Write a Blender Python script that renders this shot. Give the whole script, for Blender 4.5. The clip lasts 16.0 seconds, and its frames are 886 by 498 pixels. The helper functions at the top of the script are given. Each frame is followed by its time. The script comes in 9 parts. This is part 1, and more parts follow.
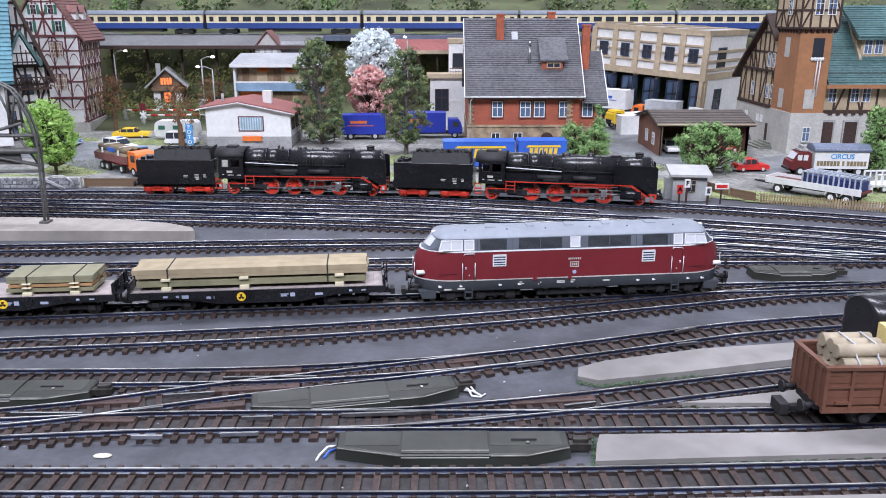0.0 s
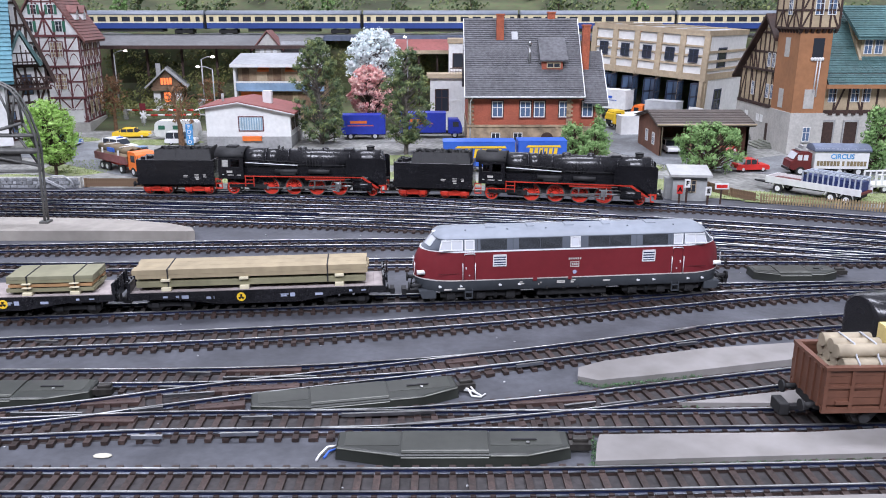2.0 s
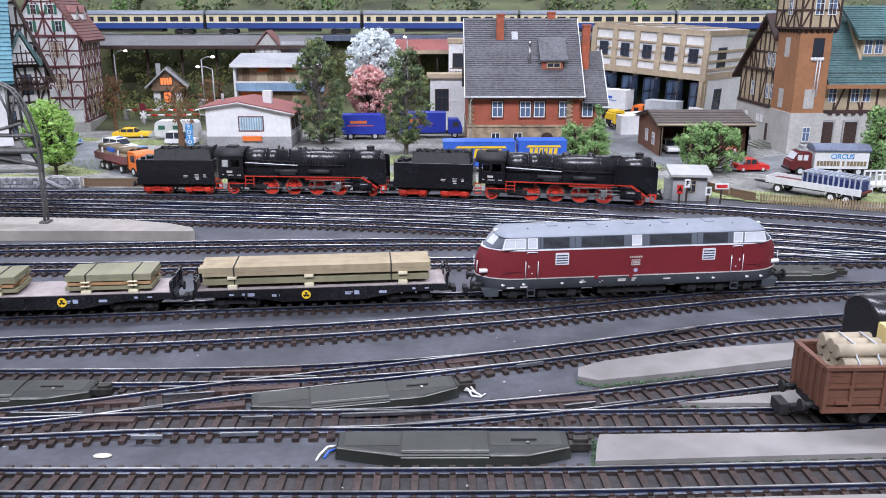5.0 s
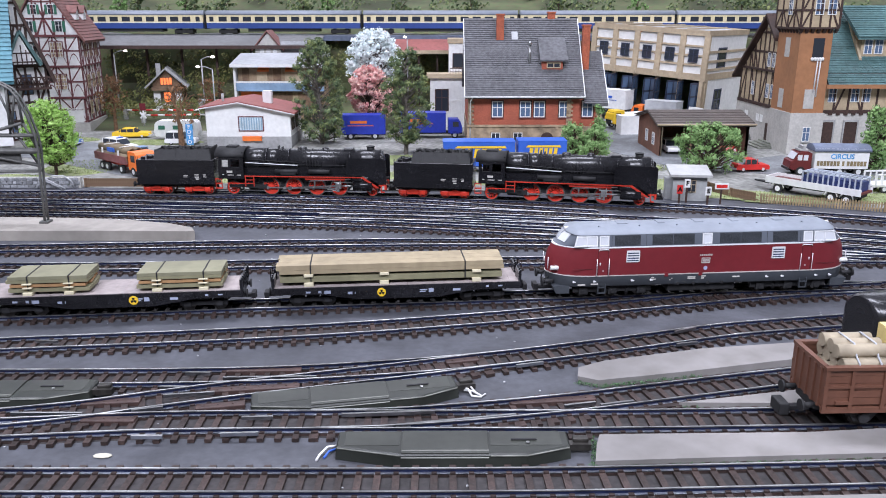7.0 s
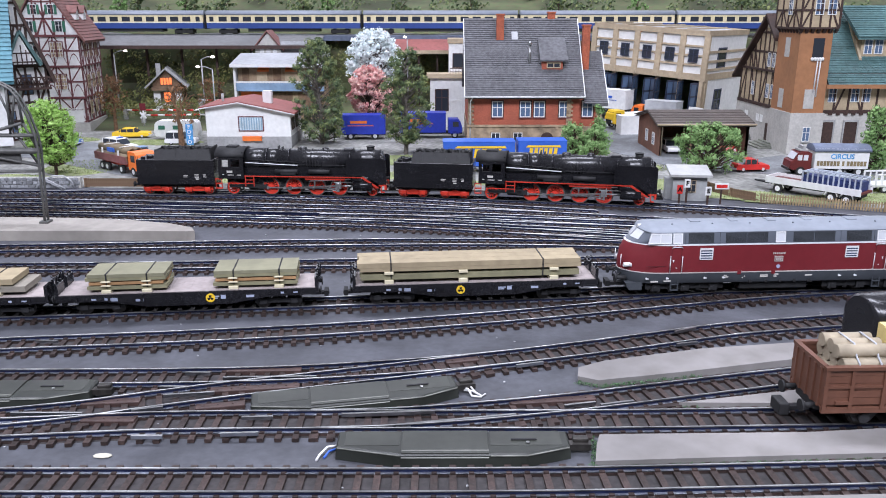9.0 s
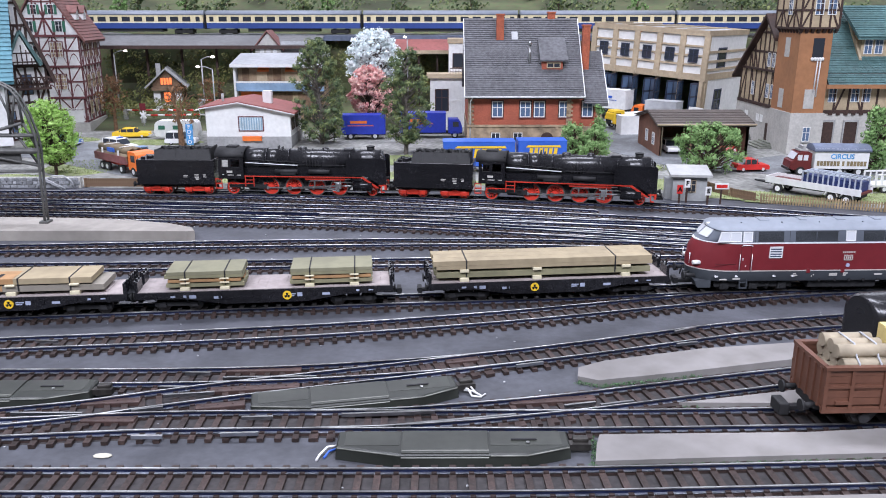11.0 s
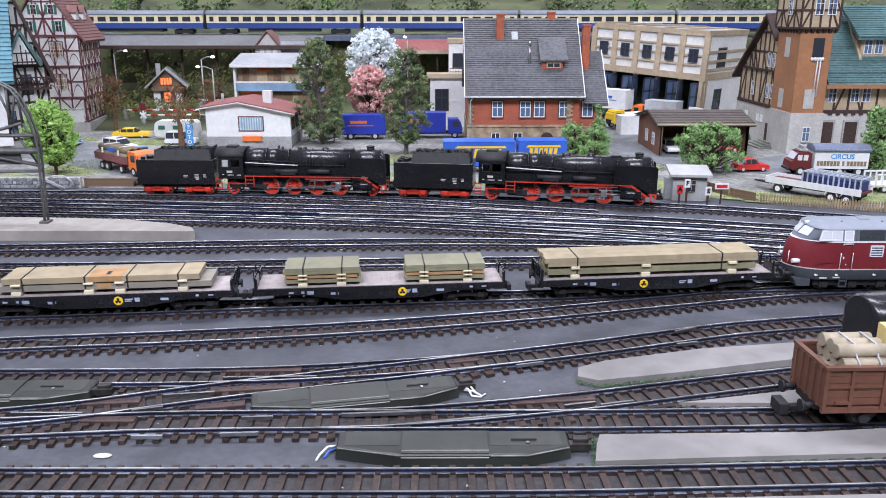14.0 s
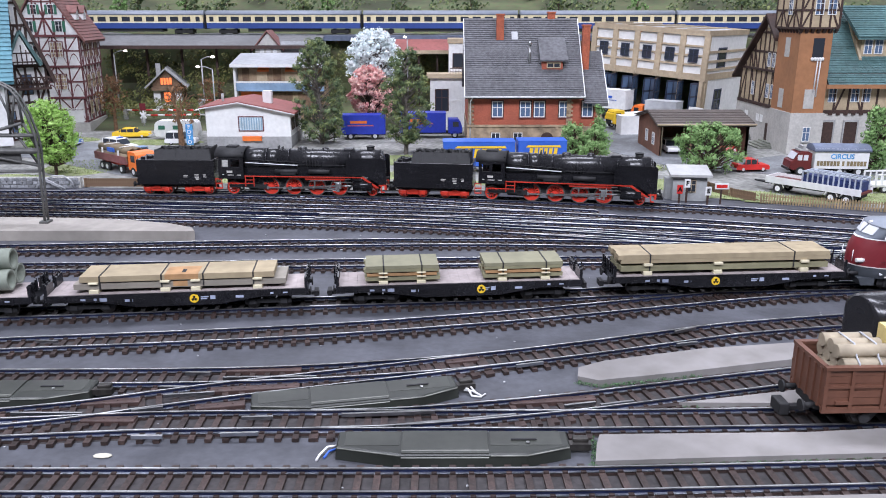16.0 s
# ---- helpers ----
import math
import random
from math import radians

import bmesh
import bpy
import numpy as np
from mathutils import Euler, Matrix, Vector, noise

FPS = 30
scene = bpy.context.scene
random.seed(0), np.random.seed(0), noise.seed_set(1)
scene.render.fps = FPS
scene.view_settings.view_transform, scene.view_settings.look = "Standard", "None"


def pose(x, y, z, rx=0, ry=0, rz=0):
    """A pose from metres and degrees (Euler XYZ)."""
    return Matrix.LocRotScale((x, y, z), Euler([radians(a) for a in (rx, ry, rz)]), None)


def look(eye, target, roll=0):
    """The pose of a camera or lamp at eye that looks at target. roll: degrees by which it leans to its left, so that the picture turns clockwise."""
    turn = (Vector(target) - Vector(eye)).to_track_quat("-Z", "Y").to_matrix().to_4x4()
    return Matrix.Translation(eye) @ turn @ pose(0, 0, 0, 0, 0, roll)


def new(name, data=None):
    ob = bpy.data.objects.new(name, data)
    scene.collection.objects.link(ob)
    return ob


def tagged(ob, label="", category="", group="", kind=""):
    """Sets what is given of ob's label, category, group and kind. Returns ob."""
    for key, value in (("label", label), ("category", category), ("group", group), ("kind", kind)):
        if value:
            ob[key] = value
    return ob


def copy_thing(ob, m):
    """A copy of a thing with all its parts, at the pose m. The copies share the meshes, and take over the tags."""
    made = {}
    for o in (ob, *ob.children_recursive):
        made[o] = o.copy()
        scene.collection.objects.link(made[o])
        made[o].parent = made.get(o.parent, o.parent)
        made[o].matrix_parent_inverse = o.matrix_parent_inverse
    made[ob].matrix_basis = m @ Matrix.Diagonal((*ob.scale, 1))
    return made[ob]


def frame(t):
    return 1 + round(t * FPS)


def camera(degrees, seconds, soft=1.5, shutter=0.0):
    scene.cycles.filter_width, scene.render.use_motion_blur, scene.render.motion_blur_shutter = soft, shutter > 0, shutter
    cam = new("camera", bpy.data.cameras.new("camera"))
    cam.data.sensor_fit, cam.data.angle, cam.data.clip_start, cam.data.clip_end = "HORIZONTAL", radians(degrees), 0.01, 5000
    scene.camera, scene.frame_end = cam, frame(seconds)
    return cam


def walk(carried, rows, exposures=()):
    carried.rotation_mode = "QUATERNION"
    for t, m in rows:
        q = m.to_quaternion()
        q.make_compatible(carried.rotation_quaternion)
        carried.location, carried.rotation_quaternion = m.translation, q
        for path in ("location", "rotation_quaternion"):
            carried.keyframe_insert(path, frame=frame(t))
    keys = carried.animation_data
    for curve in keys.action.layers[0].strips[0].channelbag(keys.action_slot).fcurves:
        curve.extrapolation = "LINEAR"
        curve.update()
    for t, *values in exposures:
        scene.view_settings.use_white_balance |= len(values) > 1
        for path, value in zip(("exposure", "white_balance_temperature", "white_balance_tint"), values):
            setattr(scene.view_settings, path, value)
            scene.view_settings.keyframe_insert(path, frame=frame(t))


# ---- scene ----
MM = 0.001  # the layout is a model railway at 1:87; plan numbers are in millimetres
cam = camera(57.9, 16.0, soft=1.0)
EYE = pose(0, 0, 0.190, 90 - 16.4, 0, 0)
walk(cam, [(0.0, EYE), (16.0, EYE)], exposures=[(0.0, -0.02, 6280, 19), (16.0, -0.02, 6280, 19)])

# ---- light: an assumed exhibition hall, lit by unseen area lamps added around ----
world = bpy.data.worlds.new("hall_light")
scene.world = world
world.use_nodes = True
world.node_tree.nodes["Background"].inputs[0].default_value = (0.80, 0.86, 1.0, 1)
world.node_tree.nodes["Background"].inputs[1].default_value = 0.12


def unseen_area_lamp(x, y, z, sx, sy, power, tx=0, ty=0.8, tz=0.0, col=(0.87, 0.925, 1.0)):
    d = bpy.data.lights.new("unseen_lamp", "AREA")
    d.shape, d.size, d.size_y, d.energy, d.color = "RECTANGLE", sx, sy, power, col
    o = new("unseen_lamp", d)
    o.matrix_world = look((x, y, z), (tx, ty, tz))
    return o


# Two added front lamps light the sides facing the camera; the third hangs overhead.
unseen_area_lamp(-0.9, -1.0, 1.9, 1.5, 0.6, 68, tx=0.35, ty=1.2)
unseen_area_lamp(0.9, -1.0, 1.9, 1.5, 0.6, 56, tx=0.5, ty=1.15)
unseen_area_lamp(0.0, 1.2, 2.3, 2.8, 0.5, 74, ty=1.35)
unseen_area_lamp(0.0, 4.85, 1.45, 6.0, 1.5, 62, ty=0.7)  # unseen back light added to brighten the rail heads; no windows modelled


# ---- materials ----
def mat(name, col, rough=0.6, metal=0.0, var=0.15, scale=250.0, bump=0.15, spec=0.5, col2=None, stain=0.25, emit=0.0, vary=0.0, coat=0.0):
    """Base colour with fine grain, larger stains and relief; vary shifts it from piece to piece."""
    m = bpy.data.materials.new(name)
    m.use_nodes = True
    nt = m.node_tree
    bs = nt.nodes["Principled BSDF"]
    tc = nt.nodes.new("ShaderNodeTexCoord")
    n1 = nt.nodes.new("ShaderNodeTexNoise")
    n1.inputs["Scale"].default_value, n1.inputs["Detail"].default_value = scale, 4
    n2 = nt.nodes.new("ShaderNodeTexNoise")
    n2.inputs["Scale"].default_value, n2.inputs["Detail"].default_value = scale * 0.13, 3
    geo = nt.nodes.new("ShaderNodeNewGeometry")
    for n in (n1, n2):
        nt.links.new(geo.outputs["Position"] if vary else tc.outputs["Object"], n.inputs["Vector"])
    r1 = nt.nodes.new("ShaderNodeMapRange")
    r1.inputs["From Min"].default_value, r1.inputs["From Max"].default_value = 0.3, 0.7
    nt.links.new(n1.outputs["Fac"], r1.inputs["Value"])
    mix = nt.nodes.new("ShaderNodeMix")
    mix.data_type = "RGBA"
    c2 = col2 or tuple(max(0.0, c * (1 - 2.2 * var)) for c in col)
    mix.inputs["A"].default_value = (*[min(1, c * (1 + var * 0.6)) for c in col], 1)
    mix.inputs["B"].default_value = (*c2, 1)
    nt.links.new(r1.outputs["Result"], mix.inputs["Factor"])
    r2 = nt.nodes.new("ShaderNodeMapRange")
    r2.inputs["From Min"].default_value, r2.inputs["From Max"].default_value = 0.35, 0.65
    r2.inputs["To Min"].default_value, r2.inputs["To Max"].default_value = 1 - stain, 1 + stain * 0.5
    nt.links.new(n2.outputs["Fac"], r2.inputs["Value"])
    hsv = nt.nodes.new("ShaderNodeHueSaturation")
    nt.links.new(mix.outputs["Result"], hsv.inputs["Color"])
    if vary:
        oi = nt.nodes.new("ShaderNodeObjectInfo")
        ri = nt.nodes.new("ShaderNodeMapRange")
        ri.inputs["To Min"].default_value, ri.inputs["To Max"].default_value = 1 - vary, 1 + vary
        nt.links.new(oi.outputs["Random"], ri.inputs["Value"])
        mu = nt.nodes.new("ShaderNodeMath")
        mu.operation = "MULTIPLY"
        nt.links.new(ri.outputs["Result"], mu.inputs[0])
        nt.links.new(r2.outputs["Result"], mu.inputs[1])
        nt.links.new(mu.outputs[0], hsv.inputs["Value"])
    else:
        nt.links.new(r2.outputs["Result"], hsv.inputs["Value"])
    nt.links.new(hsv.outputs["Color"], bs.inputs["Base Color"])
    rr = nt.nodes.new("ShaderNodeMapRange")
    rr.inputs["To Min"].default_value, rr.inputs["To Max"].default_value = max(0.02, rough - 0.12), min(1, rough + 0.12)
    nt.links.new(n2.outputs["Fac"], rr.inputs["Value"])
    nt.links.new(rr.outputs["Result"], bs.inputs["Roughness"])
    bs.inputs["Metallic"].default_value = metal
    bs.inputs["Specular IOR Level"].default_value = spec
    bs.inputs["Coat Weight"].default_value = coat
    if bump:
        b = nt.nodes.new("ShaderNodeBump")
        b.inputs["Strength"].default_value, b.inputs["Distance"].default_value = bump, 0.0006
        nt.links.new(n1.outputs["Fac"], b.inputs["Height"])
        nt.links.new(b.outputs["Normal"], bs.inputs["Normal"])
    if emit:
        bs.inputs["Emission Color"].default_value = (*col, 1)
        bs.inputs["Emission Strength"].default_value = emit
    return m


def island_mat(name, cols, rough=0.8, clump=110.0):
    """Leaves and other small pieces joined in one mesh: a shade by the clump and one by the piece."""
    m = bpy.data.materials.new(name)
    m.use_nodes = True
    nt = m.node_tree
    bs = nt.nodes["Principled BSDF"]
    g = nt.nodes.new("ShaderNodeNewGeometry")
    nz = nt.nodes.new("ShaderNodeTexNoise")
    nz.inputs["Scale"].default_value, nz.inputs["Detail"].default_value = clump, 2
    nt.links.new(g.outputs["Position"], nz.inputs["Vector"])
    mr = nt.nodes.new("ShaderNodeMapRange")
    mr.inputs["From Min"].default_value, mr.inputs["From Max"].default_value = 0.33, 0.67
    nt.links.new(nz.outputs["Fac"], mr.inputs["Value"])
    mx = nt.nodes.new("ShaderNodeMix")
    mx.inputs["Factor"].default_value = 0.4
    nt.links.new(mr.outputs["Result"], mx.inputs["A"])
    nt.links.new(g.outputs["Random Per Island"], mx.inputs["B"])
    ramp = nt.nodes.new("ShaderNodeValToRGB")
    while len(ramp.color_ramp.elements) < len(cols):
        ramp.color_ramp.elements.new(0.5)
    for i, c in enumerate(cols):
        ramp.color_ramp.elements[i].position = i / (len(cols) - 1)
        ramp.color_ramp.elements[i].color = (*c, 1)
    nt.links.new(mx.outputs["Result"], ramp.inputs[0])
    nt.links.new(ramp.outputs[0], bs.inputs["Base Color"])
    bs.inputs["Roughness"].default_value = rough
    return m


def glass_mat(name, col=(0.03, 0.035, 0.045)):
    m = bpy.data.materials.new(name)
    m.use_nodes = True
    bs = m.node_tree.nodes["Principled BSDF"]
    bs.inputs["Base Color"].default_value = (*col, 1)
    bs.inputs["Roughness"].default_value = 0.08
    return m


BOARD = mat("painted_board", (0.075, 0.078, 0.092), 0.62, var=0.10, scale=220, stain=0.30, bump=0.3)
TOWN = mat("town_ground", (0.31, 0.31, 0.29), 0.9, var=0.22, scale=160, stain=0.35, bump=0.5)
ROADM = mat("road_grey", (0.20, 0.21, 0.22), 0.85, var=0.14, scale=300, stain=0.25)
GRASSM = island_mat("grass_fibre", [(0.13, 0.20, 0.05), (0.22, 0.30, 0.10), (0.30, 0.32, 0.14), (0.17, 0.24, 0.08)])
MEADOW = mat("meadow", (0.21, 0.27, 0.10), 0.95, var=0.3, scale=420, stain=0.35, bump=0.8, col2=(0.27, 0.27, 0.16))
HILLM = mat("hill_turf", (0.07, 0.10, 0.04), 0.95, var=0.3, scale=90, stain=0.5, bump=0.8, col2=(0.10, 0.09, 0.05))
SLEEPER = mat("sleeper_plastic", (0.046, 0.028, 0.024), 0.6, var=0.25, scale=700, stain=0.3, bump=0.3, vary=0.35)
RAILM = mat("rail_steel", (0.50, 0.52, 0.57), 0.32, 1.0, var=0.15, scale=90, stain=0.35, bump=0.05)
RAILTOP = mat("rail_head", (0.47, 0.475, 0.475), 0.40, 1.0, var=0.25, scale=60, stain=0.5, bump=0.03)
# The web's dark navy puts shade and blue reflection into the colour.
WEB = mat("rail_web_shade", (0.014, 0.022, 0.065), 0.35, 0.3, var=0.2, scale=120, stain=0.3, bump=0.05)
PLATE2 = mat("pale_platform_wood", (0.31, 0.285, 0.255), 0.8, var=0.08, scale=90, stain=0.2, bump=0.15)
BOILERM = mat("boiler_black", (0.020, 0.020, 0.023), 0.27, var=0.12, scale=200, stain=0.2, bump=0.03, spec=0.6)
PLATE = mat("platform_board", (0.235, 0.222, 0.215), 0.8, var=0.1, scale=70, stain=0.25, bump=0.2, col2=(0.195, 0.182, 0.172))
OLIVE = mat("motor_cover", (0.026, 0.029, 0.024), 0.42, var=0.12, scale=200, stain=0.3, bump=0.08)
# Lighter copy of the cover olive: light on the tops is in the colour.
OLIVE2 = mat("motor_top_lit", (0.042, 0.045, 0.038), 0.42, var=0.10, scale=200, stain=0.3, bump=0.05)
BLACK = mat("satin_black", (0.014, 0.014, 0.017), 0.24, var=0.2, scale=300, stain=0.3, bump=0.04)
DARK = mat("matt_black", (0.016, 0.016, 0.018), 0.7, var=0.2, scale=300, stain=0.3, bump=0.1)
LOCORED = mat("loco_red", (0.175, 0.017, 0.023), 0.45, var=0.05, scale=200, stain=0.08, bump=0.02)
LOCOGREY = mat("loco_dark_grey", (0.055, 0.062, 0.072), 0.45, var=0.06, scale=200, stain=0.12, bump=0.02)
LOCOROOF = mat("loco_roof_grey", (0.225, 0.25, 0.29), 0.55, var=0.05, scale=160, stain=0.12, bump=0.03)
SILVER = mat("silver_paint", (0.72, 0.73, 0.75), 0.3, 0.3, var=0.04, scale=200, stain=0.08, bump=0)
WHITE = mat("white_paint", (0.78, 0.78, 0.77), 0.5, var=0.05, scale=150, stain=0.08, bump=0.03)
OFFWHITE = mat("off_white_plaster", (0.72, 0.72, 0.72), 0.8, var=0.05, scale=200, stain=0.08, bump=0.1)
WHEELRED = mat("wheel_red", (0.60, 0.042, 0.022), 0.42, var=0.12, scale=300, stain=0.2, bump=0.03)
STEEL = mat("bright_steel", (0.50, 0.50, 0.50), 0.3, 0.9, var=0.1, scale=200, stain=0.2, bump=0.02)
GLASS = glass_mat("dark_pane")
GLASSB = glass_mat("bluish_pane", (0.10, 0.15, 0.24))
YELLOW = mat("yellow_paint", (0.85, 0.55, 0.03), 0.45, var=0.05, scale=200, stain=0.08, bump=0)
ORANGE = mat("orange_paint", (0.80, 0.18, 0.03), 0.45, var=0.05, scale=200, stain=0.08, bump=0)
BLUE = mat("blue_paint", (0.02, 0.045, 0.42), 0.45, var=0.08, scale=200, stain=0.10, bump=0)
LBLUE = mat("light_blue_paint", (0.035, 0.125, 0.55), 0.45, var=0.06, scale=200, stain=0.08, bump=0)
REDP = mat("red_paint", (0.62, 0.03, 0.025), 0.35, var=0.06, scale=200, stain=0.08, bump=0)
TYRE = mat("tyre_rubber", (0.02, 0.02, 0.02), 0.8, var=0.1, scale=300, bump=0.1)


# ---- mesh helpers ----
class Shape:
    """Collects pieces in millimetres and turns them into one mesh."""

    def __init__(self):
        self.v, self.f, self.s, self.mi, self.cur = [], [], [], [], 0

    def add(self, vs, fs, smooth=False):
        n = len(self.v)
        self.v += [tuple(p) for p in vs]
        self.f += [tuple(i + n for i in q) for q in fs]
        self.s += [smooth] * len(fs)
        self.mi += [self.cur] * len(fs)
        return self

    def box(self, x0, x1, y0, y1, z0, z1):
        vs = [(x, y, z) for z in (z0, z1) for y in (y0, y1) for x in (x0, x1)]
        return self.add(vs, [(0, 2, 3, 1), (4, 5, 7, 6), (0, 1, 5, 4), (2, 6, 7, 3), (0, 4, 6, 2), (1, 3, 7, 5)])

    def cbox(self, x0, x1, y0, y1, z0, z1, c):
        """A box whose edges are cut by c."""
        bm = bmesh.new()
        bmesh.ops.create_cube(bm, size=1)
        for p in bm.verts:
            p.co = ((x0 + x1) / 2 + p.co.x * (x1 - x0), (y0 + y1) / 2 + p.co.y * (y1 - y0), (z0 + z1) / 2 + p.co.z * (z1 - z0))
        bmesh.ops.bevel(bm, geom=bm.edges[:], offset=c, segments=2, profile=0.5, affect="EDGES")
        bm.verts.index_update()
        self.add([p.co[:] for p in bm.verts], [[q.index for q in f.verts] for f in bm.faces])
        bm.free()
        return self

    def prism(self, poly, lo, hi, axis="y", smooth=False):
        """A polygon of (a, b) pairs drawn out along an axis: y takes (x, z), x takes (y, z), z takes (x, y)."""
        put = {"y": lambda a, b, h: (a, h, b), "x": lambda a, b, h: (h, a, b), "z": lambda a, b, h: (a, b, h)}[axis]
        n = len(poly)
        vs = [put(a, b, lo) for a, b in poly] + [put(a, b, hi) for a, b in poly]
        k = len(self.v)
        self.add(vs, [tuple(range(n)), tuple(range(2 * n - 1, n - 1, -1))])
        self.v = self.v[:k] + self.v[k:]
        self.f += [(k + i, k + n + i, k + n + (i + 1) % n, k + (i + 1) % n) for i in range(n)]
        self.s += [smooth] * n
        self.mi += [self.cur] * n
        return self

    def cyl(self, p0, p1, r, seg=12, r1=None, caps=True):
        p0, p1 = Vector(p0), Vector(p1)
        r1 = r if r1 is None else r1
        d = (p1 - p0).normalized()
        a = d.orthogonal().normalized()
        b = d.cross(a)
        ring = [a * math.cos(2 * math.pi * i / seg) + b * math.sin(2 * math.pi * i / seg) for i in range(seg)]
        k = len(self.v)
        self.v += [tuple(p0 + q * r) for q in ring] + [tuple(p1 + q * r1) for q in ring]
        self.f += [(k + i, k + (i + 1) % seg, k + seg + (i + 1) % seg, k + seg + i) for i in range(seg)]
        self.s += [True] * seg
        self.mi += [self.cur] * seg
        if caps:
            self.f += [tuple(k + i for i in reversed(range(seg))), tuple(k + seg + i for i in range(seg))]
            self.s += [False] * 2
            self.mi += [self.cur] * 2
        return self

    def tube(self, pts, r, seg=6):
        """A bent bar or pipe through the points, in one piece."""
        P = [Vector(p) for p in pts]
        k = len(self.v)
        side = None
        for i, p in enumerate(P):
            d = (P[min(i + 1, len(P) - 1)] - P[max(i - 1, 0)]).normalized()
            side = d.orthogonal().normalized() if side is None else (side - d * side.dot(d)).normalized()
            b = d.cross(side)
            self.v += [tuple(p + (side * math.cos(2 * math.pi * j / seg) + b * math.sin(2 * math.pi * j / seg)) * r) for j in range(seg)]
        n = len(P)
        self.f += [(k + i * seg + j, k + i * seg + (j + 1) % seg, k + (i + 1) * seg + (j + 1) % seg, k + (i + 1) * seg + j) for i in range(n - 1) for j in range(seg)]
        self.f += [tuple(k + j for j in reversed(range(seg))), tuple(k + (n - 1) * seg + j for j in range(seg))]
        self.s += [True] * ((n - 1) * seg) + [False] * 2
        self.mi += [self.cur] * ((n - 1) * seg + 2)
        return self

    def ring(self, c, axis, r0, r1, w, seg=20):
        """A flat ring (tyre, rim) round an axis through c, of width w."""
        c, d = Vector(c), Vector(axis).normalized()
        a = d.orthogonal().normalized()
        b = d.cross(a)
        k = len(self.v)
        for r, h in ((r0, -w / 2), (r1, -w / 2), (r1, w / 2), (r0, w / 2)):
            for i in range(seg):
                t = 2 * math.pi * i / seg
                self.v.append(tuple(c + (a * math.cos(t) + b * math.sin(t)) * r + d * h))
        for j in range(4):
            for i in range(seg):
                self.f.append((k + j * seg + i, k + j * seg + (i + 1) % seg, k + ((j + 1) % 4) * seg + (i + 1) % seg, k + ((j + 1) % 4) * seg + i))
                self.s.append(j in (1, 3))
                self.mi.append(self.cur)
        return self

    def ball(self, c, r, sx=1, sy=1, sz=1, seg=8, rings=5):
        k = len(self.v)
        self.v.append((c[0], c[1], c[2] + r * sz))
        for j in range(1, rings):
            ph = math.pi * j / rings
            for i in range(seg):
                t = 2 * math.pi * i / seg
                self.v.append((c[0] + r * sx * math.sin(ph) * math.cos(t), c[1] + r * sy * math.sin(ph) * math.sin(t), c[2] + r * sz * math.cos(ph)))
        self.v.append((c[0], c[1], c[2] - r * sz))
        last = len(self.v) - 1
        fs = [(k, k + 1 + i, k + 1 + (i + 1) % seg) for i in range(seg)]
        for j in range(rings - 2):
            o = k + 1 + j * seg
            fs += [(o + i, o + seg + i, o + seg + (i + 1) % seg, o + (i + 1) % seg) for i in range(seg)]
        o = k + 1 + (rings - 2) * seg
        fs += [(last, o + (i + 1) % seg, o + i) for i in range(seg)]
        self.f += fs
        self.s += [True] * len(fs)
        self.mi += [self.cur] * len(fs)
        return self

    def mesh(self, name, *mats):
        me = bpy.data.meshes.new(name)
        me.from_pydata([(a * MM, b * MM, c * MM) for a, b, c in self.v], [], self.f)
        me.polygons.foreach_set("use_smooth", self.s)
        for m in mats:
            me.materials.append(m)
        if len(mats) > 1:
            me.polygons.foreach_set("material_index", self.mi)
        bm = bmesh.new()
        bm.from_mesh(me)
        bmesh.ops.recalc_face_normals(bm, faces=bm.faces)
        bm.to_mesh(me)
        bm.free()
        me.update()
        return me


def part(name, shape, material, parent=None, label=""):
    """One mesh object, under a thing or a part where one is given."""
    mats = material if isinstance(material, tuple) else (material,)
    ob = new(name, shape.mesh(name, *mats) if isinstance(shape, Shape) else shape)
    if parent is not None:
        ob.parent = parent
    return tagged(ob, label) if label else ob


def at(x, y, z=0.0, rz=0.0, rx=0.0, ry=0.0):
    return pose(x * MM, y * MM, z * MM, rx, ry, rz)


def thing(name, m, label, category, group="", kind=""):
    ob = new(name)
    ob.empty_display_size = 0.01
    ob.matrix_basis = m
    return tagged(ob, label, category, group, kind)


def text_shape(body, size, material, parent, m, name="lettering", label="", bold=0.0):
    """Raised lettering in the built-in font, as a mesh; the font height is in millimetres."""
    cu = bpy.data.curves.new(name, "FONT")
    cu.body, cu.size, cu.align_x, cu.align_y, cu.extrude = body, size * MM, "CENTER", "CENTER", 0.00008
    cu.offset = bold * MM
    tmp = bpy.data.objects.new("tmp_text", cu)
    scene.collection.objects.link(tmp)
    me = bpy.data.meshes.new_from_object(tmp.evaluated_get(bpy.context.evaluated_depsgraph_get()))
    bpy.data.objects.remove(tmp)
    me.materials.clear()
    me.materials.append(material)
    ob = new(name, me)
    ob.parent = parent
    ob.matrix_basis = m
    return tagged(ob, label) if label else ob


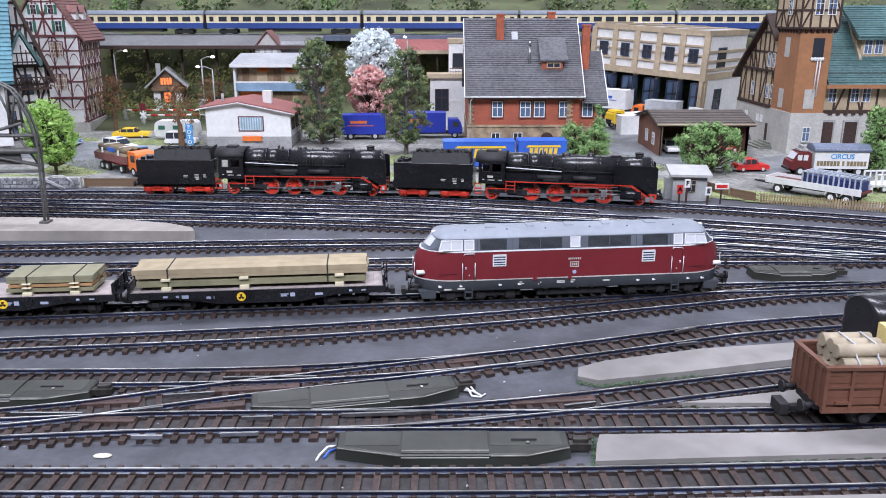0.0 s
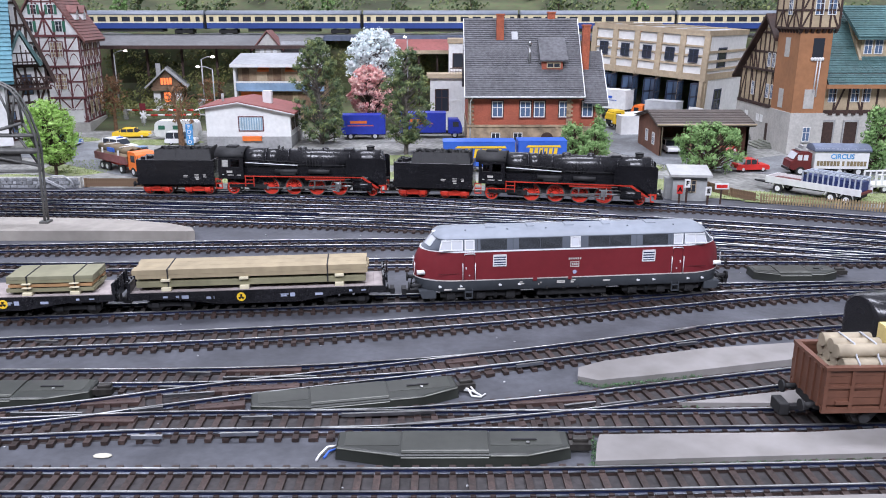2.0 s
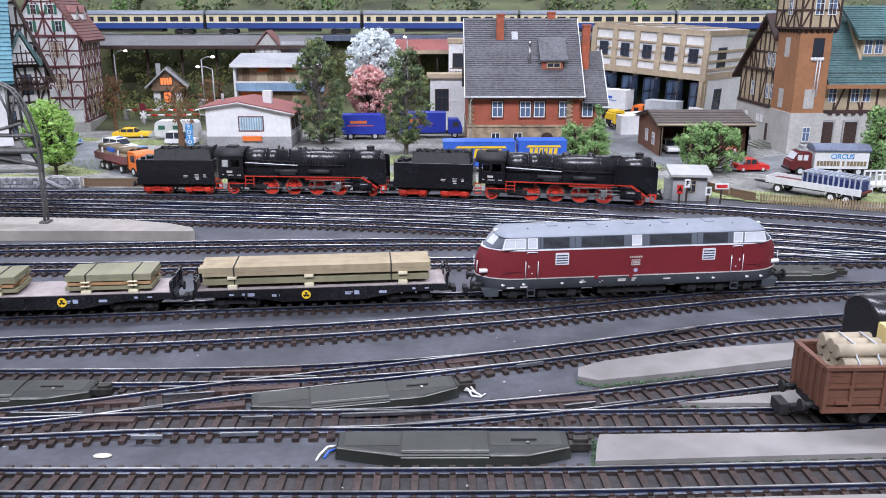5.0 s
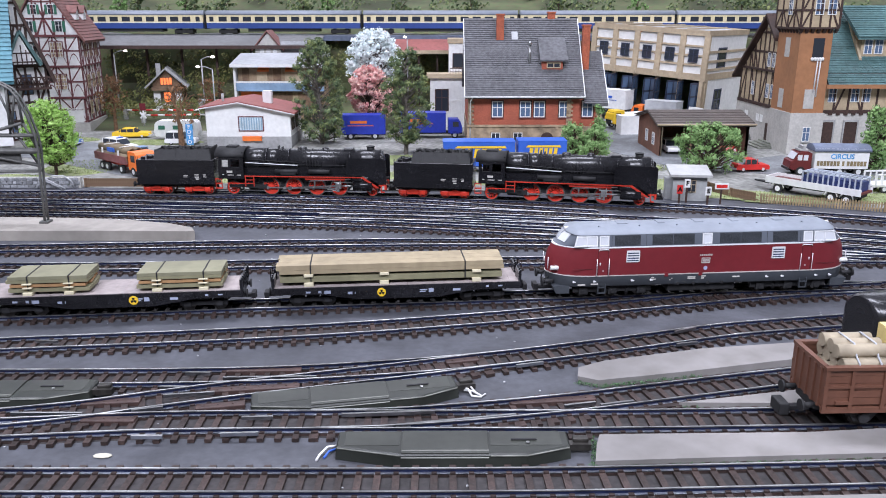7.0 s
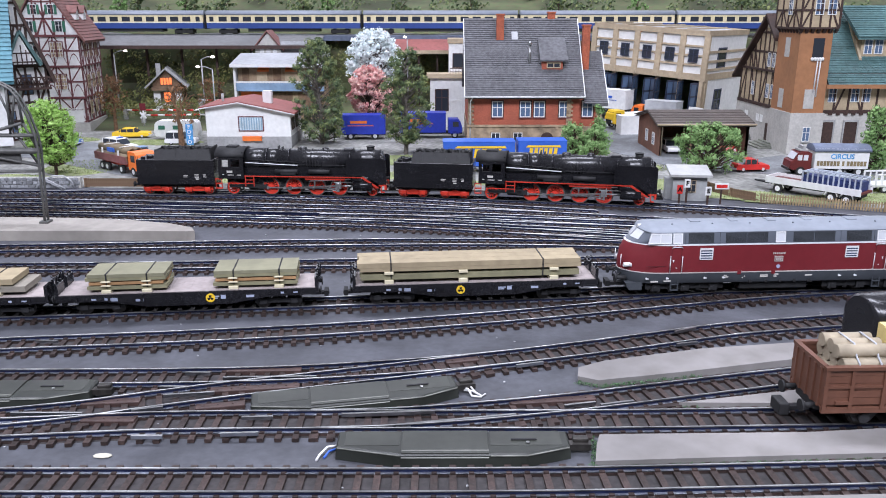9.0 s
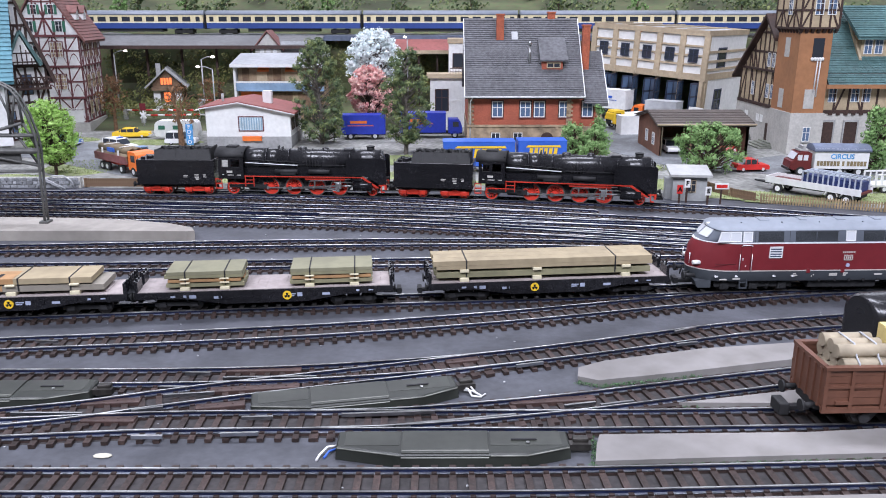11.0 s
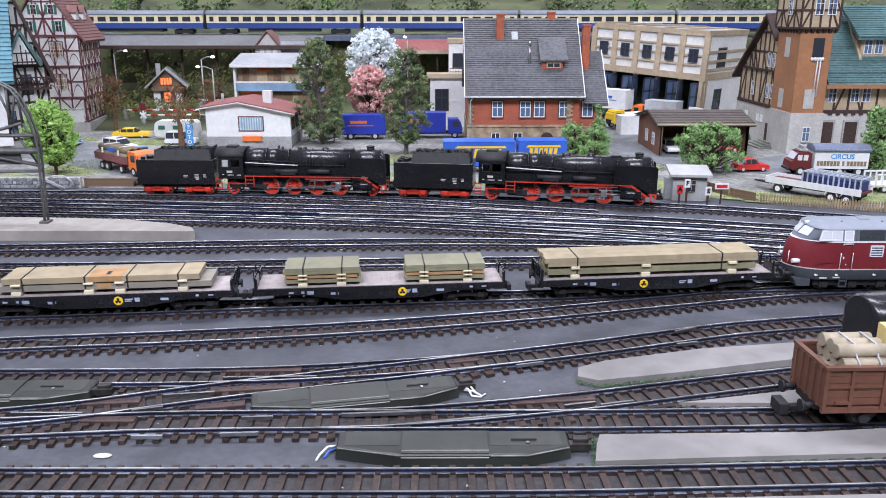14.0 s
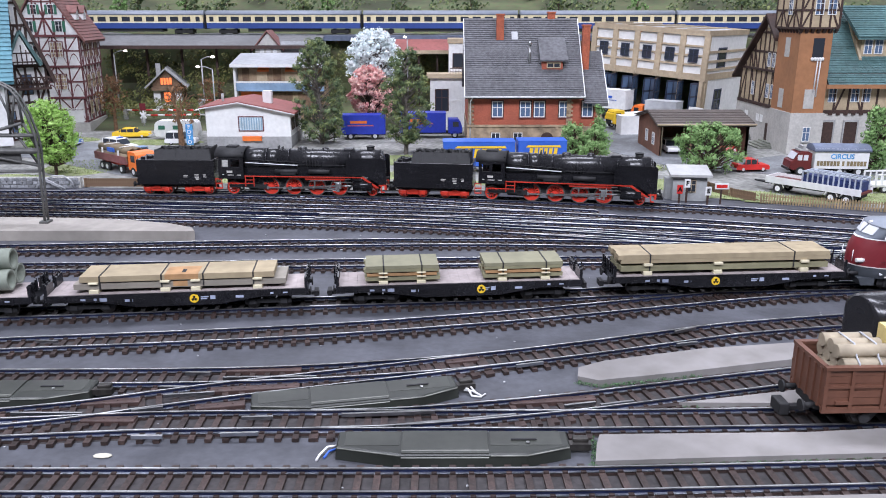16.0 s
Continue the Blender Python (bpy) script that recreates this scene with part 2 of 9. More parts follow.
def smooth_path(pts, step=4.0):
    """A smooth line through plan points, cut in even steps."""
    P = np.array(pts, float)
    d = np.r_[0, np.cumsum(np.hypot(*np.diff(P, axis=0).T))]
    m = np.zeros_like(P)
    m[1:-1] = (P[2:] - P[:-2]) / (d[2:] - d[:-2])[:, None]
    m[0], m[-1] = (P[1] - P[0]) / (d[1] - d[0]), (P[-1] - P[-2]) / (d[-1] - d[-2])
    s = np.linspace(0, d[-1], max(2, int(d[-1] / step) + 1))
    i = np.clip(np.searchsorted(d, s, "right") - 1, 0, len(d) - 2)
    h = (d[i + 1] - d[i])[:, None]
    t = ((s - d[i]) / (d[i + 1] - d[i]))[:, None]
    q = (2 * t**3 - 3 * t**2 + 1) * P[i] + (t**3 - 2 * t**2 + t) * h * m[i] + (-2 * t**3 + 3 * t**2) * P[i + 1] + (t**3 - t**2) * h * m[i + 1]
    dd = np.gradient(q, axis=0)
    ang = np.arctan2(dd[:, 1], dd[:, 0])
    return q, ang


# ---- the hall and the ground ----

floor_me = Shape().box(-4000, 4000, -3000, 5000, -930, -900)
part("floor", floor_me, mat("hall_floor", (0.25, 0.24, 0.23), 0.6, scale=8))
tagged(bpy.data.objects["floor"], "grey hall floor below the layout", "floor", kind="structure")
# Unseen assumed walls and ceiling; their grey sets how much light bounces back.
for nm, b in (("wall_north", (-4000, 4000, 5000, 5060, -900, 2600)), ("wall_south", (-4000, 4000, -3060, -3000, -900, 2600)), ("wall_west", (-4060, -4000, -3000, 5000, -900, 2600)), ("wall_east", (4000, 4060, -3000, 5000, -900, 2600))):
    tagged(part(nm, Shape().box(*b), mat("hall_wall", (0.48, 0.48, 0.48), 0.8, scale=6)), "unseen hall wall, pale to bounce the lamps", "wall", kind="structure")
tagged(part("ceiling", Shape().box(-4000, 4000, -3000, 5000, 2600, 2660), mat("hall_ceiling", (0.55, 0.55, 0.55), 0.8, scale=6)), "unseen hall ceiling, pale to bounce the lamps", "ceiling", kind="structure")

tagged(part("ground", Shape().box(-1900, 1900, 190, 3000, -30, 0), BOARD), "dark grey painted layout board of the railway yard", "ground", kind="structure")

for k, (x0, x1, y0, y1) in enumerate(((-1890, 1890, 200, 212), (-1890, 1890, 2980, 2992), (-1890, -1878, 212, 2980), (1878, 1890, 212, 2980))):
    tagged(part("table_skirt", Shape().box(x0, x1, y0, y1, -900, -30), mat("skirt_board", (0.12, 0.10, 0.09), 0.7, scale=20)), "dark board skirt carrying the layout table", "table skirt", kind="structure")

# the town lies on a thin raised sheet behind the yard
edge = [(-1900, 905), (-500, 905), (-300, 880), (60, 872), (180, 858), (300, 832), (440, 790), (900, 700), (1900, 640)]
town = Shape().prism(edge + [(1900, 2900), (-1900, 2900)], 0.2, 1.2, "z")
tagged(part("pavement", town, TOWN), "grey gravelled town ground behind the tracks", "ground", kind="structure")

# hillside behind the far line
n, k = 70, 16
hv, hf = [], []
for j in range(k):
    for i in range(n):
        x = -1900 + 3800 * i / (n - 1)
        y = 1715 + 85 * j
        z = 150 + 205 * (1 - math.exp(-j / 7.0)) + 26 * noise.noise((x / 170, y / 140, 0)) * min(1, j / 2) + 8 * noise.noise((x / 40, y / 40, 3))
        hv.append((x, y, z))
for j in range(k - 1):
    for i in range(n - 1):
        hf.append((j * n + i, j * n + i + 1, (j + 1) * n + i + 1, (j + 1) * n + i))
hill = Shape().add(hv, hf, True)
tagged(part("hillside", hill, HILLM), "green wooded hillside behind the far railway line", "hill", kind="structure")
bank = Shape().prism([(1566, 0.5), (1592, 60), (1590, 143), (1720, 146), (1720, 0.5)], -1900, 1900, "x")
tagged(part("embankment", bank, HILLM), "dark overgrown embankment carrying the far line", "embankment", kind="structure")

# the ground rises gently towards the embankment
rise = Shape().prism([(1340, 0.6), (1440, 12), (1500, 25), (1580, 34), (1580, 0.6)], -1900, -30, "x")
tagged(part("terrace", rise, HILLM), "rough green slope below the embankment", "ground", kind="structure")

# ---- tracks ----
sl = Shape()
sl.box(-1.5, 1.5, -14.8, 14.8, 0.05, 1.95)
sl.box(-1.15, 1.15, -10.4, -6.8, 1.9, 2.75)
sl.box(-1.15, 1.15, 6.8, 10.4, 1.9, 2.75)
SLEEPER_ME = sl.mesh("sleeper", SLEEPER)


# Dark sheet under the track paints in the shade between sleepers.
GAPSHADE = mat("track_bed", (0.046, 0.041, 0.042), 0.85, var=0.2, scale=300, stain=0.35, bump=0.4)


def track(pts, label, z=0.0, pitch=8.0, skip=()):
    q, ang = smooth_path(pts, 4.0)
    t = thing("railway_track", at(0, 0, z), label, "railway track", "tracks of the yard", "structure")
    for side in (-1, 1):
        r = Shape()
        L = [(x - math.sin(a) * side * 8.6, y + math.cos(a) * side * 8.6) for (x, y), a in zip(q, ang)]
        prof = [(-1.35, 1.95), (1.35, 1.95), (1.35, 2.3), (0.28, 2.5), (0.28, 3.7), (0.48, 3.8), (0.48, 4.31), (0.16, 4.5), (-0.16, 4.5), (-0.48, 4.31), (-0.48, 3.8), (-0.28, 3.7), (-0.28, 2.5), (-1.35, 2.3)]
        # 0 steel foot, 1 web with its shade in the colour, 2 head
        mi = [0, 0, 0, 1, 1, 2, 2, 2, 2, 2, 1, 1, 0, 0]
        vs = [(x - math.sin(a) * o, y + math.cos(a) * o, h) for (x, y), a in zip(L, ang) for o, h in prof]
        r.v = vs
        n = len(prof)
        for i in range(len(L) - 1):
            for j in range(n):
                r.f.append((i * n + j, i * n + (j + 1) % n, (i + 1) * n + (j + 1) % n, (i + 1) * n + j))
                r.s.append(False)
                r.mi.append(mi[j])
        r.f += [tuple(range(n)), tuple(range(len(vs) - 1, len(vs) - n - 1, -1))]
        r.s += [False] * 2
        r.mi += [0, 0]
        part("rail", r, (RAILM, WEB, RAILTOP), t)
        st = Shape()
        st.v = [(x - math.sin(a) * o, y + math.cos(a) * o, h) for (x, y), a in zip(L, ang) for o, h in ((-1.5, 0.05), (1.5, 0.05), (1.5, 1.55), (-1.5, 1.55))]
        st.f = [(i * 4 + j, i * 4 + (j + 1) % 4, i * 4 + 4 + (j + 1) % 4, i * 4 + 4 + j) for i in range(len(L) - 1) for j in range(4)]
        st.s, st.mi = [False] * len(st.f), [0] * len(st.f)
        part("sleeper_strip", st, SLEEPER, t)
    # The sheet that stands in for shadow on the board below the rails.
    bed = Shape()
    bed.v = [(x - math.sin(a) * o, y + math.cos(a) * o, h) for (x, y), a in zip(q, ang) for o, h in ((-10.8, 0.02), (10.8, 0.02), (10.2, 0.5), (-10.2, 0.5))]
    bed.f = [(i * 4 + j, i * 4 + (j + 1) % 4, i * 4 + 4 + (j + 1) % 4, i * 4 + 4 + j) for i in range(len(q) - 1) for j in range(4)]
    bed.s, bed.mi = [False] * len(bed.f), [0] * len(bed.f)
    part("track_bed", bed, GAPSHADE, t, "dark grey-brown sheet for the shade between the sleepers")
    q2, a2 = smooth_path(pts, pitch)
    for (x, y), a in zip(q2, a2):
        if any(lo <= x <= hi for lo, hi in skip):
            continue
        o = new("sleeper", SLEEPER_ME)
        o.parent = t
        o.matrix_basis = at(x, y, 0, math.degrees(a) + random.uniform(-0.8, 0.8))
    return t


TRAIN_PATH = [(-1500, 415), (-700, 462), (-420, 477), (-278, 487), (-132, 502), (10, 516), (87, 523), (135, 529.5), (186, 534.5), (226, 537.5), (294, 540), (400, 541), (760, 541)]
Y_LABEL = "model railway track with brown sleepers and bright rails"
track(TRAIN_PATH, Y_LABEL)
track([(-420, 293), (-184, 292.3), (-90, 292.3), (-8, 292.3), (53, 293.2), (110, 295.3), (187, 298.6), (420, 310)], Y_LABEL)
track([(-420, 318), (-208, 336.5), (-172, 339.8), (-136, 342.7), (-69, 344.2), (4, 344.2), (85, 344.7), (167, 347), (214, 349.3), (460, 362)], Y_LABEL)
track([(-60, 344.4), (-23, 346.6), (18, 352.6), (70, 363), (122, 376), (183, 391), (243, 403), (470, 440)], Y_LABEL, z=0.15)
track([(-420, 300), (-213, 346.4), (-178, 354.5), (-149, 364), (-112, 375.4), (-76, 385), (-26, 398.5), (21, 412)], Y_LABEL, z=0.15)
track([(-480, 389), (-237, 391), (-146, 392.2), (-86, 395.5), (-26, 403.5), (21, 412.7), (80, 428.6), (142, 448), (180, 459.5), (253, 473.5), (283, 477), (520, 492)], Y_LABEL)
track([(-560, 398), (-260, 435.2), (-164, 445.5), (-64, 459), (42, 480.1), (138, 504.2), (201, 520), (244, 528.6), (317, 538)], Y_LABEL, z=0.15)
track([(-700, 578), (-339, 584.3), (-232, 587.2), (-125, 593), (51, 600.4), (231, 605), (351, 606.5), (700, 606)], Y_LABEL)
track([(-700, 615), (-366, 635.2), (-183, 647.1), (-40, 654), (56, 653.5), (150, 646.5), (241, 633.6), (340, 614)], Y_LABEL, z=0.15)
U1 = [(-900, 838), (-479, 848), (-327, 849.3), (-204, 846.5), (-81, 838), (39, 822.5), (126, 808.4), (209, 791.5), (290, 772), (417, 730.1), (700, 610)]
track(U1, Y_LABEL)
track([(-900, 838), (-460, 811), (-220, 790.5), (-2, 768.5), (117, 748.5), (210, 728), (315, 701), (389, 678), (640, 590)], Y_LABEL)
track([(-620, 790), (-382, 770.9), (-211, 756.8), (-45, 738.8), (61, 719.4), (224, 685.3), (300, 664.8), (371, 643.7), (600, 560)], Y_LABEL, z=0.15)
track([(-800, 762), (-425, 745.5), (-204, 730.1), (-44, 711.1), (59, 691.1), (154, 667), (242, 637), (330, 607)], Y_LABEL, z=0.3)
track([(-120, 744), (60, 730), (224, 706), (330, 679), (420, 650), (600, 590)], Y_LABEL, z=0.25)
track([(60, 690), (170, 672), (290, 643), (400, 612), (560, 570)], Y_LABEL, z=0.4)
track([(-330, 848), (-200, 834), (-80, 814), (60, 780), (150, 757)], Y_LABEL, z=0.3)


# ---- rolling stock ----
def outline(L, W, r, seg=9, px=0.9, py=0.75):
    """Plan of a body with rounded ends: half length L, half width W, end rounding r."""
    pts = []
    for i in range(seg + 1):
        t = math.pi / 2 * i / seg
        pts.append((L - r + r * math.cos(t) ** px, W * math.sin(t) ** py))
    q = pts + [(-x, y) for x, y in reversed(pts)]
    return q + [(x, -y) for x, y in reversed(q[1:-1])]


def loft(levels, smooth=True, cap=True, px=1.0, py=0.92):
    s = Shape()
    n = None
    for z, L, W, r in levels:
        o = outline(L, W, r, 9, px, py)
        n = len(o)
        s.v += [(x, y, z) for x, y in o]
    for j in range(len(levels) - 1):
        for i in range(n):
            s.f.append((j * n + i, j * n + (i + 1) % n, (j + 1) * n + (i + 1) % n, (j + 1) * n + i))
            s.s.append(smooth)
            s.mi.append(0)
    if cap:
        k = len(s.v)
        s.v += s.v[:n] + s.v[k - n:k]  # the flat ends keep their own corners
        s.f += [tuple(reversed(range(k, k + n))), tuple(range(k + n, k + 2 * n))]
        s.s += [False, False]
        s.mi += [0, 0]
    return s


def wheelset(parent, x, r, z=None, half=8.3, material=None):
    w = Shape()
    w.cyl((0, -half - 1.2, 0), (0, -half + 1.2, 0), r, 18)
    w.cyl((0, half - 1.2, 0), (0, half + 1.2, 0), r, 18)
    w.cyl((0, -half, 0), (0, half, 0), 1.0, 8)
    for k in range(5):
        t = 2 * math.pi * k / 5
        for sgn in (-1, 1):
            w.cyl((0.55 * r * math.cos(t), sgn * (half + 1.2), 0.55 * r * math.sin(t)), (0.55 * r * math.cos(t), sgn * (half + 1.5), 0.55 * r * math.sin(t)), 0.13 * r, 6)
    o = part("wheelset", w, material or STEELDARK, parent)
    o.matrix_basis = at(x, 0, r if z is None else z)
    return o


STEELDARK = mat("dark_wheel_steel", (0.06, 0.055, 0.05), 0.45, 0.5, var=0.2, scale=300)
WINF = mat("window_silver", (0.80, 0.81, 0.83), 0.35, 0.1, var=0.03, scale=200, stain=0.05, bump=0)
# White reflections on the panes are put into this pale colour.
PANEREFL = glass_mat("reflection_pane", (0.60, 0.62, 0.66))
MESHM = mat("vent_mesh", (0.030, 0.034, 0.040), 0.6, var=0.2, scale=900, bump=0.4)
GREYTXT = mat("pale_print", (0.55, 0.53, 0.50), 0.6, var=0.05, scale=200, bump=0)


def diesel_locomotive():
    t = thing("diesel_locomotive", at(0, 0, 0), "dark red and grey diesel locomotive with silver trim hauling timber wagons", "locomotive")
    part("skirt", loft([(9.4, 104.2, 16.4, 22), (10.2, 104.9, 17.1, 23), (16.9, 105.7, 17.6, 28)], py=1.05), LOCOGREY, t, "dark grey skirt below the red sides")
    body = part("body", loft([(17.4, 105.8, 17.7, 28), (24, 105.9, 17.8, 29), (31, 104.6, 17.8, 29), (36.4, 101.6, 17.75, 27)], py=1.05), LOCORED, t)
    part("lower_line", loft([(16.8, 106.0, 17.85, 28), (17.5, 106.1, 17.9, 28)], py=1.05), GREYTXT, t, "pale line between red and grey")
    part("waist_line", loft([(36.3, 101.9, 18.0, 27), (37.2, 101.4, 17.95, 27)], py=1.05), WINF, t, "silver line round the waist")
    band = part("window_band", loft([(37.0, 101.0, 17.65, 26), (38.0, 99.4, 17.55, 20), (39.4, 96.8, 17.4, 13), (45.4, 92.4, 16.5, 9)]), LOCOROOFD, t, "grey window band and nose")
    part("roof", loft([(45.2, 93.4, 16.75, 8), (45.9, 93.0, 16.3, 8), (47.2, 91.0, 13.4, 6), (48.4, 88.6, 8.4, 4), (49.1, 87.0, 4.2, 3), (49.4, 86.0, 0.5, 2)]), LOCOROOF, t, "pale grey low-crowned roof")
    lean = 1.15 / 8.4

    def lay(s, sgn):
        """Leans a shape built on y = 0 onto the window band of one side."""
        s.v = [(a, (-17.65 + b + (c - 37.0) * lean) * -sgn, c) for a, b, c in s.v]
        return s

    def pane(x0, x1, z0, z1, name, material, sgn, label="", slant=0.0, bar=None, fw=0.75):
        p = part(name, lay(Shape().prism([(x0, z0), (x1, z0), (x1 - max(slant, 0), z1), (x0 - min(slant, 0), z1)], -0.12, 0.6), sgn), material, band, label)
        f = Shape()
        a, b = (x0 - 0.3, x1 + 0.3)
        u, v = max(slant, 0), -min(slant, 0)
        f.prism([(a, z0 - 0.3), (b, z0 - 0.3), (b, z0 + fw - 0.3), (a, z0 + fw - 0.3)], -0.4, 0.5)
        f.prism([(a + v, z1 - fw + 0.3), (b - u, z1 - fw + 0.3), (b - u, z1 + 0.3), (a + v, z1 + 0.3)], -0.4, 0.5)
        f.prism([(a, z0), (a + fw, z0), (a + fw + v, z1), (a + v, z1)], -0.42, 0.5)
        f.prism([(b - fw, z0), (b, z0), (b - u, z1), (b - u - fw, z1)], -0.42, 0.5)
        if bar is not None:
            f.box(bar - 0.35, bar + 0.35, -0.4, 0.5, z0, z1)
        part("window_frame", lay(f, sgn), WINF, p)
        return p

    for sgn in (-1, 1):
        for m in (-1, 1):
            x0, x1 = sorted((m * 75.0, m * 90.2))
            pane(x0, x1, 38.0, 44.3, "cab_window", PANEREFL, sgn, "pale cab side window", m * 1.8, m * 82.2)
            x0, x1 = sorted((m * 67.4, m * 73.4))
            pane(x0, x1, 38.0, 44.3, "door_window", PANEREFL, sgn)
            for a, b in ((45.8, 63.2), (8.8, 23.1), (23.5, 37.7)):
                x0, x1 = sorted((m * a, m * b))
                g = part("vent_grille", lay(Shape().box(x0, x1, -0.1, 0.5, 37.8, 44.6), sgn), MESHM, band, "dark ventilation grille")
                sl_ = Shape()
                for k in range(9):
                    sl_.box(x0 + 0.3, x1 - 0.3, -0.28, 0.2, 38.1 + k * 0.72, 38.4 + k * 0.72)
                part("slat", lay(sl_, sgn), LOCOGREY, g)
            for xx in (m * 65.2, m * 41.7):
                part("band_joint", lay(Shape().box(xx - 0.12, xx + 0.12, -0.12, 0.4, 37.2, 45.3), sgn), MESHM, band)
            x = m * 50.4
            lv = part("louvre", Shape().box(x - 4.1, x + 4.1, sgn * 17.4, sgn * 18.0, 26.8, 34.1), NAVYVENT, body, "louvre with white slats")
            f = Shape()
            for k in range(4):
                f.box(x - 4.1, x + 4.1, sgn * 17.6, sgn * 18.3, 27.9 + k * 1.72, 28.6 + k * 1.72)
            for xx in (x - 4.5, x + 3.9):
                f.box(xx, xx + 0.6, sgn * 17.6, sgn * 18.35, 26.5, 34.4)
            for z in (26.4, 33.8):
                f.box(x - 4.5, x + 4.5, sgn * 17.6, sgn * 18.35, z, z + 0.6)
            part("slats", f, WINF, lv)
            for xx in (m * 66.6, m * 74.8):
                d = Shape().cyl((xx, sgn * 18.6, 17.4), (xx, sgn * 18.6, 29.2), 0.26, 6)
                for z in (17.6, 29.0):
                    d.cyl((xx, sgn * 17.6, z), (xx, sgn * 18.6, z), 0.22, 6)
                part("handrail", d, WINF, t, "thin silver handrail")
            part("door_line", Shape().box(m * 67.3 - 0.12, m * 67.3 + 0.12, sgn * 17.6, sgn * 17.9, 17.6, 36.2).box(m * 74.0 - 0.12, m * 74.0 + 0.12, sgn * 17.6, sgn * 17.9, 17.6, 36.2), DARKRED, body)
            part("door_handle", Shape().cyl((m * 72.6, sgn * 17.6, 26.0), (m * 72.6, sgn * 18.3, 26.0), 0.45, 8).box(m * 72.6 - 0.2, m * 72.6 + 0.2, sgn * 17.8, sgn * 18.3, 24.8, 26.2).cyl((m * 70.4, sgn * 17.6, 20.8), (m * 70.4, sgn * 18.1, 20.8), 0.4, 8), WINF, body)
            part("panel_line", Shape().box(*sorted((m * 77, m * 91)), sgn * 17.6, sgn * 17.88, 21.9, 22.15), DARKRED, body)
            st = Shape()
            for z in (4.6, 8.6):
                st.box(m * 70.6 - 2.7, m * 70.6 + 2.7, sgn * 16.4, sgn * 18.0, z, z + 0.6)
            for xx in (m * 70.6 - 2.7, m * 70.6 + 2.1):
                st.box(xx, xx + 0.6, sgn * 16.8, sgn * 17.8, 4.6, 11.5)
            part("step", st, LOCOGREY, t, "grey hanging cab step")
            rs = Shape().tube([(m * 70.4 - 3.6, sgn * 18.1, 34.6), (m * 70.4 - 3.0, sgn * 18.3, 35.5), (m * 70.4 + 3.0, sgn * 18.3, 35.5), (m * 70.4 + 3.6, sgn * 18.1, 34.6)], 0.3, 6)
            part("rain_strip", rs, WINF, body)
        pane(-3.1, 3.1, 38.0, 44.6, "emblem_window", PANEREFL, sgn)
        lg = Shape().cbox(-3.0, 3.0, sgn * 17.75, sgn * 18.02, 24.3, 28.1, 0.1)
        part("round_emblem", lg, GREYTXT, body, "pale framed railway emblem")
        part("emblem_field", Shape().box(-2.4, 2.4, sgn * 17.8, sgn * 18.08, 24.9, 27.5), LOCORED, body)
        for k in range(3):
            part("emblem_stroke", Shape().box(-1.9 + 1.4 * k, -0.9 + 1.4 * k, sgn * 17.8, sgn * 18.12, 25.3, 27.1), GREYTXT, body)
        nb = Shape()
        for k in range(7):
            nb.box(-4.3 + 1.28 * k, -3.5 + 1.28 * k, sgn * 17.8, sgn * 17.98, 29.4, 30.6)
        part("running_number", nb, GREYTXT, body, "plain pale bars of the running number")
        part("round_cover", Shape().cyl((0.2, sgn * 17.6, 20.8), (0.2, sgn * 18.1, 20.8), 1.35, 12), PALEBLUE, body, "small pale round cover")
        for x in (-2.8, -26.5):
            part("red_tab", Shape().box(x - 1.3, x + 1.3, sgn * 17.5, sgn * 18.0, 15.6, 18.6), LOCORED, body)
        for x, w, z in ((-87, 5, 10.7), (-78, 5, 11.0), (-38, 4.4, 13.2), (-36.8, 2, 14.4), (-24, 0.6, 12.6), (-22.6, 0.6, 13.6), (-11.5, 5.4, 13.2), (-11.5, 5.4, 14.2), (-2, 3.2, 14.6), (-2, 2, 13.2), (20, 5, 13.6)):
            part("small_print", Shape().box(x, x + w, sgn * 17.2, sgn * 17.66, z, z + 0.8), GREYTXT, t)
        for x in (-90, -76, -50, -37, 44, 55, 79, 89):
            part("lifting_lug", Shape().cyl((x, sgn * 17.0, 13.4), (x, sgn * 17.95, 13.4), 0.75, 8).box(x - 0.2, x + 1.4, sgn * 17.2, sgn * 17.9, 12.9, 13.5), WINF, t)
        for x in (-18, -7, 3, 13, 23):
            part("filler_cap", Shape().cyl((x, sgn * 16.8, 10.2), (x, sgn * 17.6, 10.2), 1.0, 8), DARK, t)
    for m in (-1, 1):
        for sgn in (-1, 1):
            q = [(m * 97.9, sgn * 1.0, 39.4), (m * 95.4, sgn * 10.6, 39.4), (m * 91.2, sgn * 10.0, 44.6), (m * 93.2, sgn * 1.0, 44.6)]
            f = Shape().add([(x + m * 0.6, y, z) for x, y, z in q] + q, [(0, 1, 2, 3), (4, 5, 6, 7), (0, 1, 5, 4), (1, 2, 6, 5), (2, 3, 7, 6), (3, 0, 4, 7)])
            part("windscreen", f, PANEREFL, band, "pale cab windscreen")
            part("headlight", Shape().cyl((m * 99, sgn * 10.5, 21.5), (m * 104.4, sgn * 10.5, 21.5), 1.5, 12), WHITE, t, "small white headlight")
            part("front_handrail", Shape().cyl((m * 105.6, sgn * 7.2, 20), (m * 105.4, sgn * 7.2, 28), 0.25, 6), WINF, t)
            b = Shape().cyl((m * 102, sgn * 10, 12.2), (m * 109, sgn * 10, 12.2), 1.4, 10).cyl((m * 109, sgn * 10, 12.2), (m * 110.2, sgn * 10, 12.2), 2.9, 14)
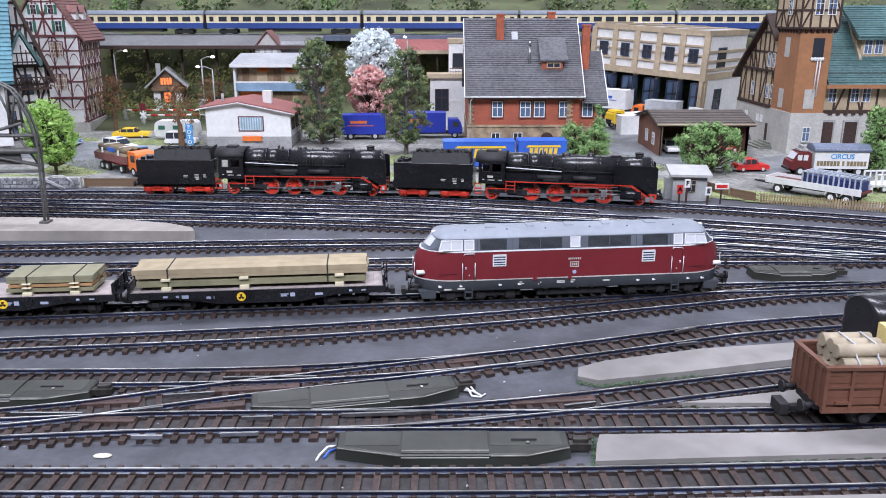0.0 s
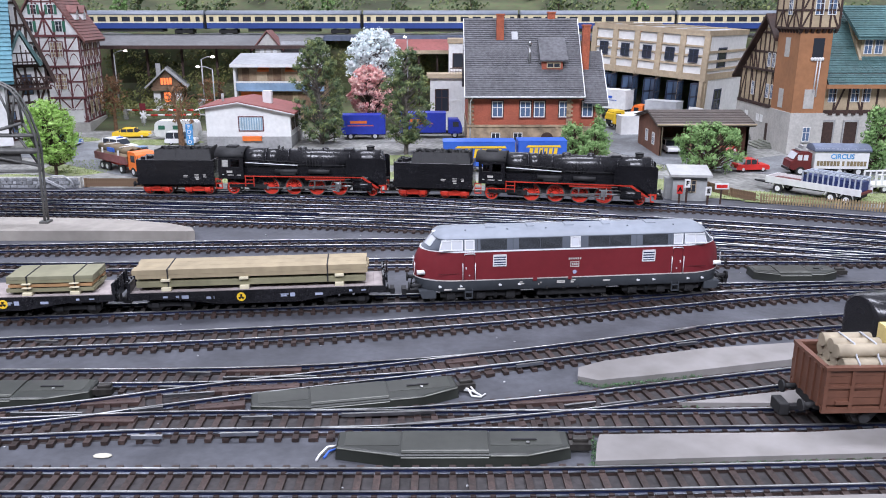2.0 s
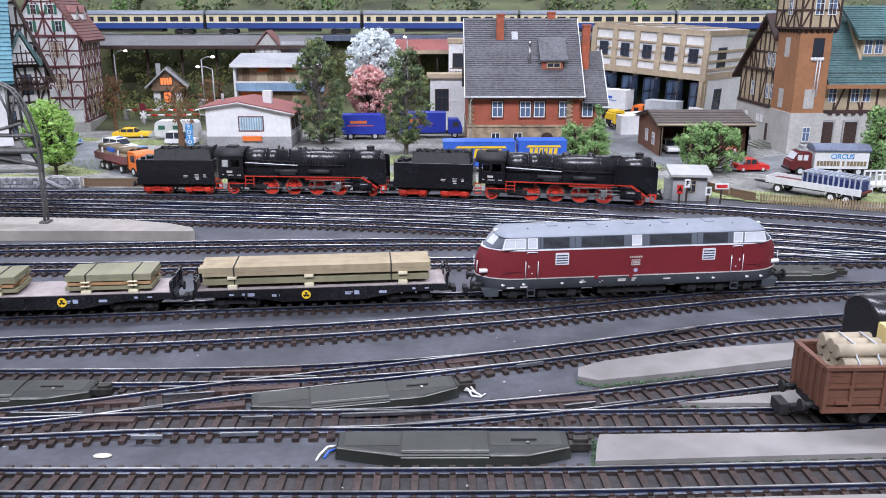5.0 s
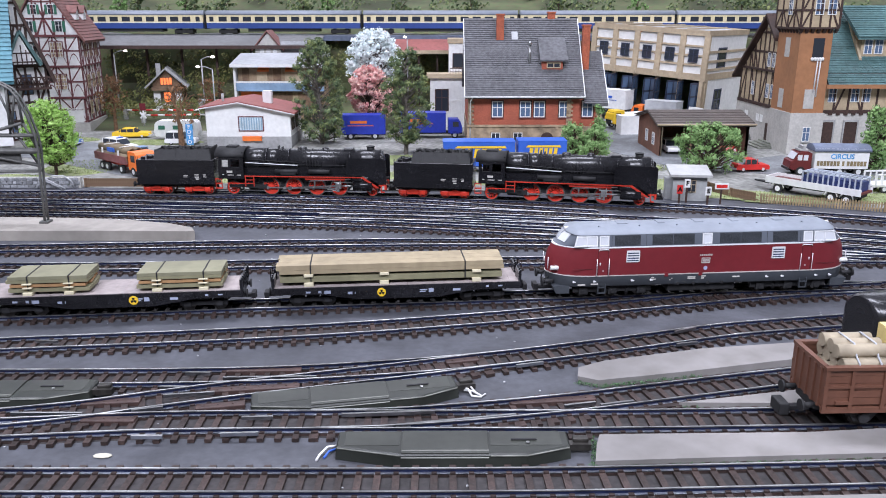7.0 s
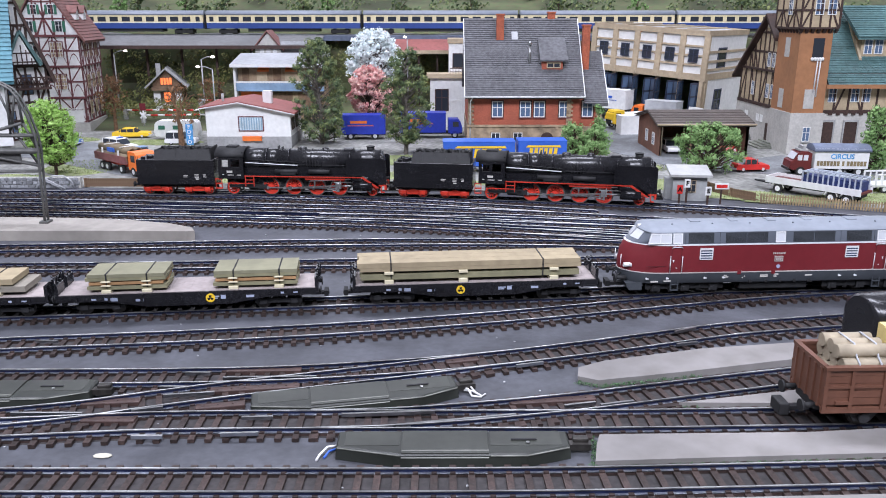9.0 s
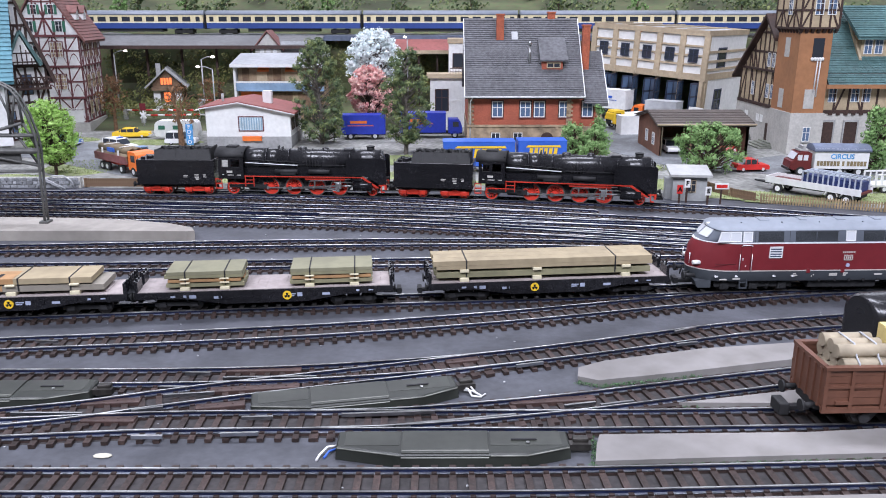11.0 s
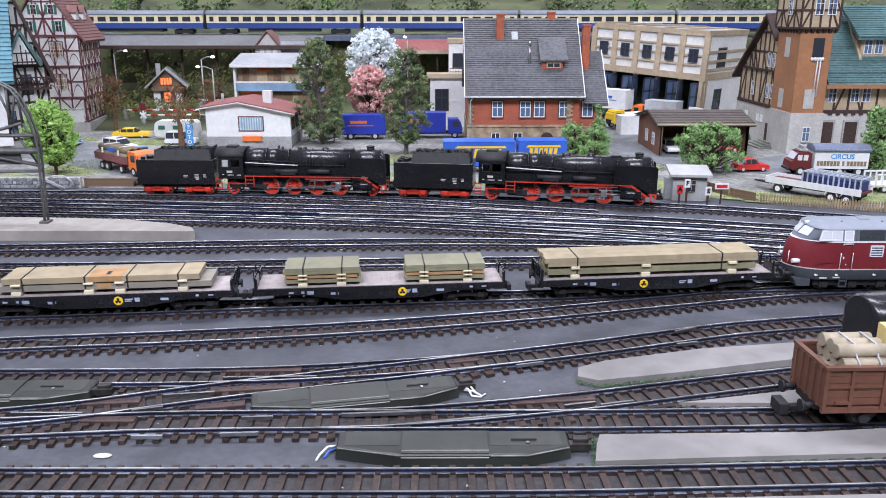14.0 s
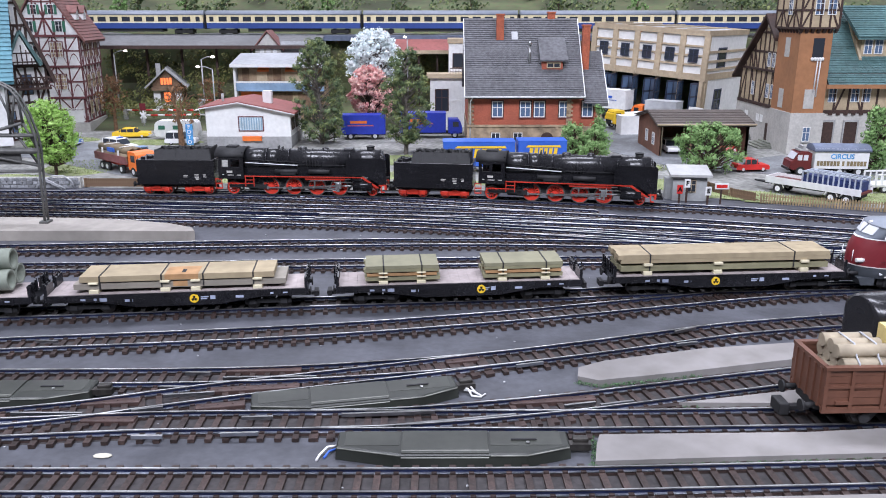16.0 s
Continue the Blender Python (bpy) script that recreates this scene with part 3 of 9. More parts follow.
            part("buffer", b, DARK, t)
            part("hose", Shape().tube([(m * 104, sgn * 4.6, 14), (m * 107, sgn * 4.6, 12), (m * 107.4, sgn * 4.4, 8.4)], 0.5, 6), DARK, t)
        part("top_lamp", Shape().cyl((m * 88, 0, 46.2), (m * 93.4, 0, 46.2), 1.2, 12), WHITE, t)
        c = Shape().box(*sorted((m * 100, m * 113)), -2.2, 2.2, 4.2, 6.4)
        c.box(*sorted((m * 111, m * 114)), -4, 4, 4.0, 8)
        part("coupler", c, DARK, t)
        pl = Shape().prism([(m * 92, 4.6), (m * 101, 4.6), (m * 103.4, 9.8), (m * 92, 9.8)], -15, 15)
        part("plough", pl, LOCOGREY, t, "grey rail guard")
        g = Shape()
        for sgn in (-1, 1):
            g.box(m * 62 - 27, m * 62 + 27, sgn * 11.5, sgn * 13.5, 4.6, 9.2)
            for xx in (-20, 0, 20):
                g.cbox(m * 62 + xx - 3, m * 62 + xx + 3, min(sgn * 12, sgn * 14.6), max(sgn * 12, sgn * 14.6), 3.0, 8.5, 0.4)
                g.cyl((m * 62 + xx, sgn * 14, 5.2), (m * 62 + xx, sgn * 15.2, 5.2), 1.6, 8)
            for xx in (-10, 10):
                g.cyl((m * 62 + xx, sgn * 12.5, 3), (m * 62 + xx, sgn * 12.5, 8.5), 1.5, 8)
        part("bogie", g, DARK, t, "black three-axle bogie")
        for xx in (-20, 0, 20):
            WHEELS.append((wheelset(t, m * 62 + xx, 5.4), 5.4))
    part("fuel_tank", Shape().cbox(-24, 24, -14, 14, 3.6, 9.6, 0.8), DARK, t)
    for x, w in ((-58, 7), (-30, 5), (-4, 6), (22, 5), (52, 7)):
        part("roof_hatch", Shape().cbox(x, x + w, -4.2, 4.2, 48.4, 49.8, 0.3), LOCOROOF, t)
    for x in (-72, -44, -18, 12, 38, 70):
        part("lifting_eye", Shape().cyl((x, -7.5, 48.3), (x, -7.5, 49.2), 0.6, 8), LOCOROOFD, t)
    return t


NAVYVENT = mat("navy_vent", (0.03, 0.045, 0.09), 0.5, var=0.1, scale=300, bump=0)
DARKRED = mat("groove_red", (0.08, 0.010, 0.012), 0.6, var=0.1, scale=300, bump=0)
PALEBLUE = mat("pale_blue_cover", (0.42, 0.44, 0.62), 0.5, var=0.05, scale=200, bump=0)
WHEELS = []
LOCOROOFD = mat("loco_band_grey", (0.125, 0.142, 0.172), 0.5, var=0.05, scale=160, stain=0.12, bump=0.02)
DECK = mat("wagon_deck", (0.36, 0.31, 0.30), 0.8, var=0.12, scale=160, stain=0.2, bump=0.3)
PLANKA = mat("timber_beige", (0.37, 0.30, 0.19), 0.75, var=0.10, scale=120, stain=0.15, bump=0.2)
PLANKB = mat("timber_olive", (0.25, 0.235, 0.14), 0.75, var=0.12, scale=120, stain=0.2, bump=0.2)
PLANKG = mat("timber_beige_grey", (0.26, 0.235, 0.195), 0.75, var=0.08, scale=120, stain=0.15, bump=0.15)
PLANKC = mat("timber_greygreen", (0.235, 0.225, 0.145), 0.7, var=0.08, scale=120, stain=0.15, bump=0.15)
PLANKO = mat("timber_orange", (0.44, 0.25, 0.115), 0.75, var=0.15, scale=120, stain=0.2, bump=0.2)
BLOCK = mat("pale_block", (0.68, 0.62, 0.44), 0.7, var=0.05, scale=150, stain=0.1, bump=0.05)
PIPEM = mat("pipe_grey_green", (0.26, 0.29, 0.24), 0.6, var=0.08, scale=150, stain=0.15, bump=0.08)
HL = 80.5  # half the deck


def flat_wagon(sign_x):
    t = thing("flat_wagon", at(0, 0, 0), "black flat wagon with a wooden deck, carrying timber", "wagon", "wagons of the timber train")
    deck = Shape().box(-HL, HL, -15.2, 15.2, 13.6, 14.3)
    part("deck_frame", deck, DARK, t)
    n = 26
    for i in range(n):
        x = -HL + 161 * i / n
        part("deck_board", Shape().box(x + 0.04, x + 161 / n - 0.04, -14.6, 14.6, 14.2, 14.9), DECK, t)
    for sgn in (-1, 1):
        s = Shape()
        y0, y1 = sorted((sgn * 14.8, sgn * 15.6))
        s.prism([(-HL, 14.6), (HL, 14.6), (HL, 10.6), (52, 10.4), (26, 6.2), (-26, 6.2), (-52, 10.4), (-HL, 10.6)], y0, y1)
        s.prism([(-HL, 11.2), (-52, 11.0), (-26, 6.8), (26, 6.8), (52, 11.0), (HL, 11.2), (HL, 10.4), (52, 10.2), (26, 6.0), (-26, 6.0), (-52, 10.2), (-HL, 10.4)], y0 - 0.4, y1 + 0.4)
        part("side_sill", s, BLACK, t, "black fish-bellied side sill")
        for x in range(-70, 71, 20):
            part("stake_pocket", Shape().box(x, x + 1.6, sgn * 15.2, sgn * 16.1, 9.8, 13.6), BLACK, t)
        sg = part("warning_disc", Shape().cyl((sign_x, sgn * 15.4, 10.4), (sign_x, sgn * 16.2, 10.4), 2.9, 18), YELLOW, t, "round yellow brake disc")
        tri = Shape()
        for k in range(3):
            a = math.radians(90 + 120 * k)
            tri.prism([(sign_x + 0.5 * math.cos(a + 1.2), 10.4 + 0.5 * math.sin(a + 1.2)), (sign_x + 2.0 * math.cos(a + 0.45), 10.4 + 2.0 * math.sin(a + 0.45)), (sign_x + 2.0 * math.cos(a - 0.45), 10.4 + 2.0 * math.sin(a - 0.45)), (sign_x + 0.5 * math.cos(a - 1.2), 10.4 + 0.5 * math.sin(a - 1.2))], sgn * 16.1, sgn * 16.35)
        part("disc_mark", tri, BLACK, sg)
        for x, w, z, h in ((-60, 3, 10.6, 1.6), (-52, 8, 10.2, 2.2), (-33, 5, 9.6, 1.6), (14, 5, 10.8, 0.7), (14, 4, 9.6, 0.7), (20, 3.2, 9.4, 2.6), (36, 5, 9.8, 1.6), (58, 2, 11.6, 1.2), (66, 3, 11.8, 0.8)):
            part("small_print", Shape().box(x, x + w, *sorted((sgn * 15.4, sgn * 15.75)), z, z + h), PRINTB, t, "pale bar of lettering on the sill")
    for m in (-1, 1):
        e = Shape()
        e.box(*sorted((m * (HL - 0.2), m * (HL + 1.4))), -15.2, 15.2, 10.4, 15.2)
        part("end_beam", e, BLACK, t)
        for a, b in ((-14.6, -3), (3, 14.6)):
            part("end_flap", Shape().box(*sorted((m * (HL - 0.6), m * (HL + 0.6))), a, b, 14.8, 21.5), BLACK, t, "black folding end flap")
        for y in (-14, -9, -4, 4, 9, 14):
            part("end_stake", Shape().box(*sorted((m * (HL + 0.4), m * (HL + 1.4))), y - 0.6, y + 0.6, 12, 22.5), BLACK, t)
        b = Shape()
        for y in (-10, 10):
            b.cyl((m * HL, y, 11), (m * (HL + 2.6), y, 11), 1.3, 10)
            b.cyl((m * (HL + 2.6), y, 11), (m * (HL + 3.4), y, 11), 2.8, 14)
        part("buffer", b, DARK, t)
        c = Shape().box(*sorted((m * (HL - 4), m * (HL + 8.0))), -1.6, 1.6, 5, 7)
        c.box(*sorted((m * (HL + 4.8), m * (HL + 7.6))), -4, 4, 4.6, 8.4)
        part("coupler", c, DARK, t)
        g = Shape()
        for sgn in (-1, 1):
            g.box(m * 56 - 15, m * 56 + 15, sgn * 10.6, sgn * 12, 4.2, 7)
            for xx in (-10, 10):
                g.cbox(m * 56 + xx - 2.4, m * 56 + xx + 2.4, min(sgn * 11, sgn * 13), max(sgn * 11, sgn * 13), 3.6, 7.2, 0.4)
        g.box(m * 56 - 4, m * 56 + 4, -11, 11, 5, 10)
        part("bogie", g, DARK, t, "black two-axle bogie")
        for xx in (-10, 10):
            WHEELS.append((wheelset(t, m * 56 + xx, 5.0), 5.0))
        rl = Shape()
        for y in (-6, 6):
            rl.tube([(m * (HL + 0.6), y, 15), (m * (HL + 2.6), y, 17), (m * (HL + 2.6), y, 24), (m * (HL + 1), y, 25)], 0.35, 6)
        part("grab_rail", rl, BLACK, t)
    part("underframe", Shape().box(-78, 78, -11, 11, 9, 13.6), DARK, t)
    return t


PRINTB = mat("blue_grey_print", (0.34, 0.38, 0.50), 0.6, var=0.05, scale=200, bump=0)


def timber_stack(rows, blocks, straps, label, ymax=12.6):
    """rows: (x0, x1, z0, z1, material, boards); the deck top is z = 14.9."""
    t = thing("timber_stack", at(0, 0, 14.9), label, "timber stack", "loads of the timber train")
    for x0, x1, z0, z1, m, nb in rows:
        w = 2 * ymax / nb
        for i in range(nb):
            y = -ymax + w * i
            part("board", Shape().box(x0 + random.uniform(-0.8, 0.8), x1 + random.uniform(-0.8, 0.8), y + 0.1, y + w - 0.1, z0 + 0.06, z1 - 0.06), m, t)
    for x, z0, z1 in blocks:
        part("spacer_block", Shape().cbox(x - 3, x + 3, -ymax - 1.4, ymax + 1.0, z0, z1, 0.3), BLOCK, t, "pale wooden spacer block")
    top = max(r[3] for r in rows)
    for x in straps:
        s = Shape().box(x, x + 0.8, -ymax - 0.25, ymax + 0.25, top - 0.1, top + 0.25)
        s.box(x, x + 0.8, -ymax - 0.3, -ymax + 0.1, 3, top + 0.1).box(x, x + 0.8, ymax - 0.1, ymax + 0.3, 3, top + 0.1)
        part("strap", s, DARK, t, "thin black strap")
    return t


def pipe_stack():
    t = thing("pipe_stack", at(0, 0, 14.9), "stack of large grey-green pipes on a flat wagon", "pipe stack", "loads of the timber train")
    for y, z in ((-6.8, 9), (6.8, 9), (0, 20.8)):
        p = Shape()
        for r0, r1 in ((5.4, 6.7),):
            p.ring((0, y, z), (1, 0, 0), r0, r1, 136, 24)
        part("pipe", p, PIPEM, t)
    for x in (-55, 0, 55):
        part("spacer_block", Shape().cbox(x - 3, x + 3, -13.8, 13.2, 0, 2.4, 0.3), BLOCK, t)
    for x in (-40, 40):
        s = Shape()
        s.ring((x, 0, 20.8), (1, 0, 0), 6.7, 6.95, 0.8, 24)
        part("strap", s, DARK, t)
    return t


loco = diesel_locomotive()
TRAIN = [(loco, -3.2, 62.0)]
LONG_ROWS = [(-77, 69, 2.6, 6.4, PLANKB, 4), (-77, 71, 8.2, 10.8, PLANKA, 4), (-78, 70, 10.8, 14.2, PLANKA, 3)]
LONG_BLOCKS = [(x, a, b) for x in (-58, -9, 52) for a, b in ((0, 2.6), (6.4, 8.2))]


def short_rows(a, b, top):
    return [(a, b, 2, 4.4, PLANKB, 4), (a + 1, b - 1, 5.2, 7.0, PLANKO, 4), (a, b, 7.8, 10, PLANKB, 4), (a, b, 10, 12.2, top, 1)]


def short_stack(a, b, top, label):
    return timber_stack(short_rows(a, b, top), [(x, z0, z1) for x in (a + 12, b - 12) for z0, z1 in ((0, 2), (4.4, 5.2), (7.0, 7.8))], (a + 12, b - 12), label)


for k in range(4):
    w = flat_wagon((-11, 13.5, 10, 0)[k])
    TRAIN.append((w, -(209.5 + 177.0 * k), 56.0))
    if k == 0:
        loads = [timber_stack(LONG_ROWS, LONG_BLOCKS, (-57, 44), "long beige timber planks strapped in two layers on the wagon")]
    elif k == 1:
        loads = [short_stack(16, 69, PLANKC, "short strapped stack of grey-green boards"), short_stack(-63, -14, PLANKC, "short strapped stack of grey-green boards with orange ends")]
    elif k == 2:
        loads = [timber_stack([(-64, 68, 2.4, 6.2, PLANKG, 1), (-61, 60, 7.2, 11, PLANKA, 1)], [(x, a, b) for x in (-52, -8, 11, 50) for a, b in ((0, 2.4), (6.0, 7.3))], (-48.5, -10.5, 15.5, 47), "long low stack of beige planks with an orange mark")]
        part("orange_mark", Shape().box(-8, 13, -12.62, 4, 7.6, 11.02), PLANKO, loads[0], "orange stained patch on the planks")
        part("orange_mark", Shape().box(-3, 6, -12.62, -11, 3.0, 6.17), PLANKO, loads[0])
        part("burnt_hole", Shape().prism([(1.2, 10.5), (3.4, 10.5), (4.6, 11.1), (2.0, 11.1)], -8.5, -2), DARK, loads[0], "small dark burnt hole")
    else:
        loads = [pipe_stack()]
    for l in loads:
        TRAIN.append((l, -(209.5 + 177.0 * k), 56.0))


# ---- steam locomotives ----
def spoked_wheel(r, nsp, y0, counter=False):
    """Red spokes with a steel tyre, standing in the xz plane on the side y0."""
    s = Shape()
    sg = 1 if y0 > 0 else -1
    s.ring((0, y0, 0), (0, 1, 0), r * 0.74, r * 0.94, 1.6, 24)
    s.cyl((0, y0 - 0.9, 0), (0, y0 + 0.9, 0), r * 0.28, 12)
    for k in range(nsp):
        t = 2 * math.pi * k / nsp
        s.cyl((0.2 * r * math.cos(t), y0, 0.2 * r * math.sin(t)), (0.8 * r * math.cos(t), y0, 0.8 * r * math.sin(t)), 0.065 * r + 0.14, 5)
    if counter:
        pts = [(0.8 * r * math.cos(a), 0.8 * r * math.sin(a)) for a in [math.radians(200 + 14 * i) for i in range(11)]]
        s.prism(pts, y0 - 0.6, y0 + 0.6)
    ty = Shape().ring((0, y0, 0), (0, 1, 0), r * 0.92, r, 1.9, 28)
    ty.ring((0, y0 - sg * 1.0, 0), (0, 1, 0), r * 0.8, r * 1.08, 0.4, 28)
    return s, ty


def add_wheel(parent, name, x, r, nsp, counter=False, turn=0.0):
    for y0 in (-8.4, 8.4):
        s, ty = spoked_wheel(r, nsp, y0, counter)
        w = part(name, s, WHEELRED, parent, "red spoked wheel")
        w.matrix_basis = at(x, 0, r, 0, 0, turn)
        part("tyre", ty, TYREM, w, "worn steel tyre")


def coal_tender():
    """Front (cab end) at x = +43, rear at -43."""
    t = thing("coal_tender", at(0, 0, 0), "black coal tender with red bogies behind a steam locomotive", "tender", "steam locomotives on shed")
    part("tank", Shape().cbox(-41, 41, -16.2, 16.2, 13, 38, 0.6), BLACK, t, "satin black water tank")
    part("foot_strip", Shape().box(-41.5, 41.5, -16.6, 16.6, 12, 13.4), BLACK, t)
    b = Shape().prism([(-15.8, 38), (-14.6, 38), (-10.4, 48), (-11.2, 48.2)], -22, 38, "x").prism([(15.8, 38), (14.6, 38), (10.4, 48), (11.2, 48.2)], -22, 38, "x")
    b.prism([(-22, 38), (-23.2, 38), (-20, 48.2), (-19, 48.2)], -12, 12, "y")
    b.box(36.5, 38, -13, 13, 38, 50)
    for x in (-12, 0, 12, 24):
        for sgn in (-1, 1):
            b.prism([(sgn * 15.9, 38), (sgn * 16.4, 38), (sgn * 11.6, 48), (sgn * 11.0, 48)], x, x + 0.9, "x")
    part("coal_bunker", b, DARK, t)
    c = Shape()
    rnd = random.Random(5)
    for _ in range(230):
        x, y = rnd.uniform(-18, 36), rnd.uniform(-10.5, 10.5)
        h = 44 + 4.5 * (1 - (y / 11) ** 2) + rnd.uniform(-1, 1)
        c.ball((x, y, h), rnd.uniform(1.2, 2.3), 1, rnd.uniform(0.7, 1), rnd.uniform(0.6, 0.9), 5, 4)
    c.s = [False] * len(c.s)
    co = part("coal", c, COALM, t, "heap of black coal")
    tagged(co, kind="stuff")
    part("filler_lid", Shape().cyl((-30, 0, 38), (-30, 0, 40.5), 5, 14).cyl((-36, 8, 38), (-36, 8, 40), 2.4, 10).cyl((-36, -8, 38), (-36, -8, 40), 2.4, 10), BLACK, t)
    for m in (-1, 1):
        g = Shape()
        for sgn in (-1, 1):
            g.box(m * 22 - 15, m * 22 + 15, min(sgn * 11, sgn * 12.2), max(sgn * 11, sgn * 12.2), 5, 8.6)
            g.box(m * 22 - 6, m * 22 + 6, min(sgn * 11, sgn * 13), max(sgn * 11, sgn * 13), 4, 7)
            for xx in (-10, 10):
                g.cbox(m * 22 + xx - 3, m * 22 + xx + 3, min(sgn * 12, sgn * 14), max(sgn * 12, sgn * 14), 3.4, 8.4, 0.4)
                g.cyl((m * 22 + xx, sgn * 13.5, 5.6), (m * 22 + xx, sgn * 14.6, 5.6), 1.4, 8)
            for k in range(6):
                g.box(m * 22 - 5 + 0.4 * k, m * 22 + 5 - 0.4 * k, min(sgn * 12.4, sgn * 13.6), max(sgn * 12.4, sgn * 13.6), 7 + 0.5 * k, 7.3 + 0.5 * k)
        part("bogie", g, WHEELRED, t, "red tender bogie")
        for xx in (-10, 10):
            add_wheel(t, "wheel", m * 22 + xx, 5.7, 9)
    part("underframe", Shape().box(-40, 40, -10, 10, 8.6, 12.2), DARK, t)
    pr = Shape()
    for x, w, z, h in ((8, 5, 24, 0.6), (8, 4, 22.6, 0.6), (20, 4.5, 25, 0.6), (20, 4.5, 23.6, 0.6), (20, 4.5, 22.2, 0.6), (21, 3.4, 20, 1.2), (29, 3, 25, 0.5), (29, 3, 23.8, 0.5), (29, 3, 22.6, 0.5)):
        pr.box(x, x + w, -16.45, -16.15, z - 3, z - 3 + h)
    part("small_print", pr, GREYTXT, t)
    bf = Shape()
    for y in (-10, 10):
        bf.cyl((-41, y, 11), (-46, y, 11), 1.4, 10).cyl((-46, y, 11), (-47.2, y, 11), 2.9, 14)
    part("buffer", bf, DARK, t)
    part("rear_ladder", Shape().tube([(-41.6, -9, 14), (-41.6, -9, 40)], 0.3).tube([(-41.6, -13, 14), (-41.6, -13, 40)], 0.3), BLACK, t)
    part("rear_lamp", Shape().cyl((-41, -11, 15), (-43, -11, 15), 1.6, 10).cyl((-41, 11, 15), (-43, 11, 15), 1.6, 10), BLACK, t)
    return t


TYREM = mat("tyre_steel", (0.22, 0.21, 0.20), 0.4, 0.7, var=0.15, scale=300)
COALM = mat("coal", (0.012, 0.012, 0.013), 0.55, var=0.3, scale=500, bump=0.3)


def boiler_ring(s, x0, x1, r0, r1, z, seg=28):
    s.cyl((x0, 0, z), (x1, 0, z), r0, seg, r1)


def steam_engine():
    """Cab rear at x = 0, front buffer at x = 184; z = 0 is the rail head."""
    t = thing("steam_locomotive", at(0, 0, 0), "black steam locomotive with red spoked wheels and smoke deflectors", "locomotive", "steam locomotives on shed")
    zc = 37.0
    bl = Shape()
    boiler_ring(bl, 26, 50, 11.6, 11.6, zc)
    boiler_ring(bl, 50, 62, 11.6, 11.0, zc)
    boiler_ring(bl, 62, 140, 11.0, 10.8, zc)
    for x in (50, 74, 98, 122, 139):
        bl.ring((x, 0, zc), (1, 0, 0), 10.5, 11.45 if x > 50 else 11.9, 0.9, 28)
    boiler = part("boiler", bl, BOILERM, t, "black boiler with bands")
    sb = Shape()
    boiler_ring(sb, 140, 171, 11.2, 11.2, zc)
    boiler_ring(sb, 171, 173, 10.6, 9.6, zc)
    boiler_ring(sb, 173, 174.6, 8.6, 5.0, zc)
    part("smokebox", sb, BOILERM, t, "matt black smokebox")
    fb = Shape().prism([(26, 12), (56, 14), (56, 30), (26, 30)], -9.5, 9.5)
    part("firebox", fb, BLACK, t)
    # Black block added to fill the dark gap below the boiler.
    part("gap_filler", Shape().box(54, 146, -9.5, 9.5, 20, 31), BLACK, t)
    cp = Shape().cyl((160, 0, zc + 9), (160, 0, zc + 14.2), 4.2, 16, 4.0).ring((160, 0, zc + 14.2), (0, 0, 1), 3.0, 4.6, 0.9, 16)
    part("chimney", cp, DARK, t)
    dm = Shape()
    for x, r in ((88, 4.6), (112, 4.0)):
        dm.cyl((x, 0, zc + 8), (x, 0, zc + 12.2), r, 14, r * 0.92).ball((x, 0, zc + 12.0), r * 0.92, 1, 1, 0.35, 14, 6)
    dm.cbox(132, 142, -5, 5, zc + 9, zc + 12.6, 0.8)
    part("dome", dm, BOILERM, t)
    for x, y, h in ((62, -2.4, 14), (62, 2.4, 14), (66, -2.4, 13), (66, 2.4, 13), (84, -5, 13.5), (116, -5, 12)):
        part("safety_valve", Shape().cyl((x, y, zc + 7), (x, y, zc + h), 0.8, 8), DARK, t)
    pp = Shape()
    for k in range(5):
        a = math.radians(40 + 12 * k)
        pp.tube([(88 + 2 * k, -11.3 * math.cos(a + 0.2), zc + 11.3 * math.sin(a + 0.2)), (94 + 3 * k, -11.5, zc), (94 + 3 * k, -11.2, zc - 6)], 0.32, 5)
    pp.tube([(28, -12.6, zc + 1.5), (84, -12.2, zc - 1.5)], 0.35, 6)
    pp.tube([(70, -11.6, zc - 4), (140, -11.8, zc - 4.5)], 0.4, 6)
    pp.tube([(28, -11.9, zc - 5), (70, -11.8, zc - 5)], 0.5, 6)
    part("pipework", pp, DARK, boiler)
    part("boiler_handrail", Shape().tube([(28, -12.7, zc - 2.2), (84, -12.4, zc - 4.6)], 0.55, 8), WINF, boiler, "bright boiler handrail")
    wo = Shape()
    for x in (34, 40, 46, 56):
        wo.cyl((x, -9.4, zc + 7.4), (x, -10.2, zc + 8.1), 1.3, 10)
    part("washout_plug", wo, DARK, boiler)
    cab = Shape()
    cab.box(0, 27, -16, -15.2, 18, 30).box(0, 27, 15.2, 16, 18, 30)
    for sgn in (-1, 1):
        y0, y1 = sorted((sgn * 15.2, sgn * 16))
        for a, b in ((0, 3.5), (11, 14), (23, 27)):
            cab.box(a, b, y0, y1, 30, 38.5)
        cab.box(0, 27, y0, y1, 38.5, 41)
    cab.box(26, 27, -15.2, 15.2, 18, 46)
    c = part("cab", cab, BLACK, t)
    rf = Shape()
    arc = [(16.6 * math.sin(a), 40.4 + 9.4 * math.cos(a) ** 0.7 - 0.2) for a in [math.radians(-88 + 176 * i / 16) for i in range(17)]]
    rf.prism(arc + [(y * 0.95, z - 1.0) for y, z in reversed(arc)], -3, 28, "x", True)
    part("cab_roof", rf, DARK, c)
    part("roof_vent", Shape().cbox(6, 18, -5, 5, 49, 51, 0.5), DARK, c)
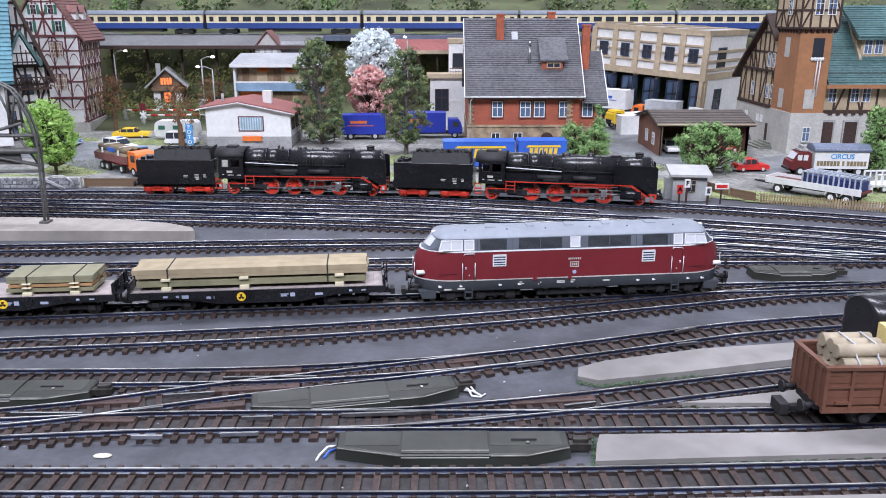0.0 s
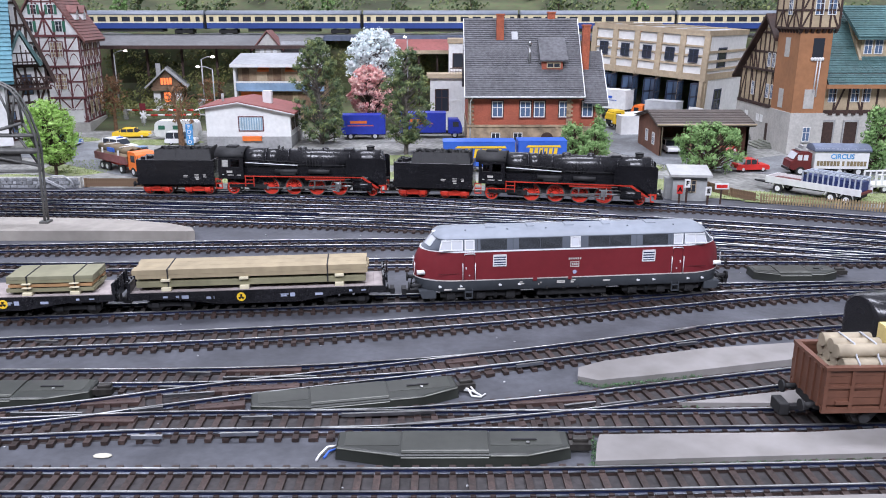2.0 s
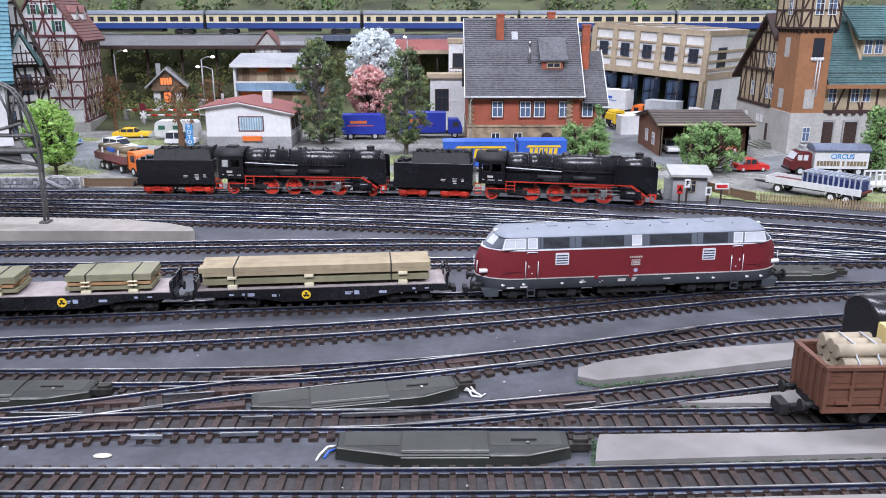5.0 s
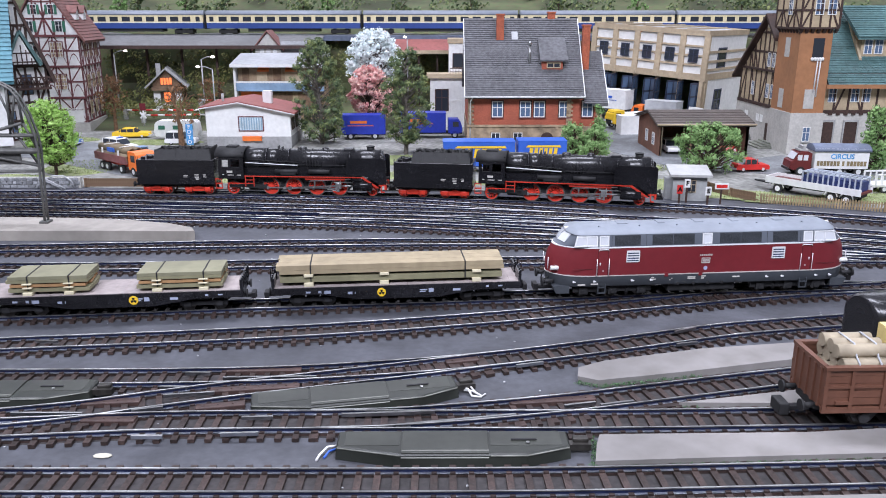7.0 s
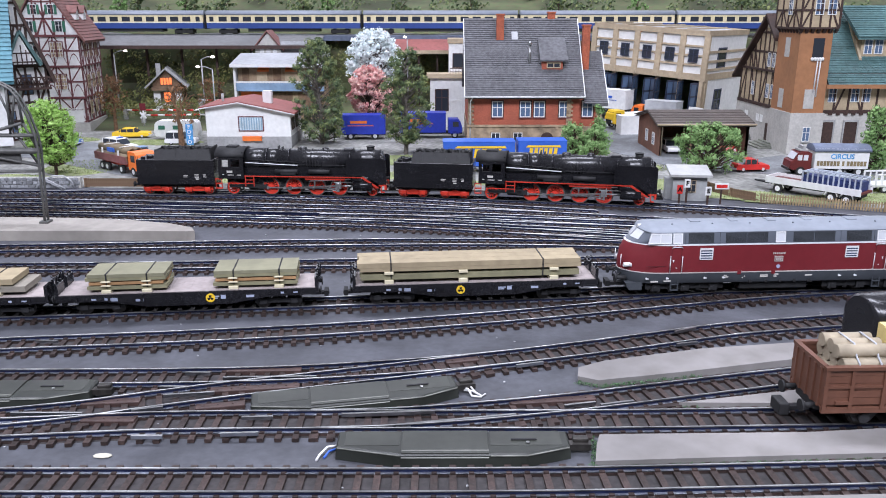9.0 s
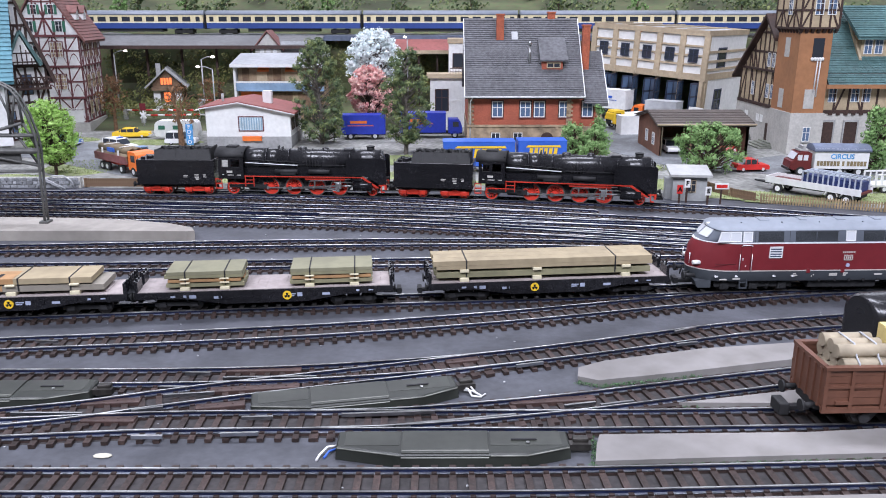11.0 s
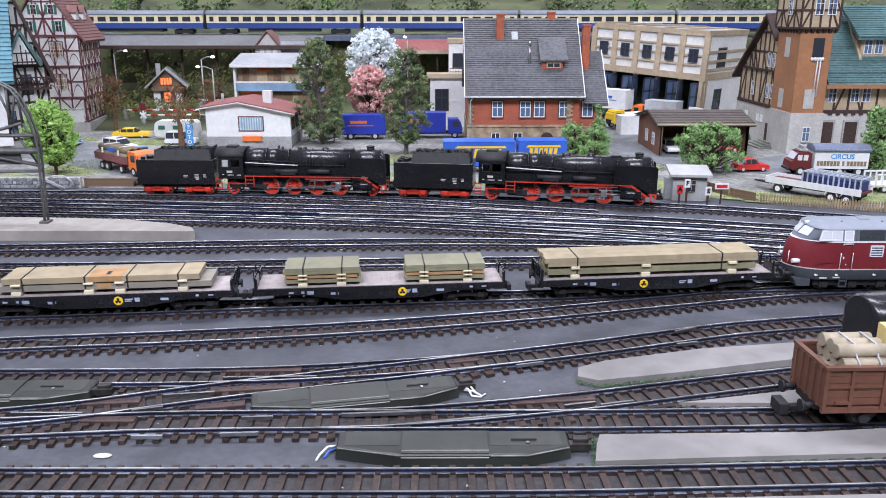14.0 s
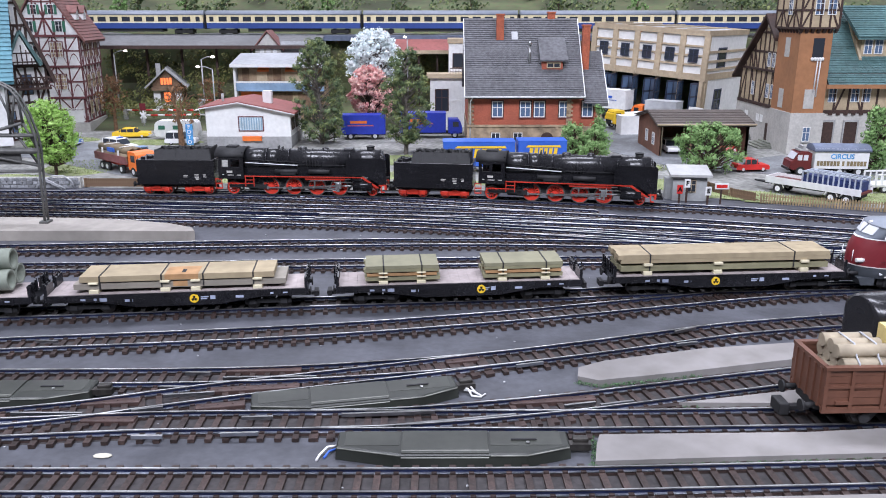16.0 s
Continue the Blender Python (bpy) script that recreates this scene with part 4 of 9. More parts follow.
    # Dark sheets added in the far openings imitate the dark cab interior.
    for a, b in ((3.5, 11), (14, 23)):
        part("cab_pane", Shape().box(a, b, 15.3, 15.8, 30, 38.5), GLASS, c, "dark sheet that keeps the cab dark inside")
    part("backhead", Shape().box(24, 26, -13, 13, 18, 40), DARK, c)
    part("number_plate", Shape().box(9, 15, -16.3, -15.9, 24.4, 26.6), GREYTXT, c)
    sp = Shape()
    for x, w, z in ((4, 2, 22), (10, 6.5, 21.6), (20, 4, 21.6)):
        sp.box(x, x + w, -16.25, -15.9, z, z + 0.8)
    part("small_print", sp, GREYTXT, c)
    part("cab_window_frame", Shape().box(3.5, 11, -15.9, -15.5, 30, 30.7).box(14, 23, -15.9, -15.5, 30, 30.7).box(3.5, 11, -15.9, -15.5, 37.8, 38.5), DARK, c)
    cs = Shape()
    for z in (7, 12, 17):
        cs.box(-4, 3, -15.6, -12, z, z + 0.8)
    cs.box(-4, -3.3, -15.6, -14.8, 7, 18).box(2.4, 3, -15.6, -14.8, 7, 18).box(8, 38, -15.8, -15.2, 12.8, 13.6).box(28, 38, -15.8, -15.2, 16.5, 17.2)
    for x in (28, 37):
        cs.box(x, x + 0.8, -15.8, -15.2, 10, 22)
    part("cab_step", cs, WHEELRED, t, "red steps under the cab")
    rb = Shape()
    for sgn in (-1, 1):
        y0, y1 = sorted((sgn * 10.5, sgn * 15.8))
        rb.box(28, 152, y0, y1, 21.4, 22.4)
    part("running_board", rb, BLACK, t)
    re = Shape()
    for sgn in (-1, 1):
        y0, y1 = sorted((sgn * 15.4, sgn * 16.2))
        re.box(28, 152, y0, y1, 20.4, 21.5)
        re.prism([(152, 21.5), (152, 20.2), (168, 10), (171, 10), (154, 21.5)], y0, y1)
    part("valance", re, WHEELRED, t, "red edge of the running board")
    fr = Shape()
    for sgn in (-1, 1):
        y0, y1 = sorted((sgn * 6.2, sgn * 7.0))
        fr.box(6, 172, y0, y1, 8.5, 17.5)
        fr.box(10, 44, min(sgn * 8, sgn * 12), max(sgn * 8, sgn * 12), 8, 10.5)
    fr.box(40, 50, -12, -8, 7, 11)
    # Matt black puts the dark under the running board into the frame's colour.
    part("main_frame", fr, DARK, t, "bar frame, black for the dark between the wheels")
    part("ash_pan", Shape().prism([(30, 5), (46, 5), (50, 12), (26, 12)], -8, 8), DARK, t)
    tk = Shape()
    for x0, x1 in ((60, 84), (96, 118)):
        tk.cyl((x0, -12.6, 25.8), (x1, -12.6, 25.8), 2.6, 14)
    tk.cbox(66, 82, -15, -11, 22.4, 26, 0.6)
    part("air_reservoir", tk, DARK, t)
    part("gear_guard", Shape().box(92, 134, -14.8, -13.6, 17.6, 19.6), WHEELRED, t)
    add_wheel(t, "trailing_wheel", 13, 7.2, 10)
    for i, x in enumerate((54, 78.5, 103, 127)):
        add_wheel(t, "driving_wheel", x, 9.2, 15, True, 20)
    add_wheel(t, "leading_wheel", 162, 5.8, 10)
    rods = Shape()
    cy, cz = -10.6, 5.0
    a = math.radians(200)
    dx, dz = 3.6 * math.cos(a), 3.6 * math.sin(a)
    xs = [x + dx for x in (54, 78.5, 103, 127)]
    zz = 9.2 + dz
    for p, q in zip(xs[:-1], xs[1:]):
        rods.box(p, q, cy - 0.5, cy + 0.3, zz - 0.7, zz + 0.7)
    for x in xs:
        rods.cyl((x, cy - 1, zz), (x, cy + 0.6, zz), 1.7, 12)
    part("coupling_rod", rods, STEEL, t, "bright coupling rod")
    mr = Shape()
    mr.prism([(xs[1] - 1, zz + 1.0), (128, 12.0), (128, 10.4), (xs[1] - 1, zz - 1.0)], cy - 2.2, cy - 1.2)
    mr.cyl((xs[1], cy - 3, zz), (xs[1], cy - 0.8, zz), 2.1, 14)
    part("connecting_rod", mr, STEEL, t, "bright connecting rod")
    xh = Shape().cbox(124, 130, -14.4, -12, 8.2, 14.8, 0.4)
    xh.box(122, 144, -13.6, -12.6, 14.6, 15.6).cyl((128, -13, 11.2), (144, -13, 11.2), 0.8, 8)
    xh.box(126, 128, -14.6, -13.8, 5, 9).tube([(127, -14.2, 5.6), (118, -14.2, 7.6)], 0.5)
    part("crosshead", xh, STEEL, t)
    vg = Shape()
    vg.prism([(96, 15.8), (98, 17.2), (140, 19.2), (140, 18.2)], -14.6, -13.8)
    vg.box(101.2, 102.6, -14.6, -13.6, 9, 20).tube([(103 + dx, cy - 2.8, zz), (100, -14, 10)], 0.5).tube([(127, -14.3, 8), (130, -14.3, 20)], 0.5)
    part("valve_gear", vg, STEEL, t)
    cyl = Shape().cyl((143, -12.6, 11.6), (163, -12.6, 11.6), 5.4, 18).cyl((141, -12.6, 18.2), (164, -12.6, 18.2), 3.2, 14).cbox(144, 162, -15, -8, 10, 20, 0.8)
    cyl.cyl((143, 12.6, 11.6), (163, 12.6, 11.6), 5.4, 18)
    part("cylinder", cyl, BLACK, t, "black steam cylinder")
    df = Shape()
    for sgn in (-1, 1):
        y0, y1 = sorted((sgn * 15.6, sgn * 16.3))
        df.prism([(136, 22.4), (136, 38), (139, 41), (176, 41), (178, 39), (178, 14), (170, 14), (157, 22.4)], y0, y1)
        for x in (150, 166):
            df.tube([(x, sgn * 15.8, 38), (x, sgn * 10, 44)], 0.35)
    d = part("smoke_deflector", df, BLACK, t, "tall black smoke deflector")
    ft = Shape().box(170, 178, -15.6, 15.6, 12, 13).prism([(176, 8), (178, 8), (178, 14.6), (176, 14.6)], -15.8, 15.8)
    part("buffer_beam", ft, WHEELRED, t, "red front buffer beam")
    b = Shape()
    for y in (-10, 10):
        b.cyl((178, y, 11), (182.6, y, 11), 1.4, 10).cyl((182.6, y, 11), (184, y, 11), 2.9, 14)
        b.cyl((174, y, 15.5), (178.6, y, 15.5), 1.9, 12)
    b.box(178, 186, -1.6, 1.6, 5, 7.4)
    part("buffer", b, DARK, t)
    part("front_step", Shape().box(172, 176, -15.6, -13, 5, 6).box(172, 173, -15.6, -15, 5, 12), WHEELRED, t)
    return t


E_PTS, E_ANG = smooth_path(U1, 1.0)


def on_path(P, A, x_mid, half):
    """Pose of a rigid vehicle whose two pivots stand on a track, centred near the plan point x_mid."""
    i = int(np.argmin(abs(P[:, 0] - (x_mid - half))))
    j = int(np.argmin(abs(P[:, 0] - (x_mid + half))))
    p, q = P[i], P[j]
    return (p[0] + q[0]) / 2, (p[1] + q[1]) / 2, math.degrees(math.atan2(q[1] - p[1], q[0] - p[0]))


engine = steam_engine()
tender = coal_tender()
for k, (xt, xe) in enumerate(((-282, -144), (-8, 130))):
    x, y, a = on_path(E_PTS, E_ANG, xt, 22)
    o = tender if k == 0 else copy_thing(tender, at(0, 0, 0))
    o.matrix_basis = at(x, y, 4.5, a)
    x, y, a = on_path(E_PTS, E_ANG, xe, 55)
    o = engine if k == 0 else copy_thing(engine, at(0, 0, 0))
    o.matrix_basis = at(x, y, 4.5, a) @ at(-92, 0, 0)


# ---- buildings ----
SLATE = mat("slate_roof", (0.115, 0.115, 0.125), 0.75, var=0.18, scale=220, stain=0.2, bump=0.3)
TEAL = mat("teal_roof", (0.075, 0.155, 0.155), 0.6, var=0.14, scale=180, stain=0.25, bump=0.25)
SKYTEAL = mat("blue_green_roof", (0.095, 0.25, 0.31), 0.6, var=0.10, scale=180, stain=0.2, bump=0.2)
BROWNROOF = mat("red_brown_roof", (0.20, 0.085, 0.075), 0.7, var=0.14, scale=180, stain=0.2, bump=0.25)
REDROOF = mat("dull_red_roof", (0.30, 0.10, 0.09), 0.7, var=0.10, scale=180, stain=0.15, bump=0.2)
BRICKM = mat("brick_red", (0.40, 0.105, 0.06), 0.8, var=0.12, scale=500, stain=0.15, bump=0.3)
QUOIN = mat("sandstone", (0.42, 0.30, 0.19), 0.8, var=0.2, scale=260, stain=0.3, bump=0.3, vary=0.25)
STONE = mat("grey_stone_wall", (0.50, 0.485, 0.455), 0.85, var=0.08, scale=320, stain=0.10, bump=0.4)
TIMBER = mat("dark_timber", (0.055, 0.028, 0.022), 0.7, var=0.2, scale=300, stain=0.2)
TIMBERR = mat("red_brown_timber", (0.16, 0.05, 0.055), 0.7, var=0.2, scale=300, stain=0.2)
INFILL = mat("beige_infill", (0.48, 0.38, 0.25), 0.8, var=0.08, scale=250, stain=0.15)
TOWERM = mat("ochre_brown_render", (0.36, 0.165, 0.075), 0.75, var=0.06, scale=200, stain=0.12, bump=0.1)
BEIGE = mat("beige_frame", (0.44, 0.35, 0.24), 0.75, var=0.08, scale=200, stain=0.15)
GREYROOF = mat("pale_grey_roof", (0.42, 0.43, 0.45), 0.7, var=0.08, scale=120, stain=0.2)
CHIM = mat("chimney_brick", (0.46, 0.12, 0.06), 0.8, var=0.15, scale=500, stain=0.2, bump=0.3)
GREEN = mat("green_shutter", (0.03, 0.16, 0.10), 0.6, var=0.1, scale=200)
CURTAIN = mat("striped_curtain", (0.55, 0.66, 0.72), 0.7, var=0.1, scale=300)
GLOW = mat("lit_window", (1.0, 0.20, 0.05), 0.5, emit=1.3, bump=0)
LAMPGLOW = mat("lit_bulb", (1.0, 0.90, 0.85), 0.4, emit=7, bump=0)
CONCRETE = mat("grey_concrete", (0.36, 0.36, 0.36), 0.8, var=0.1, scale=200, stain=0.2)
BROWNP = mat("brown_plank", (0.20, 0.125, 0.075), 0.8, var=0.15, scale=250, stain=0.25, bump=0.3)


def window(house, x, y, z, w, h, rz=0.0, bars=(2, 2), frame_m=None, pane_m=None, sill=None, shutters=None, fw=None, lintel=None):
    """A window whose pane lies a little behind its frame; it faces -y before the turn rz."""
    fw = fw or max(0.5, w * 0.09)
    o = part("window", Shape().box(-w / 2, w / 2, -0.15, 0.6, 0, h), pane_m or GLASS, house)
    o.matrix_basis = at(x, y, z, rz)
    f = Shape()
    f.box(-w / 2 - fw, w / 2 + fw, -0.7, 0.4, -fw, 0).box(-w / 2 - fw, w / 2 + fw, -0.7, 0.4, h, h + fw)
    f.box(-w / 2 - fw, -w / 2, -0.7, 0.4, 0, h).box(w / 2, w / 2 + fw, -0.7, 0.4, 0, h)
    for i in range(1, bars[0]):
        xx = -w / 2 + w * i / bars[0]
        f.box(xx - fw * 0.4, xx + fw * 0.4, -0.5, 0.4, 0, h)
    for i in range(1, bars[1]):
        zz = h * i / bars[1] * (1.25 if bars[1] == 2 else 1)
        f.box(-w / 2, w / 2, -0.5, 0.4, zz - fw * 0.4, zz + fw * 0.4)
    part("window_frame", f, frame_m or WHITE, o)
    if sill:
        part("window_sill", Shape().box(-w / 2 - fw * 2, w / 2 + fw * 2, -2.0, 0.3, -fw - 1.4, -fw), sill, o)
    if lintel:
        s = Shape().box(-w / 2 - fw - 1.3, -w / 2 - fw, -0.9, 0.3, -fw, h + fw).box(w / 2 + fw, w / 2 + fw + 1.3, -0.9, 0.3, -fw, h + fw)
        s.box(-w / 2 - fw - 1.3, w / 2 + fw + 1.3, -0.9, 0.3, h + fw, h + fw + 1.4)
        part("window_surround", s, lintel, o)
    if shutters:
        for sg in (-1, 1):
            c = sg * (w / 2 + fw + w * 0.27)
            part("shutter", Shape().box(c - w * 0.24, c + w * 0.24, -1.0, 0.2, -0.3, h + 0.3), shutters, o)
    return o


def slope(s, x0, x1, ya, za, yb, zb, th=1.6, step=3.4, dx0=0.0, dx1=0.0):
    """A roof slope from the eave (ya, za) up to the ridge (yb, zb), laid in overlapping courses."""
    L = math.hypot(yb - ya, zb - za)
    n = max(1, int(L / step))
    uy, uz = (yb - ya) / L, (zb - za) / L
    ny, nz = (-uz, uy) if uy > 0 else (uz, -uy)
    for i in range(n):
        a, b = L * i / n, L * (i + 1) / n + 0.4
        fa = i / n
        lo, hi = th, th * 0.45
        pts = [(ya + uy * a, za + uz * a), (ya + uy * b, za + uz * b), (ya + uy * b + ny * hi, za + uz * b + nz * hi), (ya + uy * a + ny * lo, za + uz * a + nz * lo)]
        s.prism(pts, x0 + dx0 * fa, x1 + dx1 * fa, "x")
    return s


def courses(roof, slopes, material):
    """Overlapping roof courses, each a piece of its own on the roof."""
    for x0, x1, ya, za, yb, zb, th, step, *skew in slopes:
        n = max(2, int(math.hypot(yb - ya, zb - za) / step))
        d0, d1 = skew or (0, 0)
        for i in range(n):
            u, w = i / n, 1 / n
            s = slope(Shape(), x0 + d0 * u, x1 + d1 * u, ya + (yb - ya) * u, za + (zb - za) * u, ya + (yb - ya) * (u + w), za + (zb - za) * (u + w), th, 1e6)
            part("roof_course", s, material, roof)


def tiles_on(parent, x0, x1, ya, za, yb, zb, w, hgt, material, th=1.1, name="roof_tile"):
    """Roof tiles in staggered rows on a slope, joined row by row as fine roof covering."""
    L = math.hypot(yb - ya, zb - za)
    uy, uz = (yb - ya) / L, (zb - za) / L
    ny, nz = -uz, uy
    s = Shape()
    n = int(L / hgt)
    rnd = random.Random(7)
    for i in range(n):
        a, b = hgt * i, hgt * (i + 1) + 0.5
        off = w / 2 if i % 2 else 0
        x = x0 - off
        while x < x1:
            l, r = max(x0, x + 0.12), min(x1, x + w - 0.12)
            if r - l > 0.3:
                t1, t2 = th + rnd.uniform(-0.12, 0.12), 0.35
                pts = [(ya + uy * a, za + uz * a), (ya + uy * b, za + uz * b), (ya + uy * b + ny * t2, za + uz * b + nz * t2), (ya + uy * a + ny * t1, za + uz * a + nz * t1)]
                s.prism(pts, l, r, "x")
            x += w
    o = part(name, s, material, parent)
    return tagged(o, kind="stuff")


def brick_house():
    h = thing("brick_house", at(0, 0, 0), "red brick station house with sandstone corners and grey tiled roof", "house")
    X0, X1, Y0, Y1, ZE, ZR = 36, 195, 1158, 1330, 87, 181
    YM = (Y0 + Y1) / 2
    part("plinth", Shape().box(X0 - 1, X1 + 1, Y0 - 2, Y1, 0, 33), QUOIN_W, h, "sandstone ground floor")
    w = Shape().box(X0, X1, Y0, Y1, 33, ZE)
    w.prism([(Y0, ZE), (Y1, ZE), (YM, ZR - 5)], X0, X1, "x")
    part("wall", w, BRICKM, h, "red brick wall")
    part("cornice", Shape().box(X0 - 2, 184, Y0 - 4, Y0 + 2, 33, 36), QUOIN_W, h)
    for k in range(7):
        x = X0 + 6 + k * 24
        part("corbel", Shape().box(x, x + 4, Y0 - 3.4, Y0, 29.5, 33.1), QUOIN_W, h)
    rf = part("roof", Shape().prism([(Y0 - 12, ZE - 10), (YM, ZR - 0.5), (Y1 + 12, ZE - 10), (Y1 + 12, ZE - 13), (YM, ZR - 4), (Y0 - 12, ZE - 13)], X0 - 5, X1 + 5, "x"), SLATE, h, "dark grey tiled roof")
    tiles_on(rf, X0 - 5, X1 + 5, Y0 - 12, ZE - 9.6, YM, ZR, 4.2, 3.9, SLATE)
    part("ridge", Shape().prism([(YM - 3, ZR - 1), (YM, ZR + 2), (YM + 3, ZR - 1)], X0 - 5, X1 + 5, "x"), SLATE, rf)
    for x in (X0 - 6.2, X1 + 4.6):
        part("verge", Shape().prism([(Y0 - 13, ZE - 11.5), (YM, ZR - 1.5), (YM, ZR + 1.5), (Y0 - 13, ZE - 8.5)], x + 0.4, x + 1.5, "x"), OFFWHITE, rf, "white verge board")
    part("gutter", Shape().cyl((X0 - 6, Y0 - 13.5, ZE - 10.5), (X1 + 6, Y0 - 13.5, ZE - 10.5), 1.0, 10), OFFWHITE, rf, "white gutter")
    part("downpipe", Shape().tube([(X0 + 6, Y0 - 13, ZE - 11), (X0 + 3, Y0 - 2.4, ZE - 18), (X0 + 3, Y0 - 2.6, 2)], 0.9, 8), OFFWHITE, h)
    for col in (X0 - 0.5, 177):
        for i in range(14):
            ww = 9 if i % 2 else 6.5
            part("quoin", Shape().cbox(col, col + ww, Y0 - 2.2, Y0 + 2, 33.2 + i * 3.0, 35.9 + i * 3.0, 0.3), QUOIN, h)
    for x, pm in ((64, GLASSB), (104, GLASSB), (124, GLASSB), (160, GLASSB)):
        window(h, X0 + x - 36 + 14, Y0 - 0.4, 48, 13, 20, bars=(2, 2), frame_m=WHITE, pane_m=pm, sill=TIMBERR, lintel=TIMBER, fw=1.3)
    for x in (60, 92, 168):
        window(h, X0 + x - 36 + 16, Y0 - 2.3, 12, 11, 12, bars=(2, 1), frame_m=WHITE, pane_m=GLASS, lintel=QUOIN_W, fw=1.0)
    arch = [(9 * math.cos(math.radians(a)), 16 + 9 * math.sin(math.radians(a))) for a in range(0, 181, 20)]
    d = part("door", Shape().prism([(9, 0)] + arch + [(-9, 0)], -1.2, 0.4), TIMBER, h, "arched dark door")
    d.matrix_basis = at(150, Y0 - 2.6, 0.5)
    # annex
    AX0, AX1, AY = 184, 228, 1164
    a = Shape().box(AX0, AX1, AY, 1290, 0, 70).prism([(AY, 70), (1290, 70), (1227, 132)], AX0, AX1, "x")
    part("annex_wall", a, BRICKM, h, "red brick annex wall")
    part("annex_plinth", Shape().box(AX0, AX1 + 1, AY - 1.5, 1290, 0, 33), QUOIN_W, h)
    for i in range(12):
        ww = 8 if i % 2 else 6
        part("quoin", Shape().cbox(AX1 - ww, AX1 + 0.6, AY - 2.2, AY + 2, 33.2 + i * 3.0, 35.9 + i * 3.0, 0.3), QUOIN, h)
    ar = part("annex_roof", Shape().prism([(AY - 12, 66), (1227, 136), (1227, 133), (AY - 12, 63)], AX1 - 14, AX1 + 7, "x").prism([(1302, 66), (1227, 136), (1227, 133), (1302, 63)], AX0, AX1 + 7, "x"), SLATE, h)
    tiles_on(ar, X1 + 6.4, AX1 + 7, AY - 12, 66.4, 1227, 136.4, 4.2, 3.9, SLATE)
    part("verge", Shape().prism([(AY - 13, 64.5), (1227, 135), (1227, 138), (AY - 13, 67.5)], AX1 + 7, AX1 + 8.1, "x"), OFFWHITE, ar)
    window(h, 208, AY - 0.4, 48, 13, 20, frame_m=WHITE, pane_m=GLASSB, sill=TIMBERR, lintel=TIMBER, fw=1.3)
    for x, y, z0, z1, r in ((84, 1221, 138, 187, 5.4), (162, 1248, 168, 190, 5.4), (208, 1204, 100, 172, 5.2)):
        c = part("chimney", Shape().box(x - r, x + r, y - r, y + r, z0, z1), CHIM, h, "red brick chimney")
        part("chimney_cap", Shape().box(x - r - 1, x + r + 1, y - r - 1, y + r + 1, z1 - 0.2, z1 + 2.4), CHIM, c)
    # vent pipe, skylight and dormer on the front slope
    sl_ = (ZR - ZE + 10) / (YM - Y0 + 12)

    def zf(y):
        return ZE - 10 + (y - Y0 + 12) * sl_

    part("vent_pipe", Shape().cyl((125, 1187, zf(1187)), (125, 1187, zf(1187) + 26), 1.8, 10).cyl((125, 1187, zf(1187) + 26), (125, 1187, zf(1187) + 32), 4, 12, 0.3), STEEL, h, "grey metal vent pipe")
    part("skylight", Shape().prism([(1216, zf(1216) + 0.6), (1226, zf(1226) + 0.6), (1226, zf(1226) + 2.2), (1216, zf(1216) + 2.2)], 101, 110, "x"), GREYROOF, h)
    dm = part("dormer", Shape().box(142, 172, 1178, 1200, zf(1178), zf(1178) + 13), BRICKM, h, "brick dormer")
    part("dormer_roof", Shape().prism([(1174, zf(1178) + 13), (1216, zf(1216) + 3), (1216, zf(1216) + 5.4), (1174, zf(1178) + 15.4)], 139, 179, "x"), SLATE, dm)
    window(dm, 159, 1177.6, zf(1178) + 5, 17, 5, bars=(2, 1), frame_m=BEIGE)
    return h


QUOIN_W = mat("sandstone_wall", (0.40, 0.30, 0.20), 0.8, var=0.22, scale=120, stain=0.3, bump=0.4)


def beams(s, w, h, cols, rows, t, braces, y=-0.6):
    """A timber grid with braces on a wall w by h: local x across, z up."""
    for i in range(cols + 1):
        x = w * i / cols
        s.box(x - t / 2, x + t / 2, y, 0.3, 0, h)
    for j in range(rows + 1):
        z = h * j / rows
        s.box(0, w, y - 0.1, 0.3, z - t / 2, z + t / 2)
    for i, j, k in braces:
        x0, x1, z0, z1 = w * i / cols, w * (i + 1) / cols, h * j / rows, h * (j + 1) / rows
        if k == "/":
            q = [(x0, z0), (x0 + t, z0), (x1, z1), (x1 - t, z1)]
        elif k == "\\":
            q = [(x1 - t, z0), (x1, z0), (x0 + t, z1), (x0, z1)]
        else:
            n = 6
            q = [(x0 + (x1 - x0) * a / n, z0 + (z1 - z0) * math.sin(math.pi * a / n) * 0.85) for a in range(n + 1)]
            q = q + [(x, z - t * 0.8) for x, z in reversed(q)]
        s.prism(q, y + 0.05, 0.3)
    return s


